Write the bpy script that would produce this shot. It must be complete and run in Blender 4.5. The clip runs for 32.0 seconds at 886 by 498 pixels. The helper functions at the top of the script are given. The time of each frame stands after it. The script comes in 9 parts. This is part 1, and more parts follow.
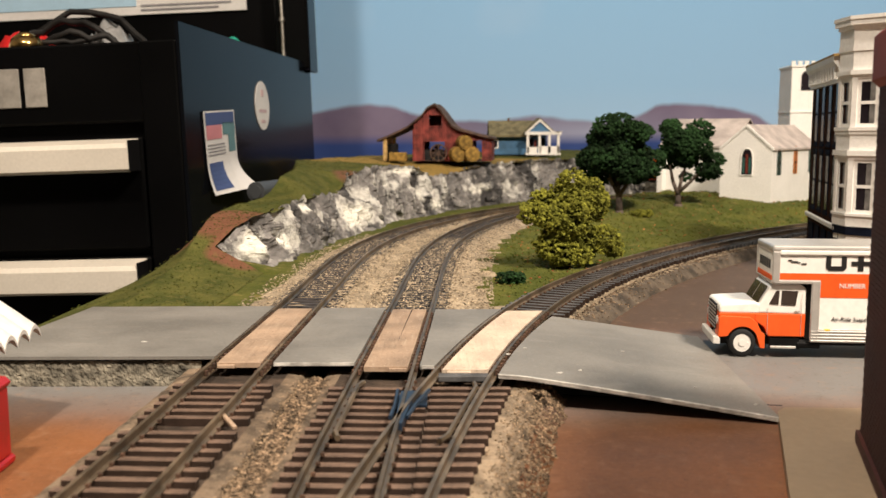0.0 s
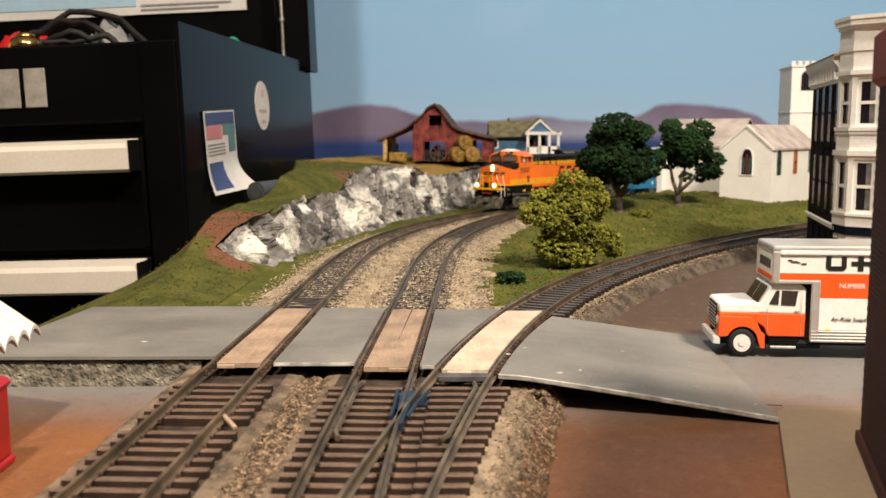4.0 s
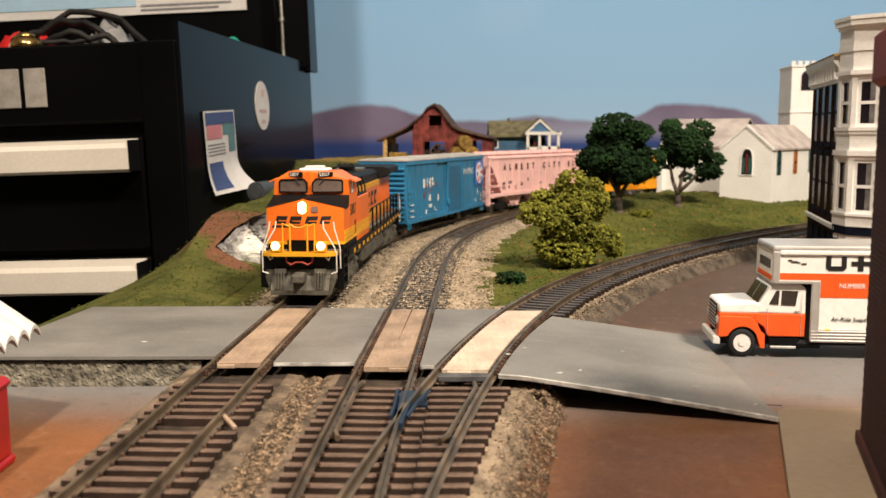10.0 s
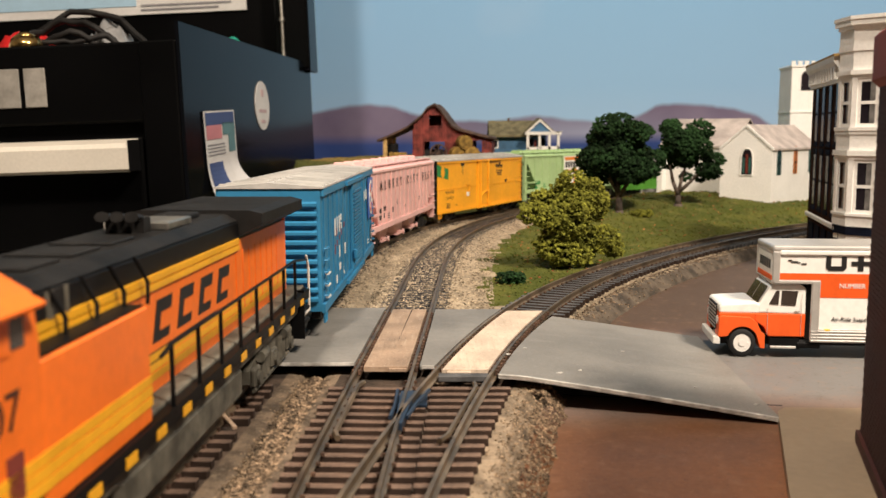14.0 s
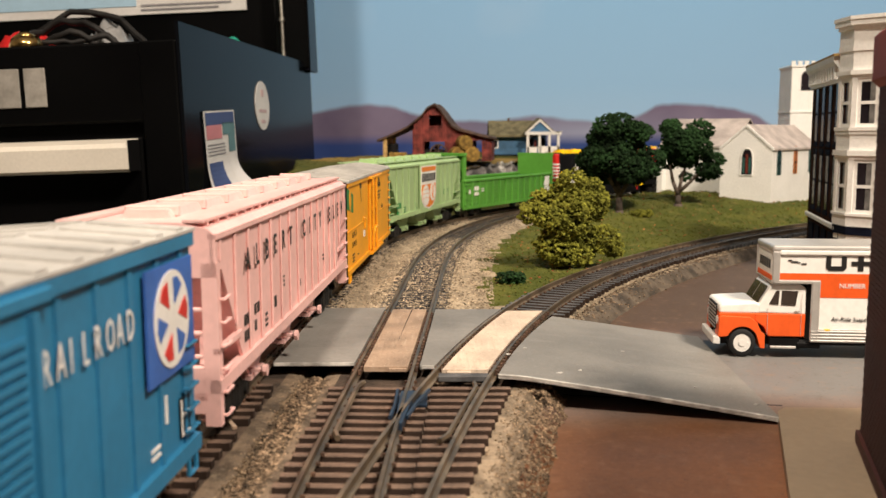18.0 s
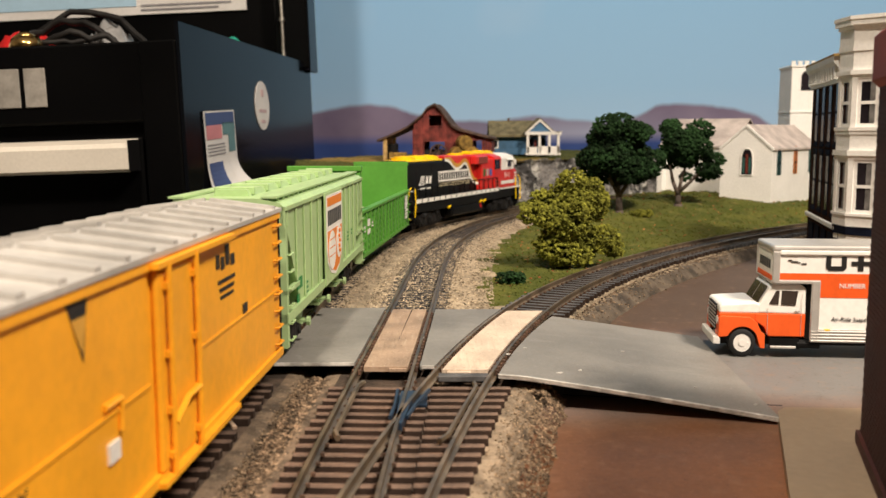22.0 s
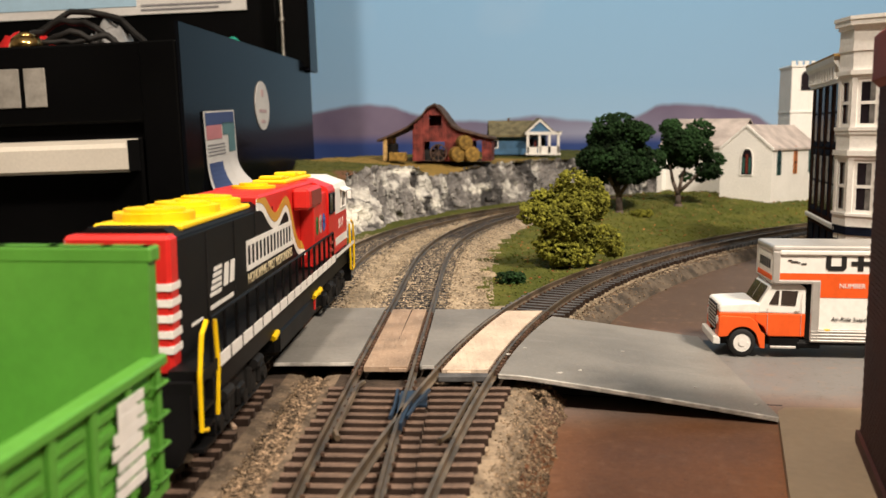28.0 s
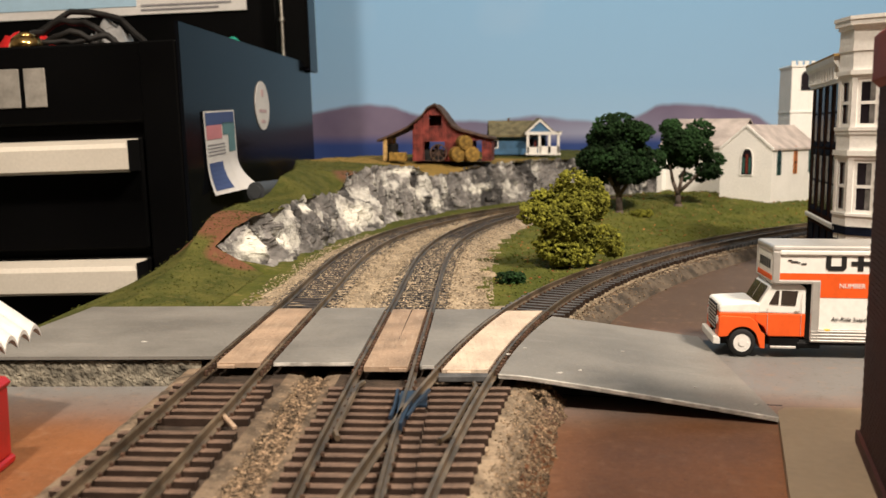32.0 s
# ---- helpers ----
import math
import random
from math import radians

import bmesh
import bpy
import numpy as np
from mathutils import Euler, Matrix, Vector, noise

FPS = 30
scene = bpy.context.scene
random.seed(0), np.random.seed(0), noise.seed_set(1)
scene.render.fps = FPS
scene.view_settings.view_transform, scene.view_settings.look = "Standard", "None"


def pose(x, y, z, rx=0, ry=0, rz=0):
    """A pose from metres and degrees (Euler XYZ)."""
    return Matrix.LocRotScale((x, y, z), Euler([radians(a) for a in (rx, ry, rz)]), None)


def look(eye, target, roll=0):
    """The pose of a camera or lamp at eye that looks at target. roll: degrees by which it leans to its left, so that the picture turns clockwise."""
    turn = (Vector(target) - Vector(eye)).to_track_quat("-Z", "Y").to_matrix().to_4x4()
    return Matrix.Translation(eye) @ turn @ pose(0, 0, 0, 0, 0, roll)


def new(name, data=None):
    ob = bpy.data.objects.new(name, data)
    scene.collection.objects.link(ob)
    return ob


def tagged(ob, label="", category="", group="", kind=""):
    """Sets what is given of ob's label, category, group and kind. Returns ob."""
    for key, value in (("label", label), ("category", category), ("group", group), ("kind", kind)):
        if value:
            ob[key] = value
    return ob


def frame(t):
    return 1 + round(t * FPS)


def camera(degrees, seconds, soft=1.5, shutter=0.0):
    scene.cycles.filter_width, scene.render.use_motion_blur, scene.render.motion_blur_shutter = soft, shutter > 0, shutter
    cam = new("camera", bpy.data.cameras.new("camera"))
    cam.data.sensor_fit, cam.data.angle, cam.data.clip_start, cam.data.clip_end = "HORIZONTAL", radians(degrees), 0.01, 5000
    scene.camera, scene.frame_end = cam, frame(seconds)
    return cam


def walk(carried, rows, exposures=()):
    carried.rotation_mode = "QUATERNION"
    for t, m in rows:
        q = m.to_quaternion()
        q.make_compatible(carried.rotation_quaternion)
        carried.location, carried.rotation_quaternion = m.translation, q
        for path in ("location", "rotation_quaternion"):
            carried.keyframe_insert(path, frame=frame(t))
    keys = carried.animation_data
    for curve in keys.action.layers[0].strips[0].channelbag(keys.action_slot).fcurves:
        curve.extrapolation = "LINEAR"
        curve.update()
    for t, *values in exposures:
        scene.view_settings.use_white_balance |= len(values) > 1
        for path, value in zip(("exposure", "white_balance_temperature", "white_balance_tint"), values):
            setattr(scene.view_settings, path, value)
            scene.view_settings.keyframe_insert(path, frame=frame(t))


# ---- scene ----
# ---------------------------------------------------------------- camera, light, exposure
MM = 0.001
EYE_H = 0.0683
cam = camera(51.62, 32.0)
CAM_POSE = pose(0, 0, EYE_H, 90 - 7.163, 0, 0) @ pose(0, 0, 0, 0, 0, -0.164)
walk(cam, [(0, CAM_POSE), (32, CAM_POSE)], exposures=((0, -0.02), (12, -0.04), (17, -0.12), (32, -0.10)))
# the lens is focused on the level crossing
cam.data.dof.use_dof, cam.data.dof.focus_distance, cam.data.dof.aperture_fstop = True, 0.35, 34.0

world = bpy.data.worlds.new("room_air")
scene.world = world
world.use_nodes = True
world.node_tree.nodes["Background"].inputs[0].default_value = (0.9, 0.85, 0.75, 1)
world.node_tree.nodes["Background"].inputs[1].default_value = 0.004


def area_lamp(name, at, target, size, power, col):
    data = bpy.data.lights.new(name, "AREA")
    data.shape, data.size, data.energy, data.color = "DISK", size, power, col
    ob = new(name, data)
    ob.matrix_world = look(at, target)
    return ob


area_lamp("ceiling_lamp_left", (-0.225, -0.42, 1.30), (0.05, 0.5, 0), 0.09, 19, (1.0, 0.855, 0.70))
area_lamp("ceiling_lamp_right", (0.72, -0.40, 1.20), (-0.02, 0.42, 0), 0.3, 38, (1.0, 0.855, 0.70))


# ---------------------------------------------------------------- materials
def material(name, col, rough=0.6, metal=0.0, var=0.12, size=20.0, bump=0.0, bump_size=2.0, col2=None, spec=0.4, glow=0.0, coat=0.0, dirt=0.0):
    """A painted or natural surface. size, bump_size: millimetres of the blotches and of the grain."""
    m = bpy.data.materials.new(name)
    m.use_nodes = True
    nt = m.node_tree
    N, Lk = nt.nodes, nt.links
    b = N["Principled BSDF"]
    b.inputs["Roughness"].default_value, b.inputs["Metallic"].default_value = rough, metal
    b.inputs["Specular IOR Level"].default_value = spec
    b.inputs["Coat Weight"].default_value = coat
    tc = N.new("ShaderNodeTexCoord")
    big = N.new("ShaderNodeTexNoise")
    big.inputs["Scale"].default_value, big.inputs["Detail"].default_value = 1000.0 / size, 6
    fine = N.new("ShaderNodeTexNoise")
    fine.inputs["Scale"].default_value, fine.inputs["Detail"].default_value = 1000.0 / bump_size, 4
    info = N.new("ShaderNodeObjectInfo")
    Lk.new(tc.outputs["Object"], big.inputs["Vector"])
    Lk.new(tc.outputs["Object"], fine.inputs["Vector"])
    ramp = N.new("ShaderNodeValToRGB")
    c2 = col2 or tuple(max(0.0, c * (1 - 2 * var)) for c in col)
    c1 = col if col2 else tuple(min(1.0, c * (1 + var)) for c in col)
    ramp.color_ramp.elements[0].position, ramp.color_ramp.elements[1].position = 0.36, 0.64
    ramp.color_ramp.elements[0].color, ramp.color_ramp.elements[1].color = (*c2, 1), (*c1, 1)
    Lk.new(big.outputs["Fac"], ramp.inputs["Fac"])
    mix = N.new("ShaderNodeMixRGB")
    mix.blend_type = "MULTIPLY"
    mix.inputs["Fac"].default_value = min(1.0, 0.25 + var)
    Lk.new(ramp.outputs["Color"], mix.inputs["Color1"])
    r2 = N.new("ShaderNodeMapRange")
    r2.inputs["From Min"].default_value, r2.inputs["From Max"].default_value = 0.3, 0.7
    r2.inputs["To Min"].default_value, r2.inputs["To Max"].default_value = 0.72, 1.08
    Lk.new(fine.outputs["Fac"], r2.inputs["Value"])
    Lk.new(r2.outputs["Result"], mix.inputs["Color2"])
    out = mix.outputs["Color"]
    if dirt:
        grime = N.new("ShaderNodeMixRGB")
        grime.inputs["Color2"].default_value = (0.10, 0.075, 0.05, 1)
        gm = N.new("ShaderNodeMapRange")
        gm.inputs["From Min"].default_value, gm.inputs["From Max"].default_value = 0.5, 0.75
        gm.inputs["To Max"].default_value = dirt
        Lk.new(big.outputs["Fac"], gm.inputs["Value"])
        Lk.new(gm.outputs["Result"], grime.inputs["Fac"])
        Lk.new(out, grime.inputs["Color1"])
        out = grime.outputs["Color"]
    rv = N.new("ShaderNodeHueSaturation")
    rm = N.new("ShaderNodeMapRange")
    rm.inputs["To Min"].default_value, rm.inputs["To Max"].default_value = 1 - var * 0.6, 1 + var * 0.6
    Lk.new(info.outputs["Random"], rm.inputs["Value"])
    Lk.new(rm.outputs["Result"], rv.inputs["Value"])
    Lk.new(out, rv.inputs["Color"])
    Lk.new(rv.outputs["Color"], b.inputs["Base Color"])
    rr = N.new("ShaderNodeMapRange")
    rr.inputs["To Min"].default_value, rr.inputs["To Max"].default_value = max(0.02, rough - 0.1), min(1, rough + 0.1)
    Lk.new(big.outputs["Fac"], rr.inputs["Value"])
    Lk.new(rr.outputs["Result"], b.inputs["Roughness"])
    if bump:
        bp = N.new("ShaderNodeBump")
        bp.inputs["Strength"].default_value, bp.inputs["Distance"].default_value = bump, bump_size * MM * 0.5
        Lk.new(fine.outputs["Fac"], bp.inputs["Height"])
        Lk.new(bp.outputs["Normal"], b.inputs["Normal"])
    if glow:
        b.inputs["Emission Color"].default_value = (*col, 1)
        b.inputs["Emission Strength"].default_value = glow
    return m


def glass(name, tint=(0.8, 0.85, 0.85)):
    m = bpy.data.materials.new(name)
    m.use_nodes = True
    b = m.node_tree.nodes["Principled BSDF"]
    b.inputs["Base Color"].default_value = (*tint, 1)
    b.inputs["Roughness"].default_value = 0.08
    b.inputs["Transmission Weight"].default_value = 0.9
    b.inputs["IOR"].default_value = 1.2
    return m


M = {}
for key, args in {
    # layout base
    "road": dict(col=(0.228, 0.218, 0.200), rough=0.55, var=0.12, size=40, bump=0.15, bump_size=1.0, spec=0.25),
    "card_edge": dict(col=(0.62, 0.60, 0.56), rough=0.8, var=0.2, size=5, bump=0.3, bump_size=0.8),
    "plank_a": dict(col=(0.40, 0.285, 0.20), rough=0.65, var=0.14, size=14, bump=0.2, bump_size=0.8),
    "plank_c": dict(col=(0.62, 0.50, 0.39), rough=0.65, var=0.10, size=16, bump=0.2, bump_size=0.8),
    # tie is the lit top; tie_side is darkened as if shaded
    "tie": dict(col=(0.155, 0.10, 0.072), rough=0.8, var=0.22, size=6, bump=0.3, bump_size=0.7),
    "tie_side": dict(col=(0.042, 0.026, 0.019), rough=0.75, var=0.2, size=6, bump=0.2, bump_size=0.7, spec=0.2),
    "tie_grey": dict(col=(0.085, 0.085, 0.088), rough=0.7, var=0.2, size=6, bump=0.3, bump_size=0.7),
    "tie_far": dict(col=(0.045, 0.04, 0.04), rough=0.7, var=0.25, size=6, bump=0.3, bump_size=0.7),
    "rail": dict(col=(0.20, 0.15, 0.10), rough=0.42, metal=0.55, var=0.25, size=12, bump=0.1),
    "rail_rust": dict(col=(0.10, 0.055, 0.035), rough=0.7, metal=0.1, var=0.25, size=8, bump=0.2),
    "frog_blue": dict(col=(0.03, 0.05, 0.085), rough=0.4, metal=0.5, var=0.2, size=5),
    # brown cork, darkened further to carry the shade between the ties
    "cork": dict(col=(0.07, 0.048, 0.034), rough=0.95, var=0.3, size=8, bump=0.9, bump_size=1.0),
    "sand_dark": dict(col=(0.20, 0.145, 0.098), rough=0.95, var=0.3, size=7, bump=1.0, bump_size=0.8),
    "sand": dict(col=(0.31, 0.235, 0.16), rough=0.95, var=0.3, size=7, bump=1.0, bump_size=0.8),
    "foam_grey": dict(col=(0.20, 0.18, 0.14), rough=0.95, var=0.35, size=5, bump=1.0, bump_size=1.0),
    "ballast": dict(col=(0.44, 0.35, 0.24), rough=0.95, var=0.2, size=10, bump=0.9, bump_size=1.1),
    "shoulder": dict(col=(0.115, 0.09, 0.066), rough=0.95, var=0.3, size=9, bump=0.9, bump_size=1.2),
    "ballast_brown": dict(col=(0.13, 0.095, 0.065), rough=0.95, var=0.3, size=9, bump=0.9, bump_size=1.2),
    "stone_tan": dict(col=(0.44, 0.355, 0.25), rough=0.9, var=0.35, size=2, bump_size=0.6),
    "stone_mid": dict(col=(0.30, 0.215, 0.135), rough=0.9, var=0.35, size=2, bump_size=0.6),
    "stone_brown": dict(col=(0.20, 0.14, 0.09), rough=0.9, var=0.4, size=2, bump_size=0.6),
    "grass": dict(col=(0.118, 0.122, 0.028), col2=(0.07, 0.085, 0.018), rough=1.0, var=0.3, size=30, bump=1.0, bump_size=1.6, spec=0.1),
    "grass_dry": dict(col=(0.30, 0.20, 0.07), col2=(0.13, 0.13, 0.03), rough=1.0, var=0.3, size=30, bump=1.0, bump_size=1.6, spec=0.1),
    "flock_dark": dict(col=(0.085, 0.10, 0.024), rough=1.0, var=0.3, size=10, spec=0.1),
    "flock_rust": dict(col=(0.34, 0.13, 0.055), rough=1.0, var=0.3, size=10, spec=0.1),
    "earth": dict(col=(0.16, 0.065, 0.03), rough=1.0, var=0.3, size=14, bump=0.8, bump_size=1.5, spec=0.1),
    # railway stock
    "orange": dict(col=(0.90, 0.185, 0.017), rough=0.38, var=0.05, size=30),
    "black": dict(col=(0.006, 0.006, 0.0065), rough=0.5, var=0.2, size=20, spec=0.14),
    "black_matt": dict(col=(0.014, 0.013, 0.0125), rough=0.6, var=0.3, size=10, bump=0.15, spec=0.2),
    "yellow": dict(col=(0.85, 0.42, 0.02), rough=0.45, var=0.06, size=20),
    "under_grey": dict(col=(0.125, 0.115, 0.09), rough=0.7, var=0.25, size=8, bump=0.2),
    "rail_white": dict(col=(0.75, 0.72, 0.66), rough=0.5, var=0.05),
    "steel": dict(col=(0.42, 0.40, 0.36), rough=0.35, metal=0.9, var=0.2, size=5),
    "hose_red": dict(col=(0.45, 0.06, 0.03), rough=0.6),
    "window_dark": dict(col=(0.055, 0.042, 0.036), rough=0.12, var=0.2, spec=0.6),
    "windscreen": dict(col=(0.12, 0.09, 0.078), rough=0.22, var=0.3, spec=0.5),
    "lamp_on": dict(col=(1.0, 0.72, 0.30), rough=0.3, glow=9.0),
    "lamp_off": dict(col=(0.25, 0.17, 0.16), rough=0.15),
    "blue_car": dict(col=(0.03, 0.20, 0.38), rough=0.5, var=0.06, size=25),
    "roof_grey": dict(col=(0.50, 0.485, 0.46), rough=0.5, var=0.1, size=20),
    "roof_silver": dict(col=(0.50, 0.48, 0.45), rough=0.5, metal=0.2, var=0.1, size=20),
    "pink": dict(col=(0.88, 0.54, 0.51), rough=0.5, var=0.05, size=25),
    "amber": dict(col=(0.90, 0.40, 0.018), rough=0.5, var=0.05, size=25),
    "mint": dict(col=(0.40, 0.56, 0.27), rough=0.5, var=0.05, size=25),
    "green": dict(col=(0.105, 0.33, 0.045), rough=0.5, var=0.05, size=25),
    "deep_green": dict(col=(0.02, 0.22, 0.06), rough=0.5, var=0.05, size=25),
    "red": dict(col=(0.66, 0.025, 0.02), rough=0.4, var=0.06, size=25),
    "gold": dict(col=(0.62, 0.33, 0.05), rough=0.45, var=0.06),
    "cream": dict(col=(0.72, 0.62, 0.40), rough=0.5, var=0.06),
    "fan_yellow": dict(col=(0.95, 0.62, 0.005), rough=0.45, var=0.04),
    "white": dict(col=(0.86, 0.84, 0.80), rough=0.5, var=0.04),
    "logo_orange": dict(col=(0.80, 0.24, 0.03), rough=0.5, var=0.04),
    "ink": dict(col=(0.015, 0.015, 0.015), rough=0.6, var=0.1),
    "faded_red": dict(col=(0.22, 0.10, 0.16), rough=0.6, var=0.2),
    "star_blue": dict(col=(0.05, 0.16, 0.55), rough=0.5),
    # lorry
    "lorry_white": dict(col=(0.92, 0.905, 0.86), rough=0.35, var=0.01, spec=0.5),
    "lorry_orange": dict(col=(0.86, 0.12, 0.02), rough=0.4, var=0.05),
    "lorry_silver": dict(col=(0.56, 0.54, 0.51), rough=0.35, metal=0.35, var=0.06),
    "tyre": dict(col=(0.015, 0.015, 0.016), rough=0.75, var=0.2),
    # buildings
    "barn_red": dict(col=(0.21, 0.042, 0.035), rough=0.85, var=0.3, size=8, bump=0.3, bump_size=1.2),
    "barn_roof": dict(col=(0.10, 0.06, 0.045), rough=0.9, var=0.3, size=8, bump=0.3),
    "straw": dict(col=(0.28, 0.17, 0.04), rough=1.0, var=0.25, size=4, bump=0.9, bump_size=0.8),
    "timber": dict(col=(0.55, 0.36, 0.14), rough=0.8, var=0.15, size=6, bump=0.2),
    "house_blue": dict(col=(0.06, 0.15, 0.27), rough=0.75, var=0.12, size=12),
    "house_roof": dict(col=(0.17, 0.15, 0.085), rough=0.9, var=0.2, size=8, bump=0.3),
    "trim_white": dict(col=(0.82, 0.80, 0.76), rough=0.6, var=0.06),
    "plaster": dict(col=(0.88, 0.865, 0.83), rough=0.85, var=0.02, size=20, bump=0.35, bump_size=1.5),
    "church_roof": dict(col=(0.50, 0.44, 0.41), rough=0.85, var=0.12, size=14, bump=0.3),
    "pane_dark": dict(col=(0.02, 0.016, 0.02), rough=0.25, var=0.2, spec=0.1),
    "pane_red": dict(col=(0.16, 0.03, 0.02), rough=0.3, var=0.2),
    "pane_teal": dict(col=(0.03, 0.10, 0.09), rough=0.3, var=0.2),
    "pane_orange": dict(col=(0.50, 0.18, 0.05), rough=0.3, var=0.2),
    "brick_dark": dict(col=(0.055, 0.026, 0.017), rough=0.95, var=0.25, size=8, bump=0.5, bump_size=1.2, spec=0.02),
    "navy": dict(col=(0.006, 0.008, 0.018), rough=0.85, var=0.2, size=6, spec=0.08),
    "blind": dict(col=(0.20, 0.19, 0.18), rough=0.8, var=0.2, size=5),
    "cornice": dict(col=(0.90, 0.88, 0.84), rough=0.5, var=0.02, size=14),
    "brick_red": dict(col=(0.060, 0.014, 0.010), rough=0.75, var=0.15, size=18, bump=0.4, bump_size=1.2),
    "cap_red": dict(col=(0.26, 0.05, 0.035), rough=0.7, var=0.12, size=14),
    "sidewalk": dict(col=(0.30, 0.225, 0.15), rough=0.7, var=0.06, size=30, bump=0.15),
    # trees
    "leaf_dark": dict(col=(0.022, 0.055, 0.018), rough=0.95, var=0.35, size=12, bump=0.6, bump_size=1.2, spec=0.15),
    "leaf_olive": dict(col=(0.195, 0.195, 0.028), col2=(0.12, 0.125, 0.02), rough=0.95, var=0.3, size=10, bump=0.6, bump_size=1.2, spec=0.15),
    "bark": dict(col=(0.10, 0.075, 0.06), rough=0.9, var=0.25, size=6, bump=0.4),
    # workshop
    "tool_black": dict(col=(0.0022, 0.0022, 0.0024), rough=0.4, var=0.15, size=120, spec=0.08),
    "tool_side": dict(col=(0.004, 0.0045, 0.006), rough=0.16, var=0.1, size=160, spec=0.06),
    "pull_white": dict(col=(0.66, 0.61, 0.53), rough=0.4, var=0.04, size=60),
    "badge": dict(col=(0.30, 0.28, 0.25), rough=0.5, var=0.1, size=10),
    "paper": dict(col=(0.62, 0.60, 0.58), rough=0.6, var=0.04, size=30),
    "print_blue": dict(col=(0.05, 0.075, 0.19), rough=0.6, var=0.05),
    "print_teal": dict(col=(0.10, 0.20, 0.22), rough=0.6, var=0.05),
    "print_pink": dict(col=(0.52, 0.20, 0.22), rough=0.6, var=0.05),
    "print_grey": dict(col=(0.22, 0.21, 0.22), rough=0.6, var=0.05),
    "cloth_teal": dict(col=(0.01, 0.32, 0.22), rough=0.8, var=0.15, size=30),
    "red_box": dict(col=(0.42, 0.012, 0.012), rough=0.35, var=0.12, size=10),
    "plastic_white": dict(col=(0.66, 0.64, 0.61), rough=0.45, var=0.05, size=15),
    "grey_tube": dict(col=(0.055, 0.06, 0.066), rough=0.5, var=0.1, size=30),
    "brass": dict(col=(0.60, 0.40, 0.15), rough=0.25, metal=1.0, var=0.1),
    "clear_film": dict(col=(0.22, 0.22, 0.22), rough=0.2, var=0.15, size=20),
    "room_paint": dict(col=(0.42, 0.40, 0.36), rough=0.9, var=0.04, size=400),
    "ceiling_paint": dict(col=(0.75, 0.73, 0.68), rough=0.9, var=0.03, size=400),
    "floor_grey": dict(col=(0.20, 0.19, 0.18), rough=0.7, var=0.1, size=200),
}.items():
    M[key] = material(key, **args)
M["glass"] = glass("glass")


def vary_pieces(m, lo, hi):
    """Each loose piece of a joined mesh a little lighter or darker."""
    N, Lk = m.node_tree.nodes, m.node_tree.links
    b = N["Principled BSDF"]
    g = N.new("ShaderNodeNewGeometry")
    r = N.new("ShaderNodeMapRange")
    r.inputs["To Min"].default_value, r.inputs["To Max"].default_value = lo, hi
    Lk.new(g.outputs["Random Per Island"], r.inputs["Value"])
    hs = N.new("ShaderNodeHueSaturation")
    Lk.new(r.outputs["Result"], hs.inputs["Value"])
    Lk.new(b.inputs["Base Color"].links[0].from_socket, hs.inputs["Color"])
    Lk.new(hs.outputs["Color"], b.inputs["Base Color"])


for key, lo, hi in (("leaf_olive", .6, 1.5), ("leaf_dark", .6, 1.45), ("stone_tan", .6, 1.25), ("stone_mid", .5, 1.5), ("stone_brown", .5, 1.7), ("flock_dark", .6, 1.5), ("flock_rust", .6, 1.5)):
    vary_pieces(M[key], lo, hi)


# ---------------------------------------------------------------- mesh helpers (millimetres)
BOX_FACES = ((0, 1, 3, 2), (4, 6, 7, 5), (0, 4, 5, 1), (2, 3, 7, 6), (0, 2, 6, 4), (1, 5, 7, 3))


def box(bm, x0, x1, y0, y1, z0, z1, bev=0.0, m=None):
    x0, x1, y0, y1, z0, z1 = min(x0, x1), max(x0, x1), min(y0, y1), max(y0, y1), min(z0, z1), max(z0, z1)
    vs = []
    for x in (x0, x1):
        for y in (y0, y1):
            for z in (z0, z1):
                vs.append(bm.verts.new(m @ Vector((x, y, z)) if m else (x, y, z)))
    fs = [bm.faces.new([vs[i] for i in f]) for f in BOX_FACES]
    if bev:
        bmesh.ops.bevel(bm, geom=list({e for f in fs for e in f.edges}), offset=bev, segments=1, affect="EDGES", profile=0.6)


def prism(bm, pts, axis, a0, a1, m=None):
    """The polygon pts drawn out along axis x, y or z from a0 to a1; pts are the two other coordinates in order."""
    def put(p, a):
        v = {"x": (a, p[0], p[1]), "y": (p[0], a, p[1]), "z": (p[0], p[1], a)}[axis]
        return m @ Vector(v) if m else v
    A = [bm.verts.new(put(p, a0)) for p in pts]
    B = [bm.verts.new(put(p, a1)) for p in pts]
    n = len(pts)
    fs = [bm.faces.new(A), bm.faces.new(B[::-1])]
    for i in range(n):
        fs.append(bm.faces.new((A[i], B[i], B[(i + 1) % n], A[(i + 1) % n])))
    bmesh.ops.recalc_face_normals(bm, faces=fs)


def rod(bm, p0, p1, r, seg=6, r2=None):
    p0, p1 = Vector(p0), Vector(p1)
    d = p1 - p0
    if d.length < 1e-6:
        return
    q = d.to_track_quat("Z", "Y").to_matrix().to_4x4()
    bmesh.ops.create_cone(bm, cap_ends=True, segments=seg, radius1=r, radius2=r if r2 is None else r2, depth=d.length,
                          matrix=Matrix.Translation((p0 + p1) / 2) @ q)


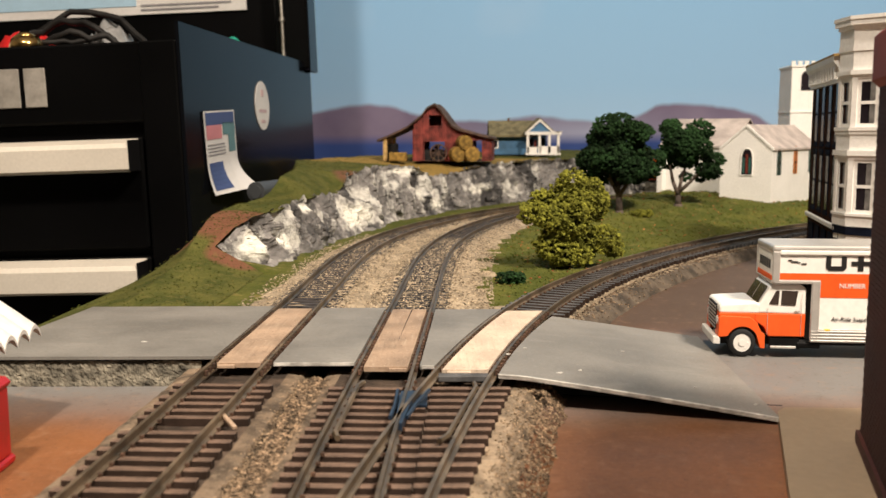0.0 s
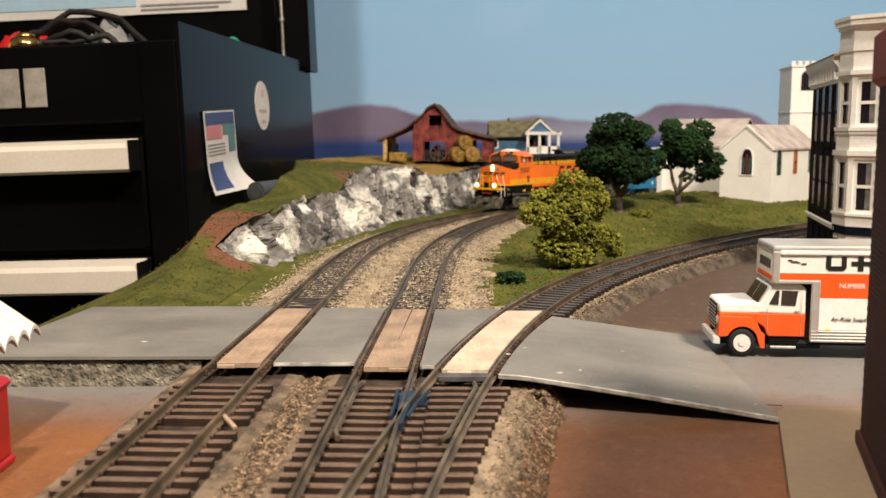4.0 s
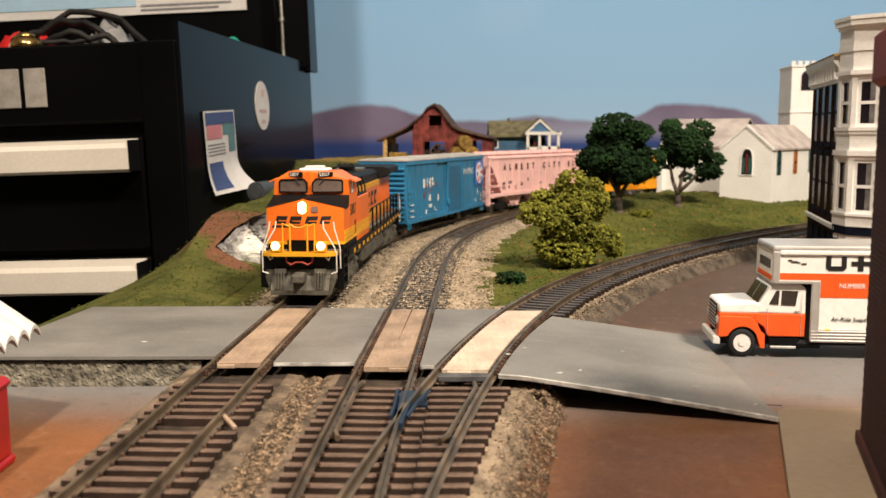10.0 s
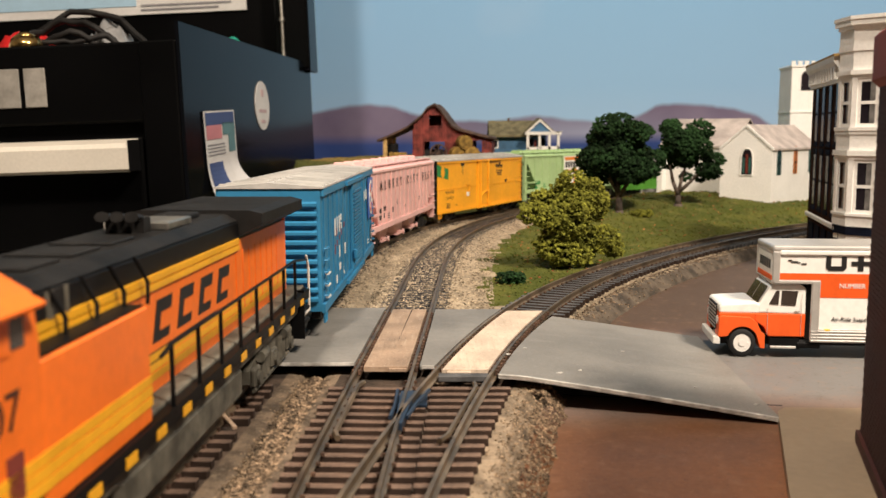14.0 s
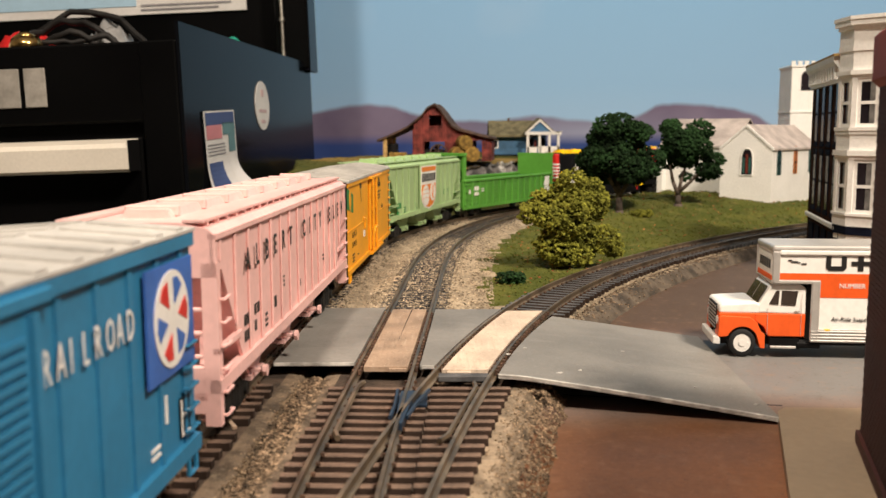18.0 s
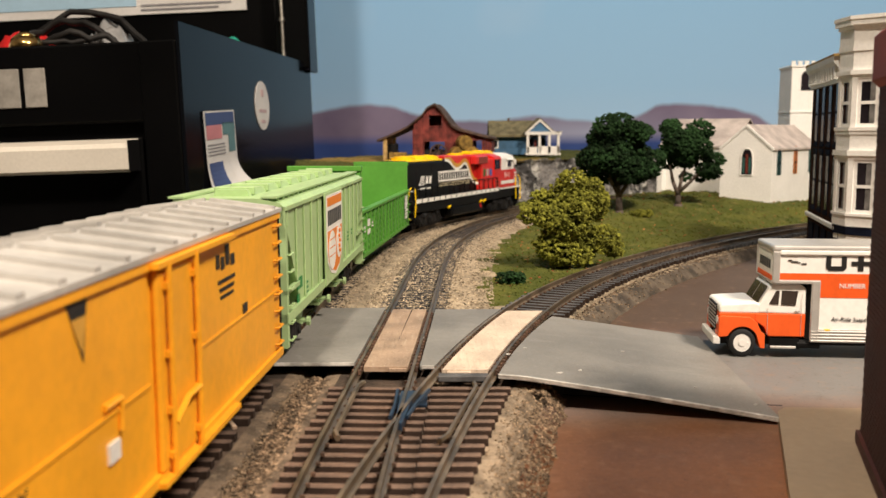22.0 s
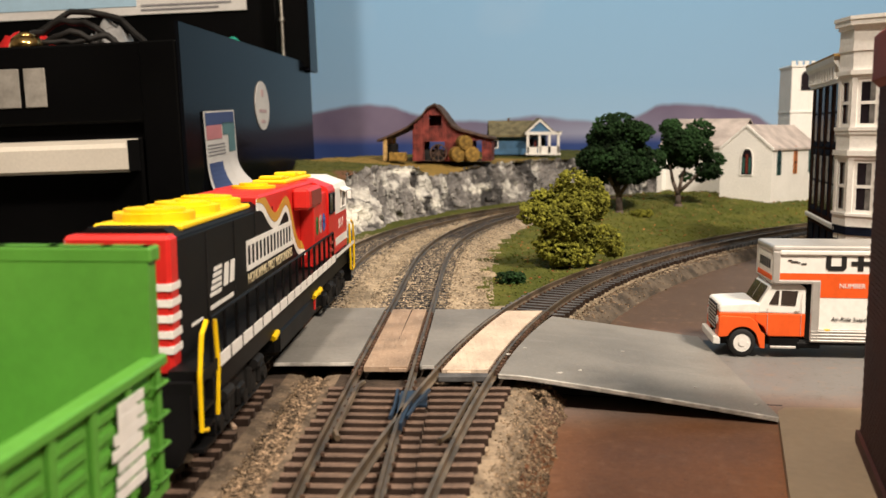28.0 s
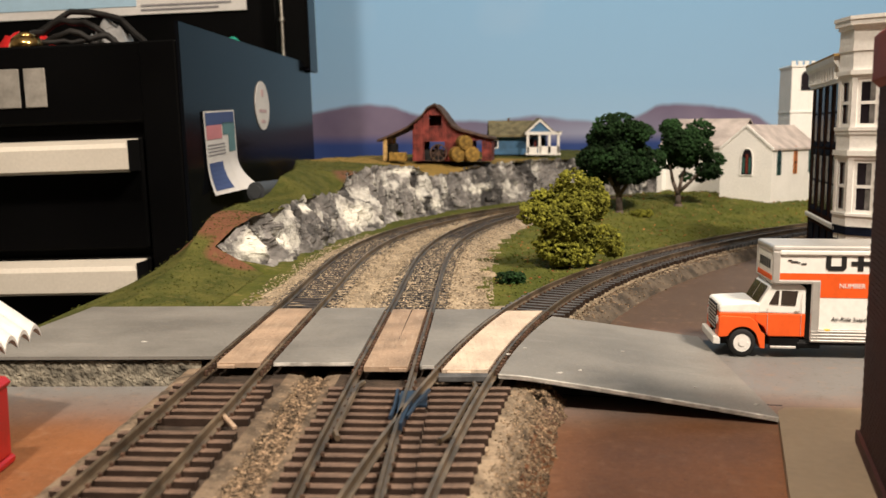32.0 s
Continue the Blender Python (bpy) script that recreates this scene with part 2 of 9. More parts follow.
def wire(bm, pts, r, seg=5):
    """A bent wire as one tube."""
    P = [Vector(p) for p in pts]
    shut = (P[0] - P[-1]).length < 1e-4 and len(P) > 3
    rings = []
    for i, p in enumerate(P):
        d0 = (p - P[i - 1]) if i else ((P[0] - P[-2]) if shut else (P[1] - P[0]))
        d1 = (P[i + 1] - p) if i < len(P) - 1 else ((P[1] - P[0]) if shut else (p - P[i - 1]))
        d = (d0.normalized() + d1.normalized())
        if d.length < 1e-4:
            d = d1
        q = d.to_track_quat("Z", "Y")
        rings.append([bm.verts.new(p + q @ Vector((r * math.cos(k * 2 * math.pi / seg), r * math.sin(k * 2 * math.pi / seg), 0))) for k in range(seg)])
    fs = []
    for u, v in zip(rings, rings[1:]):
        # match the rings where the frame turns over
        best = min(range(seg), key=lambda k: sum((u[j].co - v[(j + k) % seg].co).length for j in range(seg)))
        w = [v[(j + best) % seg] for j in range(seg)]
        v[:] = w
        for k in range(seg):
            fs.append(bm.faces.new((u[k], u[(k + 1) % seg], w[(k + 1) % seg], w[k])))
    fs.append(bm.faces.new(rings[0][::-1]))
    fs.append(bm.faces.new(rings[-1]))
    bmesh.ops.recalc_face_normals(bm, faces=fs)


def sheet(bm, rows):
    """A grid of points as a surface."""
    vs = [[bm.verts.new(p) for p in row] for row in rows]
    for a, b in zip(vs, vs[1:]):
        for i in range(len(a) - 1):
            bm.faces.new((a[i], a[i + 1], b[i + 1], b[i]))


def mesh_of(name, bm, mat, smooth=False):
    me = bpy.data.meshes.new(name)
    bmesh.ops.scale(bm, vec=(MM, MM, MM), verts=bm.verts)
    bm.to_mesh(me)
    bm.free()
    me.materials.append(M[mat] if isinstance(mat, str) else mat)
    if smooth:
        me.polygons.foreach_set("use_smooth", [True] * len(me.polygons))
    return me


def part(name, bm, mat, parent=None, label="", smooth=False, m=None):
    ob = new(name, mesh_of(name, bm, mat, smooth))
    ob.parent = parent
    if m is not None:
        ob.matrix_basis = m
    return tagged(ob, label)


def thing(name, label, category, m=None, group="", kind=""):
    ob = new(name)
    ob.empty_display_size = 0.01
    if m is not None:
        ob.matrix_basis = m
    return tagged(ob, label, category, group, kind)


def B():
    return bmesh.new()


def one(name, mat, parent, fn, label="", smooth=False, m=None):
    """A part whose mesh fn(bm) draws."""
    bm = bmesh.new()
    fn(bm)
    return part(name, bm, mat, parent, label, smooth, m)


def boxp(name, mat, parent, *dims, bev=0.0, label="", m=None):
    bm = bmesh.new()
    box(bm, *dims, bev=bev)
    return part(name, bm, mat, parent, label, m=m)


def text(name, words, mat, parent, size, m, label="", shear=0.0, thick=0.06, space=1.0, squeeze=1.0, bold=0.0):
    """Lettering as a thin raised mesh; size in millimetres, baseline along x of m."""
    cu = bpy.data.curves.new(name, "FONT")
    cu.body, cu.size, cu.shear, cu.extrude, cu.space_character = words, size * MM, shear, thick * MM, space
    cu.resolution_u, cu.offset = 2, bold * MM
    tmp = bpy.data.objects.new(name, cu)
    scene.collection.objects.link(tmp)
    me = bpy.data.meshes.new_from_object(tmp.evaluated_get(bpy.context.evaluated_depsgraph_get()))
    bpy.data.objects.remove(tmp)
    me.materials.clear()
    me.materials.append(M[mat])
    ob = new(name, me)
    ob.parent = parent
    ob.matrix_basis = m @ Matrix.Diagonal((squeeze, 1, 1, 1))
    return tagged(ob, label)


# ---------------------------------------------------------------- the lines of the three tracks (millimetres)
class Line:
    """A track's centreline: from a start at y = 100 mm with a heading and a curvature (1/m) at knots along its length (m)."""
    KNOTS = (0, .15, .3, .45, .6, .75, .9, 1.1)

    def __init__(self, x0, heading, bends, after, length):
        ds = 4.0
        s = np.arange(0, length, ds)
        k = np.interp(s / 1000, self.KNOTS + (1.15, 1.9), tuple(bends) + (after, after)) / 1000
        th = heading + np.cumsum(k) * ds
        th = np.minimum(th, math.pi / 2)
        x = x0 + np.cumsum(np.sin(th)) * ds
        y = 100 + np.cumsum(np.cos(th)) * ds
        # straight before the start, bent a little away from the viewer
        sb = np.arange(-2400, 0, ds)
        self.s = np.concatenate([sb, s])
        self.x = np.concatenate([x0 + np.sin(heading) * sb, x])
        self.y = np.concatenate([100 + np.cos(heading) * sb, y])
        self.th = np.concatenate([np.full(len(sb), heading), th])

    def at(self, s, off=0.0):
        x, y, th = (float(np.interp(s, self.s, a)) for a in (self.x, self.y, self.th))
        return x + off * math.cos(th), y - off * math.sin(th), th

    def s_at_y(self, y, off=0.0):
        ok = self.y < 900
        yy = self.y[ok] - off * np.sin(self.th[ok])
        return float(np.interp(y, yy, self.s[ok]))

    def x_at_y(self, y, off=0.0):
        return self.at(self.s_at_y(y, off), off)[0]

    def near(self, X, Y, s0=-300, s1=1700):
        """For arrays of places: the place along the line and the distance to its right."""
        ok = (self.s >= s0) & (self.s <= s1)
        lx, ly, lt, ls = self.x[ok][::2], self.y[ok][::2], self.th[ok][::2], self.s[ok][::2]
        out_s, out_u = np.empty(len(X)), np.empty(len(X))
        for i in range(0, len(X), 4000):
            d = (X[i:i + 4000, None] - lx) ** 2 + (Y[i:i + 4000, None] - ly) ** 2
            j = d.argmin(1)
            out_s[i:i + 4000] = ls[j]
            out_u[i:i + 4000] = (X[i:i + 4000] - lx[j]) * np.cos(lt[j]) - (Y[i:i + 4000] - ly[j]) * np.sin(lt[j])
        return out_s, out_u


LINE_A = Line(-66.9, 0.0404, (-.3416, .2195, -.2316, 1.3524, 1.7241, 1.0927, 1.15, 1.6), 1.9, 3300)
# the near end bears away to the left, out beside the viewer
LINE_A.x -= 4.0 * np.clip((230 - LINE_A.y) / 180, 0, 2.2) ** 1.5
LINE_A.th[1:] = np.arctan2(np.diff(LINE_A.x), np.diff(LINE_A.y))
LINE_B = Line(-22.3, 0.0067, (.4193, .0555, -.1211, 1.0824, 1.3759, 1.3761, 1.38, 1.6), 1.9, 1700)
LINE_C = Line(-21.1, 0.1299, (.2396, .8274, 1.8083, 1.1213, 1.0912, 1.0912, 1.09, 1.09), 1.0, 1500)
TABLE_Z = -10.0
TIE_STEP = 6.0
TIE_Z = -2.6          # top of the ties; the rail's head is at 0


def lumps(x, y, z, size, seed=0.0):
    return noise.noise(Vector((x / size + seed, y / size - seed, z / size + 2 * seed)))


def field(X, Y, size, seed=0.0, octaves=3):
    """Smooth random field on arrays, about -1 to 1."""
    out = np.zeros(len(X))
    rng = np.random.RandomState(int(seed * 10) + 5)
    amp = 1.0
    for o in range(octaves):
        for k in range(5):
            a, ph = rng.uniform(0, 2 * math.pi), rng.uniform(0, 2 * math.pi)
            w = 2 * math.pi / size * (2 ** o) * rng.uniform(.7, 1.4)
            out += amp * np.sin((X * math.cos(a) + Y * math.sin(a)) * w + ph) / 5 ** .5
        amp *= .5
    return out / 1.5


def grid_mesh(name, mat, X, Y, Z, parent=None, label="", smooth=True, keep=None):
    """A surface over 2D arrays of places."""
    r, c = X.shape
    co = np.stack([X, Y, Z], -1).reshape(-1, 3) * MM
    idx = np.arange(r * c).reshape(r, c)
    f = np.stack([idx[:-1, :-1], idx[:-1, 1:], idx[1:, 1:], idx[1:, :-1]], -1).reshape(-1, 4)
    if keep is not None:
        k = keep[:-1, :-1] | keep[1:, 1:] | keep[:-1, 1:] | keep[1:, :-1]
        f = f[k.reshape(-1)]
        used = np.unique(f)
        remap = np.full(r * c, -1)
        remap[used] = np.arange(len(used))
        co, f = co[used], remap[f]
    me = bpy.data.meshes.new(name)
    me.from_pydata(co.tolist(), [], f.tolist())
    me.update()
    me.materials.append(M[mat] if isinstance(mat, str) else mat)
    if smooth:
        me.polygons.foreach_set("use_smooth", [True] * len(me.polygons))
    ob = new(name, me)
    ob.parent = parent
    return tagged(ob, label)


def scatter(name, mat, places, lo, hi, label, parent=None, flat=0.7, seed=3):
    """Small rough stones or tufts at many places (mm), joined."""
    rng = np.random.RandomState(seed)
    base = np.array([(1, 0, -.5), (-.5, .87, -.5), (-.5, -.87, -.5), (.6, .5, .6), (-.7, .2, .5), (.1, -.7, .7)])
    tri = np.array([(0, 3, 5), (0, 1, 3), (1, 4, 3), (1, 2, 4), (2, 5, 4), (2, 0, 5), (3, 4, 5)])
    n = len(places)
    P = np.asarray(places)
    a = rng.uniform(0, 6.28, n)
    r = rng.uniform(lo, hi, n) * rng.uniform(.7, 1.2, n)
    v = base[None] * rng.uniform(.6, 1.35, (n, 6, 3))
    c, s = np.cos(a), np.sin(a)
    vx = (v[..., 0] * c[:, None] - v[..., 1] * s[:, None]) * r[:, None]
    vy = (v[..., 0] * s[:, None] + v[..., 1] * c[:, None]) * r[:, None]
    vz = v[..., 2] * r[:, None] * flat
    co = np.stack([vx + P[:, 0:1], vy + P[:, 1:2], vz + P[:, 2:3]], -1).reshape(-1, 3) * MM
    f = (tri[None] + (np.arange(n) * 6)[:, None, None]).reshape(-1, 3)
    me = bpy.data.meshes.new(name)
    me.from_pydata(co.tolist(), [], f.tolist())
    me.update()
    me.materials.append(M[mat])
    ob = new(name, me)
    ob.parent = parent
    return tagged(ob, label, "", "", "stuff")


# ---------------------------------------------------------------- the room
def build_room():
    floor = boxp("floor", "floor_grey", None, -1900, 2600, -3200, 1700, -1120, -1100)
    tagged(floor, "grey painted workshop floor", "floor", kind="structure")
    ceil = boxp("ceiling", "ceiling_paint", None, -1900, 2600, -3200, 1700, 1500, 1520)
    tagged(ceil, "plain white ceiling", "ceiling", kind="structure")
    for nm, d in (("wall_west", (-1920, -1900, -3200, 1700)), ("wall_east", (2600, 2620, -3200, 1700)), ("wall_south", (-1920, 2620, -3220, -3200)),
                  ("wall_north", (-1920, 2620, 1700, 1720))):
        tagged(boxp(nm, "room_paint", None, *d, -1100, 1500), "plain painted workshop wall", "wall", kind="structure")


def backdrop_material():
    """Hand-painted sky, violet hills and a dark blue lake strip, as paint on the panel."""
    m = bpy.data.materials.new("backdrop_paint")
    m.use_nodes = True
    nt = m.node_tree
    N, Lk = nt.nodes, nt.links
    b = N["Principled BSDF"]
    b.inputs["Roughness"].default_value = 0.75
    b.inputs["Specular IOR Level"].default_value = 0.2
    tc = N.new("ShaderNodeTexCoord")
    sep = N.new("ShaderNodeSeparateXYZ")
    Lk.new(tc.outputs["Object"], sep.inputs[0])

    def math_node(op, a, b_=None, c=None):
        n = N.new("ShaderNodeMath")
        n.operation = op
        for i, v in enumerate((a, b_, c)):
            if v is None:
                continue
            if isinstance(v, (int, float)):
                n.inputs[i].default_value = v
            else:
                Lk.new(v, n.inputs[i])
        return n.outputs[0]

    def noise_x(scale, detail=3):
        co = N.new("ShaderNodeCombineXYZ")
        Lk.new(sep.outputs["X"], co.inputs[0])
        n = N.new("ShaderNodeTexNoise")
        n.inputs["Scale"].default_value, n.inputs["Detail"].default_value = scale, detail
        Lk.new(co.outputs[0], n.inputs["Vector"])
        return n.outputs["Fac"]

    def ramp(v, stops):
        r = N.new("ShaderNodeValToRGB")
        els = r.color_ramp.elements
        while len(els) < len(stops):
            els.new(0.5)
        for e, (p, c) in zip(els, stops):
            e.position, e.color = p, (*c, 1) if len(c) == 3 else c
        Lk.new(v, r.inputs["Fac"])
        return r.outputs["Color"]

    def mixed(fac, a, b_):
        n = N.new("ShaderNodeMixRGB")
        Lk.new(fac, n.inputs["Fac"])
        Lk.new(a, n.inputs["Color1"])
        if isinstance(b_, tuple):
            n.inputs["Color2"].default_value = (*b_, 1)
        else:
            Lk.new(b_, n.inputs["Color2"])
        return n.outputs["Color"]

    z01 = math_node("DIVIDE", sep.outputs["Z"], 0.4)
    sky = ramp(z01, [(0.1, (0.385, 0.57, 0.80)), (0.35, (0.30, 0.52, 0.79)), (0.85, (0.25, 0.49, 0.78))])
    cl = N.new("ShaderNodeTexNoise")
    cl.inputs["Scale"].default_value, cl.inputs["Detail"].default_value = 3.2, 3
    Lk.new(tc.outputs["Object"], cl.inputs["Vector"])
    clf = math_node("MULTIPLY", math_node("SUBTRACT", cl.outputs["Fac"], 0.56), 1.6)
    n = N.new("ShaderNodeClamp")
    Lk.new(clf, n.inputs[0])
    sky = mixed(n.outputs[0], sky, (0.58, 0.67, 0.82))
    # ridge line: low bumps, by hand
    x = sep.outputs["X"]

    RIDGE = ((-200, 102), (-156, 112), (-114, 116), (-80, 113), (-37, 100), (14, 91), (83, 90), (138, 99), (185, 93), (228, 90), (271, 92), (296, 98),
             (322, 113), (356, 116), (398, 113), (441, 108), (476, 98), (500, 82))
    u01 = math_node("DIVIDE", math_node("ADD", x, 0.25), 0.8)
    ridge = math_node("MULTIPLY", ramp(u01, [((px / 1000 + .25) / .8, (pz / 200,) * 3) for px, pz in RIDGE]), 0.2)
    ridge = math_node("ADD", ridge, math_node("MULTIPLY", math_node("SUBTRACT", noise_x(34), 0.5), 0.006))
    f_hill = math_node("MULTIPLY", math_node("SUBTRACT", ridge, sep.outputs["Z"]), 150.0)
    n = N.new("ShaderNodeClamp")
    Lk.new(f_hill, n.inputs[0])
    tone = N.new("ShaderNodeTexNoise")
    tone.inputs["Scale"].default_value, tone.inputs["Detail"].default_value = 11.0, 4
    Lk.new(tc.outputs["Object"], tone.inputs["Vector"])
    hill = ramp(tone.outputs["Fac"], [(0.3, (0.135, 0.11, 0.19)), (0.7, (0.215, 0.18, 0.27))])
    # pale mist painted low between the hills
    mist = math_node("MULTIPLY", ramp(u01, [(.30, (0,) * 3), (.50, (.55,) * 3), (.60, (.75,) * 3), (.70, (.25,) * 3), (.85, (.1,) * 3)]), ramp(math_node("DIVIDE", sep.outputs["Z"], 0.2), [(.36, (1,) * 3), (.54, (0,) * 3)]))
    hill = mixed(mist, hill, (0.36, 0.40, 0.56))
    col = mixed(n.outputs[0], sky, hill)
    f_lake = math_node("MULTIPLY", math_node("SUBTRACT", math_node("ADD", 0.060, math_node("MULTIPLY", noise_x(5, 1), 0.016)), sep.outputs["Z"]), 60.0)
    n = N.new("ShaderNodeClamp")
    Lk.new(f_lake, n.inputs[0])
    lake = ramp(tone.outputs["Fac"], [(0.3, (0.022, 0.05, 0.20)), (0.7, (0.045, 0.085, 0.27))])
    col = mixed(n.outputs[0], col, lake)
    Lk.new(col, b.inputs["Base Color"])
    bp = N.new("ShaderNodeBump")
    bp.inputs["Strength"].default_value, bp.inputs["Distance"].default_value = 0.1, 0.001
    Lk.new(tone.outputs["Fac"], bp.inputs["Height"])
    Lk.new(bp.outputs["Normal"], b.inputs["Normal"])
    return m


def wear(m, light, dark, much=1.0, streak=(1, 1, 1), big=220.0, grain=0.0):
    """Flecks of light dust, dark specks and worn streaks over a surface's colour."""
    nt = m.node_tree
    N, Lk = nt.nodes, nt.links
    b = N["Principled BSDF"]
    tc = N.new("ShaderNodeTexCoord")
    mp = N.new("ShaderNodeMapping")
    mp.inputs["Scale"].default_value = streak
    Lk.new(tc.outputs["Object"], mp.inputs["Vector"])
    for size, lo, hi, col, amt, vec in ((1300.0, 0.63, 0.70, light, 0.8, tc.outputs["Object"]), (900.0, 0.62, 0.70, dark, 0.8, tc.outputs["Object"]),
                                        (big, 0.56, 0.74, light, 0.45 + grain, mp.outputs["Vector"]), (big * 0.7, 0.56, 0.74, dark, 0.35 + grain, mp.outputs["Vector"])):
        ns = N.new("ShaderNodeTexNoise")
        ns.inputs["Scale"].default_value, ns.inputs["Detail"].default_value = size, 3 if size > 800 else 7
        Lk.new(vec, ns.inputs["Vector"])
        r = N.new("ShaderNodeMapRange")
        r.inputs["From Min"].default_value, r.inputs["From Max"].default_value = lo, hi
        r.inputs["To Max"].default_value = amt * much
        Lk.new(ns.outputs["Fac"], r.inputs["Value"])
        mix = N.new("ShaderNodeMixRGB")
        mix.inputs["Color2"].default_value = (*col, 1)
        Lk.new(b.inputs["Base Color"].links[0].from_socket, mix.inputs["Color1"])
        Lk.new(r.outputs["Result"], mix.inputs["Fac"])
        Lk.new(mix.outputs["Color"], b.inputs["Base Color"])


wear(M["road"], (0.38, 0.355, 0.32), (0.09, 0.08, 0.07), 0.45, (1, 2, 1), 70.0)
wear(M["plank_a"], (0.52, 0.41, 0.30), (0.17, 0.11, 0.075), 1.0, (9, 0.6, 1), 110.0, 0.05)
wear(M["plank_c"], (0.70, 0.62, 0.52), (0.30, 0.22, 0.15), 1.0, (9, 0.6, 1), 110.0, 0.0)
wear(M["ballast"], (0.54, 0.45, 0.33), (0.15, 0.105, 0.07), 0.9, (1, 1, 1), 420.0, 0.2)
wear(M["grass"], (0.24, 0.185, 0.07), (0.035, 0.045, 0.012), 0.85, (1, 1, 1), 130.0, 0.25)
wear(M["sand_dark"], (0.30, 0.235, 0.165), (0.06, 0.042, 0.03), 0.9, (1, 1, 1), 420.0, 0.15)
wear(M["sand"], (0.42, 0.34, 0.25), (0.10, 0.07, 0.05), 0.9, (1, 1, 1), 420.0, 0.15)
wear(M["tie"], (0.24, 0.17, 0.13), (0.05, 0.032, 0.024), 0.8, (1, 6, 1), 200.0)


def build_backdrop():
    bm = B()
    box(bm, -1200, 2480, 1400, 1412, -12, 900)
    ob = part("backdrop", bm, backdrop_material())
    tagged(ob, "backdrop panel painted with blue sky, violet hills and a lake", "backdrop", kind="structure")


def table_material():
    """Brown-painted plywood with grey overspray along the road and bare patches."""
    m = material("table_top", (0.24, 0.10, 0.042), rough=0.48, var=0.2, size=60, bump=0.12, bump_size=1.5, col2=(0.15, 0.066, 0.03), spec=0.15)
    nt = m.node_tree
    N, Lk = nt.nodes, nt.links
    b = N["Principled BSDF"]
    src = b.inputs["Base Color"].links[0].from_socket
    tc = N.new("ShaderNodeTexCoord")
    ns = N.new("ShaderNodeTexNoise")
    ns.inputs["Scale"].default_value, ns.inputs["Detail"].default_value = 26.0, 5
    Lk.new(tc.outputs["Object"], ns.inputs["Vector"])
    warp = N.new("ShaderNodeVectorMath")
    warp.operation = "MULTIPLY_ADD"
    warp.inputs[1].default_value = (0.03, 0.03, 0.0)
    Lk.new(ns.outputs["Color"], warp.inputs[0])
    Lk.new(tc.outputs["Object"], warp.inputs[2])
    sep = N.new("ShaderNodeSeparateXYZ")
    Lk.new(warp.outputs[0], sep.inputs[0])

    def band(sock, c, half, soft):
        d = N.new("ShaderNodeMath")
        d.operation = "SUBTRACT"
        Lk.new(sock, d.inputs[0])
        d.inputs[1].default_value = c
        a = N.new("ShaderNodeMath")
        a.operation = "ABSOLUTE"
        Lk.new(d.outputs[0], a.inputs[0])
        r = N.new("ShaderNodeMapRange")
        r.interpolation_type = "SMOOTHSTEP"
        r.inputs["From Min"].default_value, r.inputs["From Max"].default_value = half - soft, half + soft
        r.inputs["To Min"].default_value, r.inputs["To Max"].default_value = 1, 0
        Lk.new(a.outputs[0], r.inputs["Value"])
        return r.outputs["Result"]

    grey = N.new("ShaderNodeMixRGB")
    grey.inputs["Color2"].default_value = (0.19, 0.185, 0.18, 1)
    Lk.new(band(sep.outputs["Y"], 0.318, 0.050, 0.026), grey.inputs["Fac"])
    Lk.new(src, grey.inputs["Color1"])
    # darker brown on the far side of the road
    dull = N.new("ShaderNodeMixRGB")
    dull.inputs["Color2"].default_value = (0.088, 0.053, 0.031, 1)
    Lk.new(band(sep.outputs["Y"], 0.655, 0.285, 0.03), dull.inputs["Fac"])
    Lk.new(grey.outputs["Color"], dull.inputs["Color1"])
    # a bare, lighter piece of board near the left front
    bare = N.new("ShaderNodeMixRGB")
    bare.inputs["Color2"].default_value = (0.36, 0.17, 0.075, 1)
    fx = band(sep.outputs["X"], -0.107, 0.034, 0.003)
    fy = band(sep.outputs["Y"], 0.105, 0.095, 0.004)
    mu = N.new("ShaderNodeMath")
    mu.operation = "MULTIPLY"
    Lk.new(fx, mu.inputs[0])
    Lk.new(fy, mu.inputs[1])
    Lk.new(mu.outputs[0], bare.inputs["Fac"])
    Lk.new(dull.outputs["Color"], bare.inputs["Color1"])
    Lk.new(bare.outputs["Color"], b.inputs["Base Color"])
    wear(m, (0.34, 0.20, 0.12), (0.05, 0.03, 0.02), 0.6)
    return m


def build_table():
    ob = part("ground", (lambda bm: (prism(bm, [(-330, -2500), (1500, -2500), (1500, 300), (2480, 300), (2480, 1398), (-125, 1398), (-146, 900), (-150, 560), (-148, 120), (-330, 100)], "z", TABLE_Z - 18, TABLE_Z), bm)[1])(B()), table_material())
    tagged(ob, "brown-painted plywood layout top with grey overspray", "table top", kind="structure")
    one("marker_line", "navy", ob, lambda bm: prism(bm, [(36, 269.4), (98, 257.6), (98, 256.9), (36, 268.5)], "z", TABLE_Z, TABLE_Z + .08), "dark blue marker line drawn on the table")
    legs = thing("layout_frame", "plain wooden benchwork under the layout", "bench")
    for x in (-80, 700, 1400):
        for y in (-2400, -600, 1300):
            boxp("leg", "timber", legs, x - 35, x + 35, y - 35, y + 35, -1100, TABLE_Z - 18)
    for y in (400, 1300):
        boxp("leg", "timber", legs, 2365, 2435, y - 35, y + 35, -1100, TABLE_Z - 18)


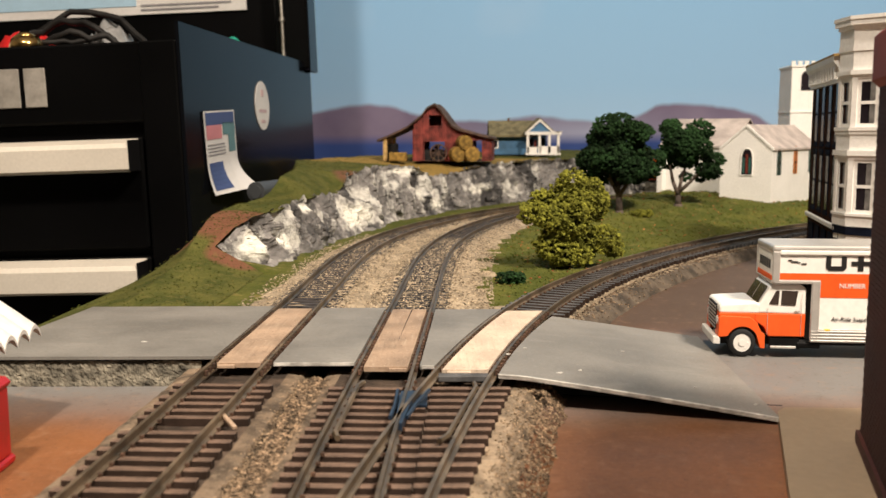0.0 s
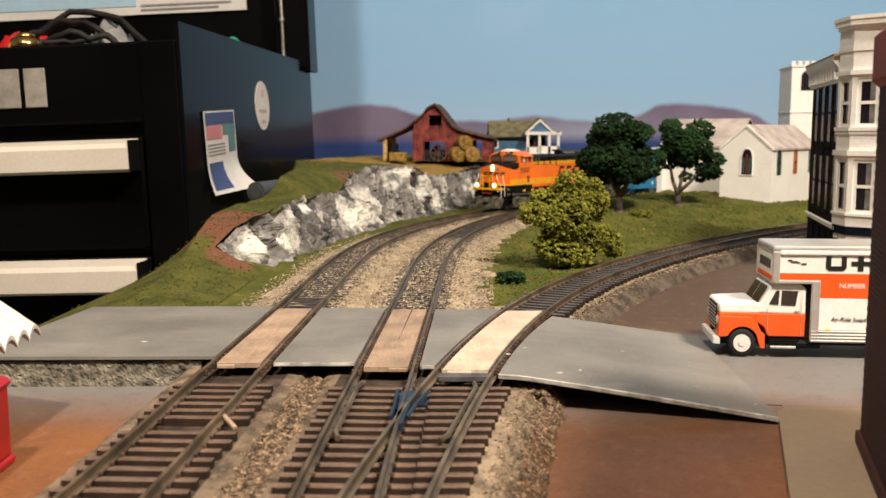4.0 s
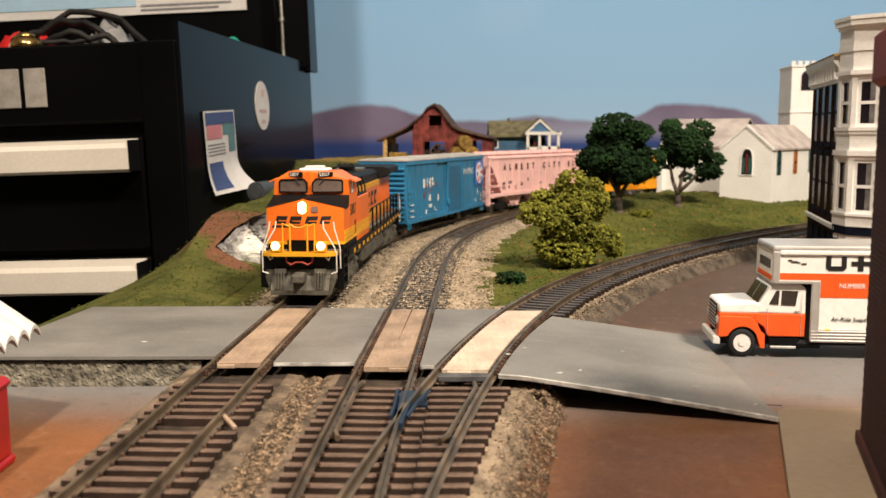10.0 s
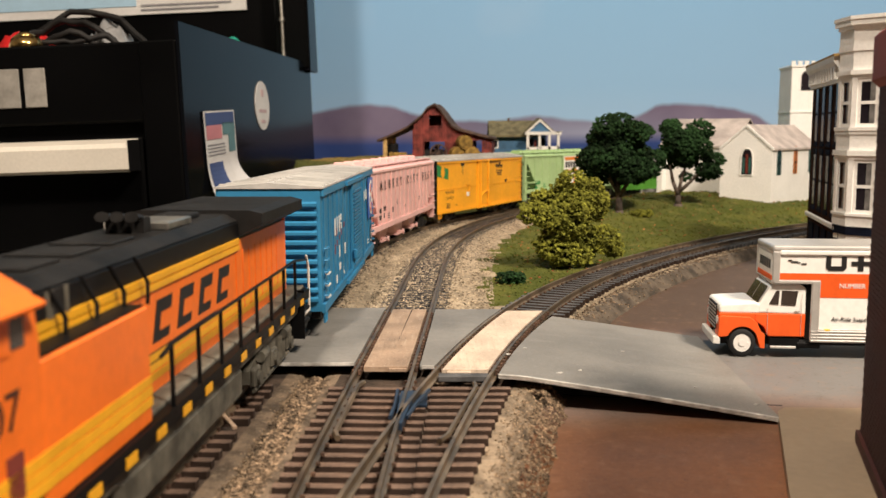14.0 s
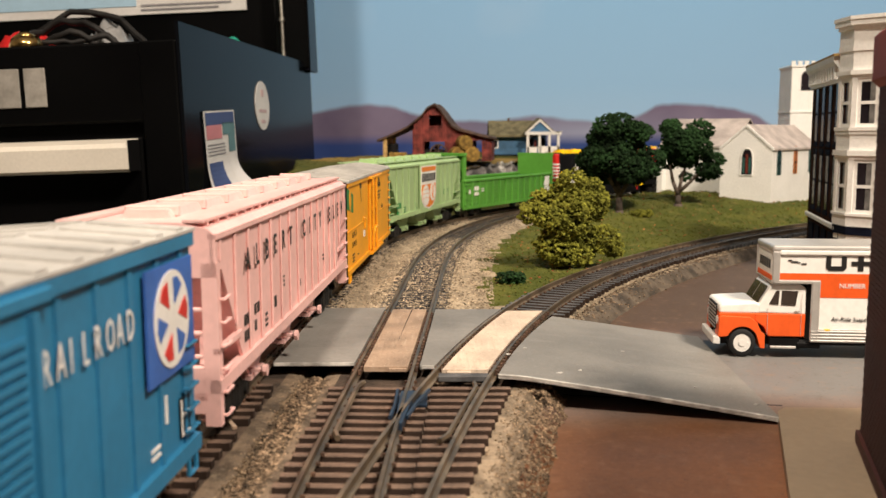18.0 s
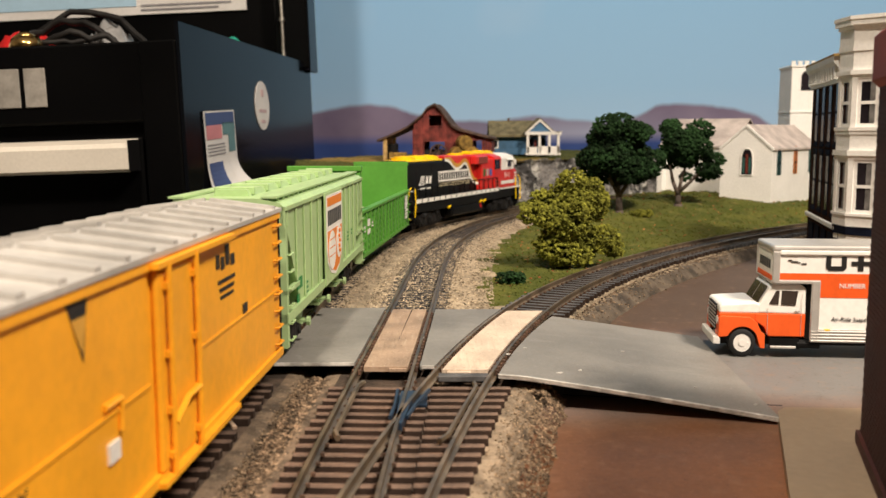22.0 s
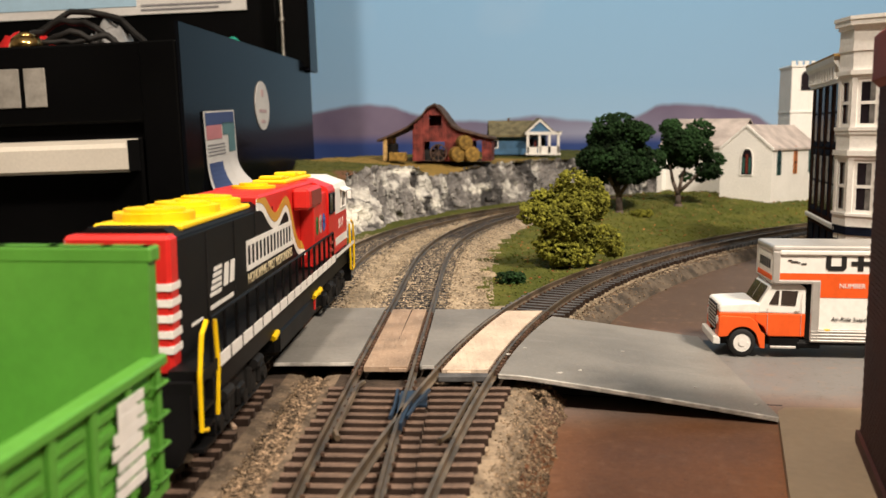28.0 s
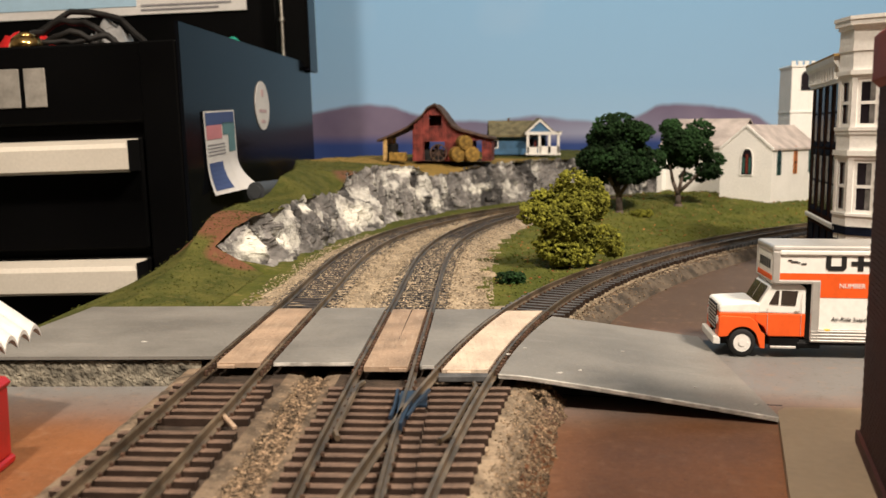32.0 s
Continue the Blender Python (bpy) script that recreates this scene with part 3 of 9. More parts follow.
# ---------------------------------------------------------------- track
RAIL_PROFILE = ((-.45, 0), (.45, 0), (.45, -.7), (.2, -.9), (.2, -1.9), (1.1, -2.2), (1.1, -2.5), (-1.1, -2.5), (-1.1, -2.2), (-.2, -1.9), (-.2, -.9), (-.45, -.7))


def rail_mesh(bm, line, off, s0, s1, step=8.0):
    n = max(2, int((s1 - s0) / step) + 1)
    rings = []
    for i in range(n):
        s = s0 + (s1 - s0) * i / (n - 1)
        x, y, th = line.at(s, off)
        c, sn = math.cos(th), math.sin(th)
        rings.append([bm.verts.new((x + px * c, y - px * sn, pz)) for px, pz in RAIL_PROFILE])
    k = len(RAIL_PROFILE)
    for a, b in zip(rings, rings[1:]):
        for i in range(k):
            bm.faces.new((a[i], a[(i + 1) % k], b[(i + 1) % k], b[i]))
    bm.faces.new(rings[0])
    bm.faces.new(rings[-1][::-1])
    bmesh.ops.recalc_face_normals(bm, faces=bm.faces[:])


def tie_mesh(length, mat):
    """A plastic tie with light and shade in its colours: lighter top, darker sides."""
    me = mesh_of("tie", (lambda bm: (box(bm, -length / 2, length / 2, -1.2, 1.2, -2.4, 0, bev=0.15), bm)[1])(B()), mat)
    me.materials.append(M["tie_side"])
    # upward faces take the lit colour, all others the shaded one
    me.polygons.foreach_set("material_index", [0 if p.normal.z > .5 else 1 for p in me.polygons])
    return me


def build_track(name, label, line, s0, s1, near_ties, far_mat="tie_far", rail_mat="rail", skip=(), tie_mat="tie"):
    """Rails as parts, ties as parts where they lie near, joined further off."""
    t = thing(name, label, "railway track", kind="structure")
    for off in (-8.25, 8.25):
        one("rail", rail_mat, t, lambda bm: rail_mesh(bm, line, off, s0, s1))
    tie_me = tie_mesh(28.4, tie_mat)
    rng = random.Random(name)
    far = B()
    s = s0 + 3
    while s < s1:
        x, y, th = line.at(s)
        on_road = 256 < y < 356
        if not on_road and not any(a < s < b for a, b in skip):
            m = pose((x + rng.uniform(-.5, .5)) * MM, y * MM, TIE_Z * MM, 0, 0, -math.degrees(th) + rng.uniform(-1.0, 1.0))
            if near_ties[0] < s < near_ties[1]:
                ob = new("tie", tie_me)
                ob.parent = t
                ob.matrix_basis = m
            elif y > -200 or name != "track_main":
                mm = pose(x, y, TIE_Z, 0, 0, -math.degrees(th))
                box(far, -14, 14, -1.4, 1.4, -2.0, 0, m=mm)
        s += TIE_STEP
    far_ob = part("ties", far, far_mat, t, "")
    tagged(far_ob, kind="stuff")
    # spike heads along the near rails
    sp = B()
    s = max(s0, near_ties[0])
    while s < near_ties[1]:
        for off in (-9.6, -6.9, 6.9, 9.6):
            x, y, th = line.at(s, off)
            if not 256 < y < 356:
                box(sp, -.45, .45, -.5, .5, TIE_Z, TIE_Z + .75, m=pose(x, y, 0, 0, 0, -math.degrees(th)))
        s += TIE_STEP
    for k in range(30):
        for off in (-9.1, -7.35, 7.35, 9.1):
            x, y, th = line.at(150 + 4.2 * k, off)
            if 262 < y < 352:
                box(sp, -.4, .4, -.8, .8, -1.8, -.45, m=pose(x, y, 0, 0, 0, -math.degrees(th)))
    tagged(part("spikes", sp, "rail_rust", t), kind="stuff")
    return t


def build_tracks():
    build_track("track_main", "main line track with dark rails on brown ties", LINE_A, -2300, 3000, (-40, 175), skip=((114, 120),))
    build_track("track_middle", "second track with rust-brown rails on brown ties", LINE_B, -1200, 1500, (-40, 175), rail_mat="rail")
    t = build_track("track_branch", "branch track curving away with dark grey ties", LINE_C, 158, 1400, (158, 520), far_mat="tie_grey", rail_mat="rail", tie_mat="tie_grey")
    # turnout: the branch's rails from the middle track's, with frog, guard rails and closure rails
    for off in (-8.25, 8.25):
        one("rail", "rail", t, lambda bm: rail_mesh(bm, LINE_C, off, -160, 158))
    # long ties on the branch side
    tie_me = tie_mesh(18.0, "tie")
    for i in range(33):
        s = -39 + TIE_STEP * i
        xb, yb, thb = LINE_B.at(s)
        if yb > 254:
            break
        xc = LINE_C.x_at_y(yb)
        ob = new("tie", tie_me)
        ob.parent = t
        x1 = xc + 15.0
        x0 = xb + 14.4
        w = max(3.0, x1 - x0)
        ob.matrix_basis = pose((x0 + w / 2) * MM, yb * MM, TIE_Z * MM, 0, 0, 0) @ Matrix.Diagonal((w / 18.0, 1, 1, 1))
    # guard rails and frog
    for line, off, a, b in ((LINE_B, -5.9, 104, 144), (LINE_C, 5.9, 104, 146)):
        one("guard_rail", "rail", t, lambda bm: [wire(bm, [(*line.at(s, o)[:2], -1.3) for s, o in ((a - 4, off + (1.2 if off < 0 else -1.2)), (a, off), (b, off), (b + 4, off + (1.2 if off < 0 else -1.2)))], 0.75, 6)])
    ys = [y for y in range(110, 240) if LINE_C.x_at_y(y, -8.25) > LINE_B.x_at_y(y, 8.25)]
    yf = ys[0]
    xf = LINE_B.x_at_y(yf, 8.25)
    fb = one("frog", "frog_blue", t, lambda bm: prism(bm, [(xf - .9, yf - 8), (xf + .9, yf - 8), (xf + 3.4, yf + 20), (xf - .6, yf + 20)], "z", -2.4, -0.25), "dark blue cast frog with flangeways")
    boxp("frog_plate", "frog_blue", fb, xf - 2.2, xf + 6.5, yf + 12, yf + 22, -2.5, -1.9)
    for pts in ([(LINE_B.x_at_y(yy, 8.25) - 2.0 - k, yy, -.75) for yy, k in ((yf - 2, .2), (yf + 8, 0), (yf + 22, .5))], [(LINE_C.x_at_y(yy, -8.25) + 2.0 + k, yy, -.75) for yy, k in ((yf - 2, .2), (yf + 8, 0), (yf + 22, .5))]):
        one("wing_rail", "frog_blue", fb, lambda bm: wire(bm, pts, .55, 6))
    # a splinter of wood by the main line
    sp = one("wood_splinter", "plank_a", None, lambda bm: box(bm, -.6, .6, -4.5, 4.5, -.5, .5, bev=.2, m=pose(-53.0, 219, TIE_Z + .7, 6, 0, 32)))
    tagged(sp, "tan wood splinter lying on the ties", "splinter")


def build_roadbed():
    """Dark cork under the ties, its colour deepened for the shade between them, and sandy shoulders beside it, in front
    of the road and along the branch.
    """
    across = (("roadbed", "cork", ((-14.8, -4.6), (-8, -4.8), (0, -4.8), (8, -4.8), (14.8, -4.6)), "dark cork roadbed under the ties"),
              ("shoulder_left", "sand", ((-23.5, TABLE_Z - .5), (-20.5, -7.5), (-18.5, -5.0), (-16.5, -4.6), (-14.4, -4.5)), "sandy tan roadbed shoulder"),
              ("shoulder_right", "sand", ((14.4, -4.5), (16.5, -4.6), (18.5, -4.9), (20.5, -7.5), (23.5, TABLE_Z - .5)), "sandy tan roadbed shoulder"))
    for nm, line in (("main", LINE_A), ("middle", LINE_B), ("branch", LINE_C)):
        for kind, mat, row0, label in across:
            if nm == "branch" and kind == "shoulder_left":
                continue
            rows = []
            s = -1200 if nm != "branch" else 0
            s1 = 262
            while s < s1:
                row = []
                for off, z in row0:
                    if nm == "branch" and s < 60 and off < 0:
                        off = 0
                    x, y, th = line.at(s, off + (.7 * lumps(s, off, 0, 6) + .5 * lumps(s, off, 3, 2.5) if abs(off) > 15 else 0))
                    row.append((x, y, z + .35 * lumps(s, off, 5, 4)))
                rows.append(row)
                s += 3 if s > -100 else 20
            bm = B()
            sheet(bm, rows)
            if mat == "sand" and nm != "branch":
                mat = "sand_dark"
            tagged(part(kind + "_" + nm, bm, mat, None, "", smooth=False), label, "roadbed", kind="structure")


def build_road():
    road = thing("road", "grey card road crossing the tracks", "road", kind="structure")

    def strip(name, mat, left, right, y0, y1, z, t, label="", parent=road, n=16):
        """left, right: functions of y; a slab whose top is at z."""
        bm = B()
        rows_t = []
        for i in range(n + 1):
            y = y0(0) + (y1(0) - y0(0)) * i / n if callable(y0) else y0 + (y1 - y0) * i / n
            rows_t.append([(left(y), y, z), (right(y), y, z)])
        sheet(bm, rows_t)
        r = bmesh.ops.extrude_face_region(bm, geom=bm.faces[:])
        bmesh.ops.translate(bm, vec=(0, 0, -t), verts=[g for g in r["geom"] if isinstance(g, bmesh.types.BMVert)])
        bmesh.ops.recalc_face_normals(bm, faces=bm.faces[:])
        ob = part(name, bm, mat, parent, label)
        return ob

    a, b, c = LINE_A, LINE_B, LINE_C
    strip("road_panel", "road", lambda y: -141 - 5 * math.exp(-((y - 318) / 30) ** 2), lambda y: a.x_at_y(y, -9.6), 280, 364, -.5, 1.0)
    strip("road_panel", "road", lambda y: a.x_at_y(y, 10.2), lambda y: b.x_at_y(y, -10.0), 272, 360, -.5, 1.2)
    strip("road_panel", "road", lambda y: b.x_at_y(y, 10.0), lambda y: max(b.x_at_y(y, 10.5), c.x_at_y(y, -10.0)), 268, 357, -.6, 1.2)
    # white torn edges of the card
    for lx, rx, y in ((a.x_at_y(272, 10.5), b.x_at_y(272, -10.2), 271.6), (b.x_at_y(268, 10.5), c.x_at_y(268, -10.2), 267.6)):
        one("torn_edge", "card_edge", road, lambda bm: [box(bm, lx + (rx - lx) * i / 14, lx + (rx - lx) * (i + 1) / 14, y - .25 * random.random(), y + .35, -1.45, -.44 - .15 * random.random()) for i in range(14)],
            "torn white card edge")
    for line, mat, y0, y1, z, l in ((a, "plank_a", 271, 358, -0.35, "tan wooden plank between the rails"), (b, "plank_a", 266, 356, -.4, "tan wooden plank between the rails"),
                                    (c, "plank_c", 262, 352, -0.3, "pale balsa plank between the rails")):
        strip("crossing_plank", mat, lambda y: line.x_at_y(y, -6.6), lambda y: line.x_at_y(y, 6.6), y0, y1, z, 1.5, l)
    # the middle plank is split at its far end; broken slips at the near ends
    one("plank_split", "tie_side", road, lambda bm: prism(bm, [(b.x_at_y(300, .6), 300), (b.x_at_y(330, .5), 330), (b.x_at_y(356, .8), 356), (b.x_at_y(356, 1.2), 356), (b.x_at_y(330, .8), 330)], "z", -.6, -.36))
    for line, mat, o0, o1, y in ((a, "plank_a", -6.2, -1.0, 269.6), (b, "plank_a", 1.0, 6.2, 264.8), (c, "plank_c", -5.0, 2.0, 260.8)):
        boxp("plank_slip", mat, road, line.x_at_y(y, o0), line.x_at_y(y, o1), y, y + 1.3, -1.7, -.7, bev=.1)
    # the panel to the right droops to the table
    bm = B()
    rows = []
    for j in range(17):
        v = j / 16
        row = []
        for i in range(25):
            u = i / 24
            y = (258 - 18.5 * u) * (1 - v) + (352 - 10 * u) * v
            x0 = c.x_at_y(y, 10.2)
            x1 = 91 + 6 * v
            x = x0 + (x1 - x0) * u
            f = min(1, max(0, (x - 22) / 74))
            z = -.6 - 8.0 * f ** 1.12 + .12 * lumps(x, y, 0, 30)
            row.append((x, y, z))
        rows.append(row)
    sheet(bm, rows)
    r = bmesh.ops.extrude_face_region(bm, geom=bm.faces[:])
    bmesh.ops.translate(bm, vec=(0, 0, -1.1), verts=[g for g in r["geom"] if isinstance(g, bmesh.types.BMVert)])
    bmesh.ops.recalc_face_normals(bm, faces=bm.faces[:])
    part("road_panel", bm, "road", road, "drooping grey card panel", smooth=False)
    te = B()
    ed = [[(p[0], p[1] + .2, p[2] + .06), (p[0], p[1] - .45 - .2 * random.random(), p[2] + .02 - .1 * random.random()), (p[0], p[1] - .4, p[2] - 1.15), (p[0], p[1] + .2, p[2] - 1.1)] for p in rows[0]]
    sheet(te, [[*r, r[0]] for r in ed])
    part("torn_edge", te, "card_edge", road, "torn white card edge")
    # rough grey foam under the left panel
    bm = B()
    rws = []
    for j in range(15):
        row = []
        for i in range(170):
            x = -142 + 66 * i / 169
            z = -2.2 - 8.0 * j / 14
            row.append((x, 281.2 - 1.6 * j / 14 + .5 * lumps(x, 0, z, 1.6) + .45 * lumps(x, 4, z, .7), z + .4 * lumps(x, 9, z, 2)))
        rws.append(row)
    rws.insert(0, [(p[0], 310, -1.8) for p in rws[0]])
    sheet(bm, rws)
    ob = part("road_foundation", bm, "foam_grey", None)
    tagged(ob, "rough grey foam edge under the road card", "road base", kind="structure")
    rb = random.Random(8)
    for x, y in ((26.5, 291), (34, 262.5), (41, 268), (-100, 300), (-7, 305), (60, 300), (20, 281), (74, 262), (88, 250)):
        s = rb.uniform(.5, 1.1)
        zz = -.45 if x < 22 else -.5 - 8.0 * min(1, (x - 22) / 74) ** 1.12
        one("paper_scrap", "card_edge", road, lambda bm: prism(bm, [(x - s, y - .3 * s), (x + .2 * s, y - .5 * s), (x + s, y + .1 * s), (x - .1 * s, y + .5 * s)], "z", zz, zz + .25))
    boxp("packing_strip", "tie_grey", road, c.x_at_y(259, -7), c.x_at_y(259, 7.4), 256.8, 260.6, -2.6, -.9, bev=.2, label="grey strip of wood between the rails")
    # tan pavement slab at the right front
    bm = B()
    prism(bm, [(91.5, 243), (94.5, 246.5), (150, 244), (150, 120), (52, 120)], "z", -10, -7.2)
    ob = part("pavement", bm, "sidewalk")
    tagged(ob, "tan painted card pavement slab", "pavement", kind="structure")


def build_terrain():
    """Low ground behind the road: gravel by the tracks, grass between, a rise towards the church."""
    xs, ys = np.arange(-160, 640, 4.0), np.arange(352, 1300, 4.0)
    X, Y = np.meshgrid(xs, ys)
    sh = X.shape
    x, y = X.ravel(), Y.ravel()
    sa, ua = LINE_A.near(x, y)
    sb, ub = LINE_B.near(x, y)
    sc, uc = LINE_C.near(x, y)
    z = np.full(len(x), -5.6) + .5 * field(x, y, 30, .3)
    d_ab = np.minimum(np.abs(ua), np.abs(ub))
    # rise between the branch and the far line
    inner = np.clip((-uc - 26) / 110, 0, 1)
    far = np.clip((y - 520) / 260, 0, 1)
    away = np.clip((np.minimum(ub, ua) - 24) / 60, 0, 1)
    z += 19.0 * inner * far * away + .9 * field(x, y, 45, 1.1) * away
    z += 5.0 * np.exp(-((x - 290) / 60) ** 2 - ((y - 790) / 45) ** 2)
    near_track = np.minimum(d_ab, np.abs(uc))
    z = np.where(near_track < 22, -4.9 - .5 * np.clip((near_track - 14) / 8, 0, 1), z)
    # ballast almost to the tops of the ties on the two far tracks
    z = np.where(d_ab < 24, -2.75 + .4 * field(x, y, 13, 4.0) - .4 * (d_ab < 11) - 2.4 * np.clip((d_ab - 14) / 10, 0, 1), z)
    # right of the branch falls to the table
    right = uc > 14
    z = np.where(right, -4.9 + .5 * field(x, y, 9, 2.0) - 7.0 * np.clip((uc - 23) / 6, 0, 1), z)
    Z = z.reshape(sh)
    keep_all = (~((uc > 33)) & (ua > -32)).reshape(sh)
    grass = ((np.minimum(ua, ub) > 34 + 6 * field(x, y, 24, 2.0)) & (uc < -17 + 2 * field(x, y, 15, 1.0)))
    gr = grid_mesh("gravel_ground", "ballast", X, Y, Z, keep=keep_all & ~grass.reshape(sh) & (uc < 17).reshape(sh))
    gs = grid_mesh("track_shoulder", "shoulder", X, Y, Z, keep=keep_all & (uc >= 17).reshape(sh))
    tagged(gs, "grey-brown roadbed shoulder outside the branch track", "roadbed", kind="structure")
    tagged(gr, "beige ballast gravel beside the tracks", "gravel", kind="structure")
    gg = grid_mesh("grass_ground", "grass", X, Y, Z + .05, keep=grass.reshape(sh) & keep_all)
    tagged(gg, "olive scenic turf rising to the church", "grass", kind="structure")
    for line, ya, yb in ((LINE_A, 366, 1000), (LINE_B, 600, 1000)):
        s0, s1 = line.s_at_y(ya), line.s_at_y(880) + 180
        rows = []
        for s in np.arange(s0, s1, 3.0):
            rows.append([(*line.at(s, o)[:2], -3.25 + .5 * lumps(s, o, 0, 3.0) - .12 * abs(o) * (abs(o) > 6)) for o in np.linspace(-7.2, 7.2, 7)])
        bm = B()
        sheet(bm, rows)
        tagged(part("track_ballast", bm, "ballast_brown", None, smooth=True), "dark brown ballast between the rails", "ballast", kind="structure")
    return x, y, z, grass & ~(uc > 14), ua, ub, uc


def hill_profile(s):
    """Across the hill left of the main line at s: the rock's foot (offset, height), the ledge and top of the rock, its lean, and the crest (offset, height)."""
    k = np.interp
    foot = k(s, (376, 396, 420, 500, 540, 606, 640, 708, 756, 830, 884, 1000, 1250), (60, 38, 35, 31, 34, 33, 47, 44, 54, 58, 66, 60, 50))
    foot_z = k(s, (374, 396), (5, -6))
    top = k(s, (376, 388, 400, 436, 484, 516, 548, 575, 590, 602, 630, 655, 685, 712, 745, 760, 790, 812, 850, 905, 980, 1250), (9, 18, 22, 23.5, 27, 28, 25, 25, 30, 37.5, 39.5, 42.5, 42, 39, 29, 31, 31, 35, 37, 39, 40, 40))
    ledge = k(s, (376, 545, 560, 575, 608, 618), (1, 1, 1, .78, .52, 1))
    lean = k(s, (376, 396, 500, 560, 600, 700, 1250), (5, 15, 15, 22, 30, 17, 20))
    crest = k(s, (250, 520, 560, 620, 700, 900, 1250), (78, 80, 86, 120, 190, 280, 300))
    crest_h = k(s, (250, 276, 332, 364, 388, 412, 452, 494, 508, 524, 548, 580, 620, 700, 900, 1250), (-6, -4, 0, 6, 16, 22.5, 25, 25.5, 29, 37.5, 41, 42.5, 43, 43, 42, 44))
    return foot, foot_z, top, ledge, lean, crest, crest_h


def block_noise(s, z, size, tall):
    """Facets: a level for each cell of a broken grid, and the closeness to its edge."""
    d, p = noise.voronoi(Vector((s / size, z / (size * tall), 2.3)))
    return noise.cell(p[0] * 7.3), min(1.0, (d[1] - d[0]) * 3.0)


def build_hill():
    S = np.arange(262, 1262, 3.0)
    # rock face: broken blocks with clefts, leaning back, with one ledge
    R = np.concatenate([np.arange(376, 900, 1.6), np.arange(900, 1262, 3.0)])
    nv = 40
    X, Y, Z = (np.zeros((len(R), nv)) for _ in range(3))
    for i, s in enumerate(R):
        foot, fz, rh, ledge, lean, crest, ch = hill_profile(s)
        x0, y0, th = LINE_A.at(s)
        rh += 2.4 * noise.noise(Vector((s / 11, 1, 4))) + 1.6 * noise.noise(Vector((s / 4.5, 6, 4)))
        grow = min(1, (s - 374) / 18)
        for j in range(nv):
            v = j / (nv - 1)
            z = fz + (rh - fz) * v
            u = foot + .45 * lean * v
            if ledge < .97:
                w = max(0, min(1, (v - ledge + .06) / .14))
                u += .55 * lean * w
            else:
                u += .55 * lean * v ** 2.4
            wob = 3.0 * noise.noise(Vector((s / 20, z / 16, 8)))
            c1, e1 = block_noise(s + wob, z + wob, 17, 1.5)
            c2, e2 = block_noise(s - wob, z + 31, 7.5, 1.35)
            c3, e3 = block_noise(s + 70, z - wob, 3.4, 1.2)
            d = 7.5 * (.5 - c1) * e1 ** .5 + 3.4 * (1 - e1) ** 2 + 3.2 * (.5 - c2) * e2 ** .5 + 1.2 * (1 - e2) ** 3 + 1.3 * (.5 - c3) + .7 * noise.noise(Vector((s / 1.7, z / 1.7, 5)))
            env = grow * (.35 + .65 * min(1, 6 * v)) * (1 if v < .9 else .35 + 6.5 * (1 - v))
            u += env * d
            z += grow * min(1, 5 * v) * (1.4 * (c2 - .5) + .8 * noise.noise(Vector((s / 3, z / 3, 15))))
            X[i, j], Y[i, j], Z[i, j] = x0 - u * math.cos(th), y0 + u * math.sin(th), z
    rock = grid_mesh("rock_cliff", rock_material(), X, Y, Z, smooth=False)
    tagged(rock, "grey plaster rock cliff drybrushed with white", "cliff", kind="structure")
    # turf in front of the rock, down to the ballast
    n2 = 8
    GX, GY, GZ = (np.zeros((len(S), n2)) for _ in range(3))
    for i, s in enumerate(S):
        x0, y0, th = LINE_A.at(s)
        prof = hill_profile(s)
        ue = (prof[0] if s > 374 else 42) + 4
        for j in range(n2):
            v = j / (n2 - 1)
            u = 21 + 3 * lumps(s, 0, 0, 12) + (ue - 21) * v
            z = -5.2 + (max(.8, prof[1] + 6.5) if s > 374 else .8) * v ** 1.5 + .6 * lumps(s, u, 0, 7)
            GX[i, j], GY[i, j], GZ[i, j] = x0 - u * math.cos(th), y0 + u * math.sin(th), z
    t = grid_mesh("verge_ground", "grass", GX, GY, GZ)
    tagged(t, "mixed turf and gravel verge along the cliff", "verge", kind="structure")
    # turf over the top and down the back
    n3 = 40
    HX, HY, HZ = (np.zeros((len(S), n3)) for _ in range(3))
    pts = []
    for i, s in enumerate(S):
        foot, fz, rh, ledge, lean, crest, ch = hill_profile(s)
        x0, y0, th = LINE_A.at(s)
        u0, z0 = (foot + lean + 1.5, rh - (2.2 if s > 430 else .4)) if s > 374 else (40.0, -5.0)
        for j in range(n3):
            v = j / (n3 - 1)
            if v < .75:
                w = v / .75
                u = u0 + (crest - u0) * w
                bulge = 1 - (1 - w) ** 1.6 if s < 480 or s > 640 else .5 * w + .5 * (1 - (1 - w) ** 1.6)
                z = z0 + .6 + (ch - z0) * bulge
                z += min(1, 3 * w) * (1.3 * lumps(s, u, 0, 22) + .6 * lumps(s, u, 3, 8))
            else:
                w = (v - .75) / .25
                u = crest + 34 * w
                z = ch + (-11 - ch) * w ** .8 + 1.3 * (1 - w) * lumps(s, u, 0, 22)
            x, y = x0 - u * math.cos(th), y0 + u * math.sin(th)
            edge = -186 + .09 * (y - 600) + 8
            if x < edge and y > 590:
                x = edge
            y = min(y, 1396)
            HX[i, j], HY[i, j], HZ[i, j] = x, y, z
            pts.append((x, y, z, s, v))
    h = grid_mesh("hill_ground", hill_material(), HX, HY, HZ)
    tagged(h, "green and straw-coloured turf hill with bare red earth", "hill", kind="structure")
    return HX, HY, HZ


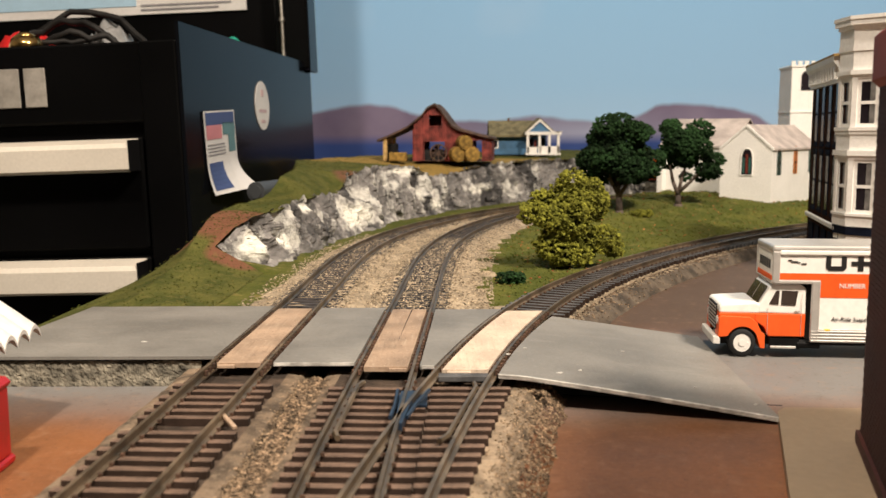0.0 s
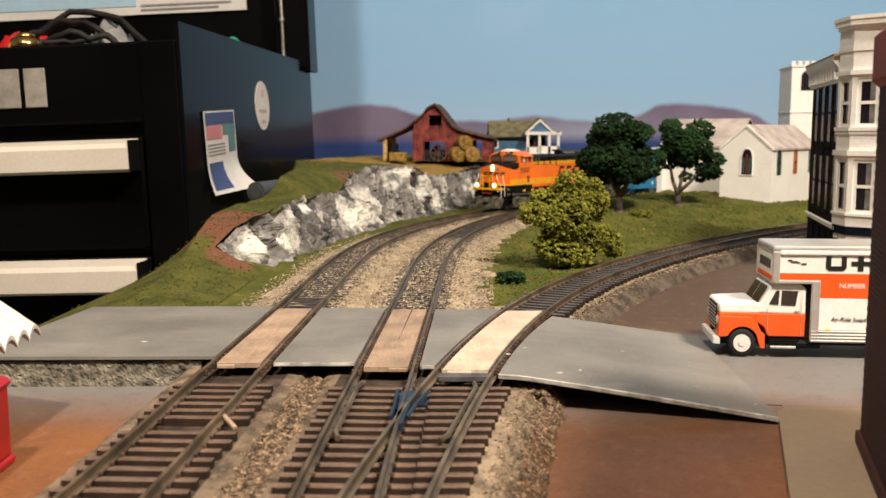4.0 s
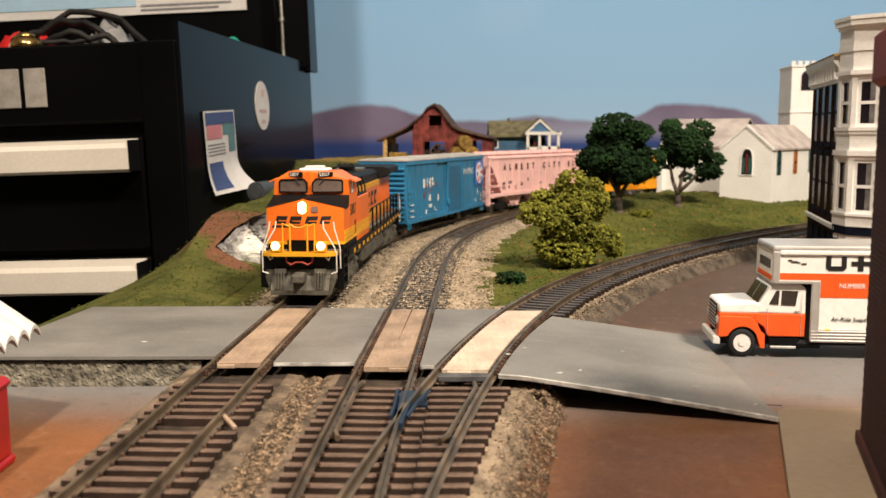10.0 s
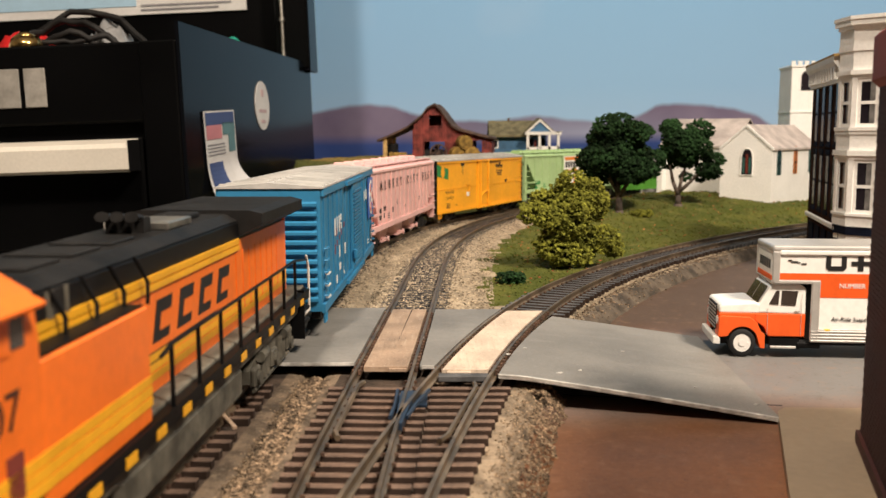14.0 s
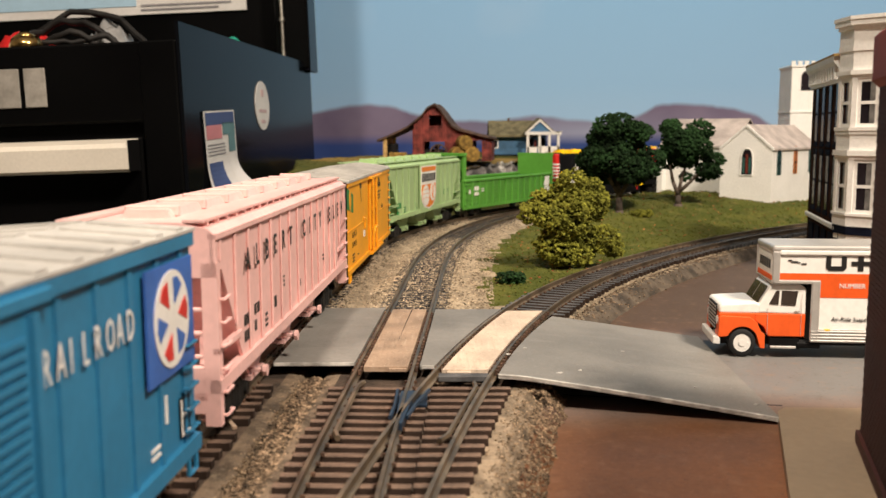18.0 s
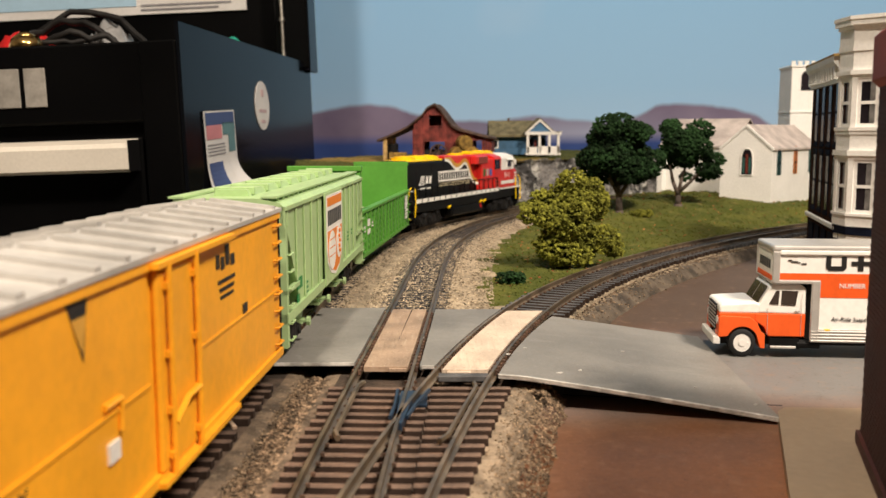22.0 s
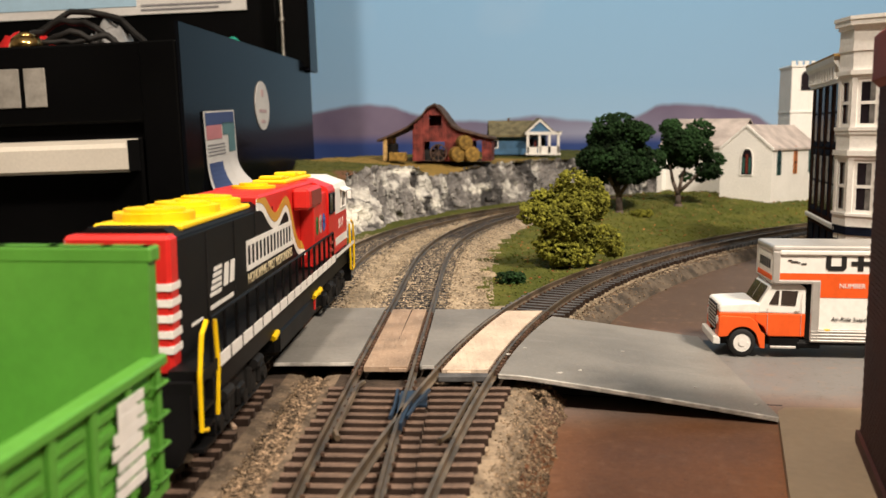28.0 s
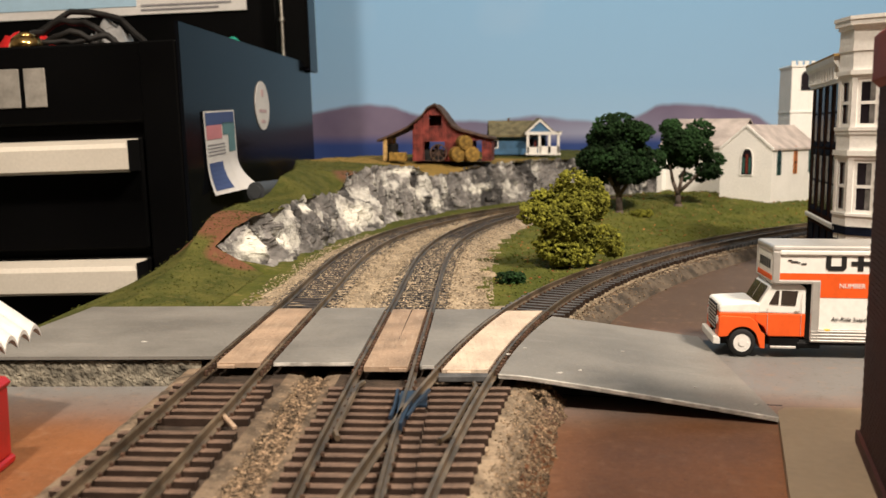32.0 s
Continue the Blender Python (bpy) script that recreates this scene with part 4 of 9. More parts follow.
def rock_material():
    """Plaster rock: grey, washed dark in streaks, with white dry-brushed patches and vertical white runs."""
    m = material("rock", (0.235, 0.222, 0.213), rough=0.85, var=0.3, size=11, bump=1.0, bump_size=1.8, col2=(0.10, 0.095, 0.092))
    nt = m.node_tree
    N, Lk = nt.nodes, nt.links
    b = N["Principled BSDF"]
    col = b.inputs["Base Color"].links[0].from_socket
    tc = N.new("ShaderNodeTexCoord")

    def noise_at(scale, stretch, detail=6, rough=0.62, off=0.0):
        mp = N.new("ShaderNodeMapping")
        mp.inputs["Scale"].default_value = stretch
        mp.inputs["Location"].default_value = (off, off, off)
        Lk.new(tc.outputs["Object"], mp.inputs["Vector"])
        ns = N.new("ShaderNodeTexNoise")
        ns.inputs["Scale"].default_value, ns.inputs["Detail"].default_value, ns.inputs["Roughness"].default_value = scale, detail, rough
        Lk.new(mp.outputs["Vector"], ns.inputs["Vector"])
        return ns.outputs["Fac"]

    def cut(v, lo, hi, top=1.0):
        r = N.new("ShaderNodeMapRange")
        r.inputs["From Min"].default_value, r.inputs["From Max"].default_value, r.inputs["To Max"].default_value = lo, hi, top
        Lk.new(v, r.inputs["Value"])
        return r.outputs["Result"]

    def over(fac, base, c):
        mx = N.new("ShaderNodeMixRGB")
        Lk.new(fac, mx.inputs["Fac"])
        Lk.new(base, mx.inputs["Color1"])
        mx.inputs["Color2"].default_value = (*c, 1)
        return mx.outputs["Color"]

    streak = noise_at(34.0, (1, 1, 0.35), 7, 0.66)
    col = over(cut(noise_at(30.0, (1, 1, 0.45), 6, 0.6, 3.0), 0.49, 0.60, 0.92), col, (0.028, 0.027, 0.028))
    col = over(cut(streak, 0.52, 0.60, 0.9), col, (0.60, 0.585, 0.54))
    col = over(cut(noise_at(150.0, (1, 1, 0.7), 5, 0.7, 1.0), 0.58, 0.68, 0.6), col, (0.62, 0.60, 0.55))
    # broad whitened places
    ragged = noise_at(75.0, (1, 1, 0.8), 6, 0.7, 5.0)
    for x, y, z, rx, rz in ((-.061, .682, .008, .030, .0125), (-.104, .494, .008, .018, .012), (-.092, .546, .006, .013, .011), (-.002, .841, .004, .016, .007), (-.022, .815, .016, .011, .013), (-.032, .812, .036, .030, .0035),
                            (.038, .922, .014, .020, .007), (.079, .981, .010, .018, .011), (-.088, .596, .021, .012, .004)):
        vm = N.new("ShaderNodeVectorMath")
        vm.operation = "SUBTRACT"
        vm.inputs[1].default_value = (x, y, z)
        Lk.new(tc.outputs["Object"], vm.inputs[0])
        vs = N.new("ShaderNodeVectorMath")
        vs.operation = "MULTIPLY"
        vs.inputs[1].default_value = (1 / rx, 1 / (rx * 1.6), 1 / rz)
        Lk.new(vm.outputs[0], vs.inputs[0])
        ln = N.new("ShaderNodeVectorMath")
        ln.operation = "LENGTH"
        Lk.new(vs.outputs[0], ln.inputs[0])
        ad = N.new("ShaderNodeMath")
        ad.operation = "MULTIPLY_ADD"
        Lk.new(ragged, ad.inputs[0])
        ad.inputs[1].default_value = 2.6
        Lk.new(ln.outputs["Value"], ad.inputs[2])
        r = N.new("ShaderNodeMapRange")
        r.inputs["From Min"].default_value, r.inputs["From Max"].default_value = 1.6, 2.2
        r.inputs["To Min"].default_value, r.inputs["To Max"].default_value = 0.95, 0
        Lk.new(ad.outputs[0], r.inputs["Value"])
        col = over(r.outputs["Result"], col, (0.80, 0.78, 0.70))
    Lk.new(col, b.inputs["Base Color"])
    return m


def hill_material():
    """Turf with dry straw colour on the plateau by the barn and bare red earth at the near end."""
    m = material("hill_turf", (0.105, 0.105, 0.028), rough=1.0, var=0.3, size=16, bump=1.0, bump_size=1.4, col2=(0.055, 0.065, 0.016), spec=0.1)
    nt = m.node_tree
    N, Lk = nt.nodes, nt.links
    b = N["Principled BSDF"]
    src = b.inputs["Base Color"].links[0].from_socket
    tc = N.new("ShaderNodeTexCoord")
    sep = N.new("ShaderNodeSeparateXYZ")
    ns = N.new("ShaderNodeTexNoise")
    ns.inputs["Scale"].default_value, ns.inputs["Detail"].default_value = 30.0, 4
    Lk.new(tc.outputs["Object"], ns.inputs["Vector"])
    Lk.new(tc.outputs["Object"], sep.inputs[0])

    def spot(x0, y0, rx, ry, col, prev):
        vm = N.new("ShaderNodeVectorMath")
        vm.operation = "SUBTRACT"
        vm.inputs[1].default_value = (x0, y0, 0)
        Lk.new(tc.outputs["Object"], vm.inputs[0])
        vs = N.new("ShaderNodeVectorMath")
        vs.operation = "MULTIPLY"
        vs.inputs[1].default_value = (1 / rx, 1 / ry, 0)
        Lk.new(vm.outputs[0], vs.inputs[0])
        ln = N.new("ShaderNodeVectorMath")
        ln.operation = "LENGTH"
        Lk.new(vs.outputs[0], ln.inputs[0])
        ad = N.new("ShaderNodeMath")
        ad.operation = "MULTIPLY_ADD"
        Lk.new(ns.outputs["Fac"], ad.inputs[0])
        ad.inputs[1].default_value = 1.2
        Lk.new(ln.outputs["Value"], ad.inputs[2])
        r = N.new("ShaderNodeMapRange")
        r.inputs["From Min"].default_value, r.inputs["From Max"].default_value = 1.35, 1.75
        r.inputs["To Min"].default_value, r.inputs["To Max"].default_value = 1, 0
        Lk.new(ad.outputs[0], r.inputs["Value"])
        mx = N.new("ShaderNodeMixRGB")
        mx.inputs["Color2"].default_value = (*col, 1)
        Lk.new(r.outputs["Result"], mx.inputs["Fac"])
        Lk.new(prev, mx.inputs["Color1"])
        return mx.outputs["Color"]

    c = spot(0.03, 0.96, 0.20, 0.13, (0.30, 0.20, 0.06), src)
    c = spot(-0.124, 0.512, 0.026, 0.022, (0.17, 0.075, 0.045), c)
    c = spot(-0.112, 0.480, 0.012, 0.016, (0.17, 0.075, 0.045), c)
    c = spot(-0.075, 0.735, 0.012, 0.020, (0.15, 0.075, 0.045), c)
    Lk.new(c, b.inputs["Base Color"])
    wear(m, (0.17, 0.14, 0.05), (0.035, 0.04, 0.012), 0.8, (1, 1, 1), 240.0, 0.2)
    return m


def build_stones(terrain):
    """Loose gravel, denser along the tracks."""
    rng = np.random.RandomState(12)

    def along(line, n, s0, s1, u0, u1, z):
        out = []
        for _ in range(n):
            s, u = rng.uniform(s0, s1), rng.uniform(u0, u1)
            x, y, th = line.at(s, u)
            if 254 < y < 362:
                continue
            out.append((x, y, z(u, s) if callable(z) else z + rng.uniform(-.3, .3)))
        return out
    bed = lambda u, s: -2.5 - .24 * max(0, abs(u) - 14) + rng.uniform(-.35, .15)
    far = along(LINE_A, 5200, 262, 900, 9.5, 26, bed) + along(LINE_B, 5600, 262, 900, -26, -9.5, bed) + along(LINE_A, 2600, 262, 800, -22, -9.5, bed) + along(LINE_B, 5200, 262, 860, 9.5, 34, lambda u, s: max(-5.0, bed(u, s)))
    far += along(LINE_B, 3400, 262, 520, -7, 7, -2.85) + along(LINE_A, 1900, 290, 520, -7, 7, -2.9) + along(LINE_A, 500, 520, 800, -7, 7, -2.9) + along(LINE_A, 900, 262, 560, -32, -20, -4.9)
    scatter("ballast_stones", "stone_tan", far, .3, .72, "loose beige ballast stones beside the far tracks", seed=31)
    far = along(LINE_A, 2600, 300, 900, -7, 7, -3.0) + along(LINE_B, 2000, 380, 900, -7, 7, -3.0) + along(LINE_B, 500, 262, 860, 9, 26, bed) + along(LINE_C, 2600, 262, 700, 17, 25, lambda u, s: -4.6 if u < 18 else -4.6 - (u - 18) * .8)
    scatter("dark_gravel", "stone_brown", far, .35, .8, "dark loose gravel along the tracks", seed=32)
    # the mound between the two front tracks and the edge right of the turnout
    mound, mix = [], []
    for _ in range(15000):
        y = rng.uniform(60, 268)
        a, b = LINE_A.x_at_y(y, 15.5), LINE_B.x_at_y(y, -15.5)
        v = rng.uniform(0, 1)
        if v < .40 + .06 * lumps(0, y, 0, 9) and rng.uniform() < .6:
            continue
        x = a + (b - a) * v
        p = .25 if v < .42 else .88
        (mound if rng.uniform() < p else mix).append((x, y, -5.0 + 1.1 * math.exp(-((v - .6) / .22) ** 2) + rng.uniform(-.4, .2)))
    for _ in range(11000):
        y = rng.uniform(60, 262)
        c = LINE_C.x_at_y(y, 15.0)
        v = rng.uniform(0, 1)
        if v < .55 and rng.uniform() < .7:
            continue
        edge = 15 + 2.5 * lumps(0, y, 0, 10)
        (mound if rng.uniform() < (.15 if v < .55 else .6) else mix).append((c + edge * v, y, -4.7 - 5.2 * max(0, v - .62) / .38 + rng.uniform(-.3, .3)))
    for _ in range(1500):
        y = rng.uniform(100, 262)
        a = LINE_A.x_at_y(y, -15)
        v = rng.uniform(0, 1)
        mix.append((a - 5 * v, y, -4.9 - 3.5 * v * v))
    scatter("mound_gravel", "stone_brown", mound, .2, .48, "brown gravel between the front tracks", seed=33)
    scatter("mound_gravel", "stone_mid", mix, .18, .42, "tan gravel between the front tracks", seed=34)


def build_turf(terrain, hill):
    """Flock and tufts on the grass."""
    x, y, z, grass, ua, ub, uc = terrain
    rng = np.random.RandomState(6)
    idx = np.nonzero(grass & (y < 900))[0]
    pick = rng.choice(idx, 9000)
    P = np.stack([x[pick] + rng.uniform(-3, 3, 9000), y[pick] + rng.uniform(-3, 3, 9000), z[pick] + .3], -1)
    scatter("turf_flock", "grass", P[:6000], .4, 1.0, "olive turf flock on the slope", flat=.9, seed=41)
    scatter("turf_flock", "flock_dark", P[6000:8200], .3, .6, "dark green turf flock on the slope", flat=.9, seed=42)
    scatter("turf_flock", "flock_rust", P[8200:8900], .35, 1.2, "rust-coloured dead leaves on the slope", flat=.5, seed=43)
    edge = np.nonzero((uc > 16) & (uc < 31) & (y < 900))[0]
    pick = rng.choice(edge, 3600)
    P = np.stack([x[pick] + rng.uniform(-3, 3, 3600), y[pick] + rng.uniform(-3, 3, 3600), z[pick] + .1], -1)
    scatter("shoulder_gravel", "stone_brown", P[:2600], .25, .65, "brown crumbs on the roadbed shoulder", flat=.7, seed=47)
    scatter("shoulder_gravel", "stone_brown", P[2600:], .2, .5, "grey-tan crumbs on the roadbed shoulder", flat=.7, seed=48)
    HX, HY, HZ = hill
    m = HX.size
    pick = rng.choice(m, 7000)
    P = np.stack([HX.ravel()[pick] + rng.uniform(-2, 2, 7000), HY.ravel()[pick] + rng.uniform(-2, 2, 7000), HZ.ravel()[pick] + .2], -1)
    scatter("turf_flock", "grass", P[:5000], .25, .6, "olive turf flock on the hill", flat=.8, seed=44)
    scatter("turf_flock", "flock_dark", P[5000:], .2, .4, "dark green turf flock on the hill", flat=.8, seed=45)


# ---------------------------------------------------------------- workshop things
def build_tool_chest():
    base = pose(-0.1705, 0.62, -1.10, 0, 0, -5) @ pose(0, 0, 1.10, 0, -1.8, 0) @ pose(0, 0, -1.10)
    t = thing("tool_chest", "glossy black steel tool chest with white pulls and open lid", "tool chest", base)
    z0 = 1100.0   # layout rail height in the chest's own space
    D = 378
    boxp("body", "tool_black", t, -660, -3, 6, D, 0, z0 + 118, bev=2)
    one("side_panel", "tool_side", t, lambda bm: prism(bm, [(0, 0), (D, 0), (D, z0 + 143), (0, z0 + 143), (0, z0 + 131)], "x", -2.5, 0), "glossy black side panel reflecting the backdrop")
    boxp("front_rail", "tool_black", t, -657, -3, -2, 8, z0 + 78, z0 + 131, bev=1.5)
    boxp("corner_post", "tool_black", t, -28, -2.6, -2.5, 10, 0, z0 + 131, bev=1)
    boxp("back_panel", "tool_black", t, -660, -3, D - 3, D, z0 + 118, z0 + 143)
    tops = [70 - 81.5 * i for i in range(11)]
    for top in tops:
        dr = boxp("drawer", "tool_black", t, -652, -30, -1.5, 6, z0 + top - 78, z0 + top - 2, bev=1.5)
        one("drawer_pull", "pull_white", dr, lambda bm: prism(bm, [(-1.5, z0 + top - 3), (-17, z0 + top - 6), (-20, z0 + top - 9), (-20, z0 + top - 23), (-17, z0 + top - 25), (-15, z0 + top - 23), (-15, z0 + top - 10), (-1.5, z0 + top - 8)], "x", -650, -32.5), "white enamelled drawer pull")
        boxp("pull_cap", "black", dr, -32.5, -31.8, -19.5, -2, z0 + top - 24.5, z0 + top - 4)
    # badge shapes on the front rail
    for d in ((-129, -112, 90, 116), (-108.5, -93.5, 90, 116)):
        boxp("badge", "badge", t, d[0], d[1], -3.6, -2, z0 + d[2], z0 + d[3], bev=.4, label="pale raised badge block")
    # the raised lid behind
    lid = one("lid", "tool_black", t, lambda bm: (box(bm, -655, 5, D + 4, D + 8, z0 + 134, z0 + 560), box(bm, -29, 5, D - 26, D + 4, z0 + 136, z0 + 560, bev=2)), "open black lid standing upright")
    boxp("lid_edge", "tool_side", lid, 5.2, 6.5, D - 24, D + 8, z0 + 134, z0 + 560, label="glossy lid edge")
    one("lid_stay", "steel", lid, lambda bm: (rod(bm, (-20, D - 30, z0 + 120), (-20, D - 30, z0 + 330), 1.8, 8), rod(bm, (-20, D - 30, z0 + 185), (-20, D - 30, z0 + 189), 3, 8)), "thin steel lid stay")
    lab = boxp("lid_label", "paper", lid, -430, -66, D + 1, D + 3.8, z0 + 203, z0 + 330, label="grey and pale blue printed sheet inside the lid")
    boxp("label_panel", M_SKY, lab, -430, -187, D + .2, D + 1.2, z0 + 212, z0 + 330)
    for i, (w, z) in enumerate(((100, 211), (86, 206.5))):
        boxp("print_bar", "print_grey", lab, -182, -182 + w, D + .3, D + 1.2, z0 + z, z0 + z + 2.2)
    # sticker and leaflet on the side
    M_PALE = material("print_pale", (0.50, 0.36, 0.36), rough=0.6, var=0.1)
    st = one("round_sticker", "paper", t, lambda bm: bmesh.ops.create_cone(bm, cap_ends=True, segments=32, radius1=21, radius2=21, depth=.5, matrix=pose(.5, 186, z0 + 93, 0, 90, 0)), "round white sticker with red print")
    one("sticker_band", M_PALE, st, lambda bm: [box(bm, .7, 1.1, 186 + a, 186 + b, z0 + c, z0 + d) for a, b, c, d in ((-4, 4, 101, 107), (-11, 11, 87, 90), (-6, 6, 78, 81))])
    lf = B()
    rows = []
    for j in range(15):
        v = j / 14
        row = []
        for i in range(11):
            u = i / 10
            curl = 16 * max(0, (v - .6) / .4) ** 2 * (0.25 + .75 * u)
            row.append((1.2 + curl, 33 + 70 * u + 4 * v, z0 + 84.5 - 60 * v + 3 * u))
        rows.append(row)
    sheet(lf, rows)
    leaf = part("leaflet", lf, "paper", t, "curling printed paper leaflet with blue panels", smooth=True)

    def on(u0, u1, v0, v1, mat):
        bm = B()
        rr = []
        for j in range(7):
            v = v0 + (v1 - v0) * j / 6
            rr.append([(1.6 + 16 * max(0, (v - .6) / .4) ** 2 * (0.25 + .75 * u), 33 + 70 * u + 4 * v, z0 + 84.5 - 60 * v + 3 * u) for u in (u0, (u0 + u1) / 2, u1)])
        sheet(bm, rr)
        part("print_panel", bm, mat, leaf)
    on(.04, .96, .02, .17, "print_blue")
    on(.04, .52, .17, .34, "print_pink")
    on(.56, .96, .15, .30, "print_teal")
    on(.72, .95, .30, .52, "print_teal")
    on(.05, .47, .62, .95, "print_blue")
    for v in (.40, .44, .48, .52):
        on(.05, .60, v, v + .015, "print_grey")
    # on top of the chest, in the tray
    return base


def rag_mesh(bm, cx, cy, cz, sx, sy, sz, seed):
    rows = []
    for j in range(15):
        row = []
        for i in range(19):
            u, v = i / 18 - .5, j / 14 - .5
            r = math.sqrt((u * 2) ** 2 + (v * 2) ** 2)
            h = max(0, 1 - r ** 2) + .55 * noise.noise(Vector((u * 5 + seed, v * 5, seed))) + .3 * abs(noise.noise(Vector((u * 12, v * 12 + seed, 4))))
            row.append((cx + sx * u, cy + sy * v, cz + sz * max(0, h)))
        rows.append(row)
    sheet(bm, rows)


def build_chest_clutter(base):
    z0 = 1100.0
    rag = B()
    rag_mesh(rag, -44, 235, z0 + 119, 74, 290, 33, 3.0)
    r = part("shop_rag", rag, "cloth_teal", None, smooth=True, m=base)
    tagged(r, "crumpled teal-green cloth in the chest's top tray", "cloth")
    for k in (0, 1, 3, 5):
        film = B()
        pts = []
        for i in range(20):
            a = i / 19 * math.pi * (1.0 + .12 * k)
            pts.append((-92 - 4 * k + 9 * (k % 3) + (30 + 4 * k) * math.cos(a), 30 + 7 * k + 6 * math.sin(2 * a + k), z0 + 121 + (16 + 5 * k) * max(0.0, math.sin(a)) ** (.7 + .25 * (k % 3)) + 6 * noise.noise(Vector((k, i * .5, 2)))))
        wire(film, pts, 2.3 if k % 2 else 1.8, 8)
        c = part("cable", film, "black_matt", None, smooth=True, m=base)
        tagged(c, "loop of black cable in the chest's top tray", "cable", "cables in the top tray")
    bag = B()
    rag_mesh(bag, -80, 70, z0 + 118, 44, 50, 32, 8.0)
    c = part("plastic_bag", bag, "clear_film", None, smooth=True, m=base)
    tagged(c, "crumpled translucent plastic bag in the top tray", "bag")
    br = one("brass_fitting", "brass", None, lambda bm: (rod(bm, (-115, 16, z0 + 117), (-115, 16, z0 + 130), 12, 28, 12), rod(bm, (-115, 16, z0 + 130), (-115, 16, z0 + 138), 12, 28, 9.5), rod(bm, (-115, 16, z0 + 138), (-115, 16, z0 + 142.5), 9.5, 28, 3.5)), smooth=True, m=base)
    tagged(br, "shiny brass fitting in the top tray", "fitting")
    rb = B()
    rag_mesh(rb, -150, 78, z0 + 118, 70, 70, 27, 5.0)
    c = part("red_pouch", rb, "red_box", None, smooth=True, m=base)
    tagged(c, "crumpled red cloth pouch in the top tray", "pouch")
    rb = B()
    rag_mesh(rb, -166, 40, z0 + 118, 50, 40, 26, 9.0)
    c = part("white_rag", rb, "paper", None, smooth=True, m=base)
    tagged(c, "crumpled white cloth in the top tray", "cloth")


def build_left_front():
    # the red toy box at the very left and the white corrugated roof
    t = thing("red_crate", "small glossy red metal box standing on the layout", "box", pose(-0.1145, 0.203, TABLE_Z * MM, 0, 0, 2))
    boxp("body", "red_box", t, -11, 11, -14, 10, 1.5, 20.5, bev=1.2)
    boxp("lid", "red_box", t, -11.6, 11.6, -14.6, 10.6, 18.5, 21.4, bev=1.2)
    boxp("side_strip", "steel", t, 11.05, 11.4, -12.5, -11.2, 3, 18, label="grey metal edge strip")
    boxp("foot", "red_box", t, -11.5, 11.5, -14.4, 10.4, 0, 2.2, bev=.6)
    t = thing("corrugated_roof", "white corrugated plastic lean-to roof on posts", "roof", pose(-0.1265, 0.245, 0.006, 0, 0, 0))
    bm = B()
    top, bot = [], []
    rows = []
    for i in range(81):
        y = -66 + 70 * i / 80
        z = 3.0 * abs(math.sin(i * 2 * math.pi / 16)) ** .7 - 1.6
        rows.append([(-60, y, 63 + z), (15, y, 9.6 + z)])
    sheet(bm, rows)
    r = bmesh.ops.extrude_face_region(bm, geom=bm.faces[:])
    bmesh.ops.translate(bm, vec=(0, 0, -1.1), verts=[g for g in r["geom"] if isinstance(g, bmesh.types.BMVert)])
    bmesh.ops.recalc_face_normals(bm, faces=bm.faces[:])
    part("roof_sheet", bm, "plastic_white", t)
    for x, y, z in ((-56, -60, 46), (-56, 0, 46), (-30, -60, 32), (-30, 0, 32)):
        boxp("post", "plastic_white", t, x - 1.5, x + 1.5, y - 1.5, y + 1.5, -16, z)
    t = one("foam_roll", "grey_tube", None, lambda bm: (rod(bm, (-127, 622, 29.5), (-100, 700, 30), 6.8, 24), rod(bm, (-127.3, 621.2, 29.5), (-127, 622, 29.5), 4.6, 20)))
    tagged(t, "grey rolled foam sheet tucked behind the hill", "foam roll")


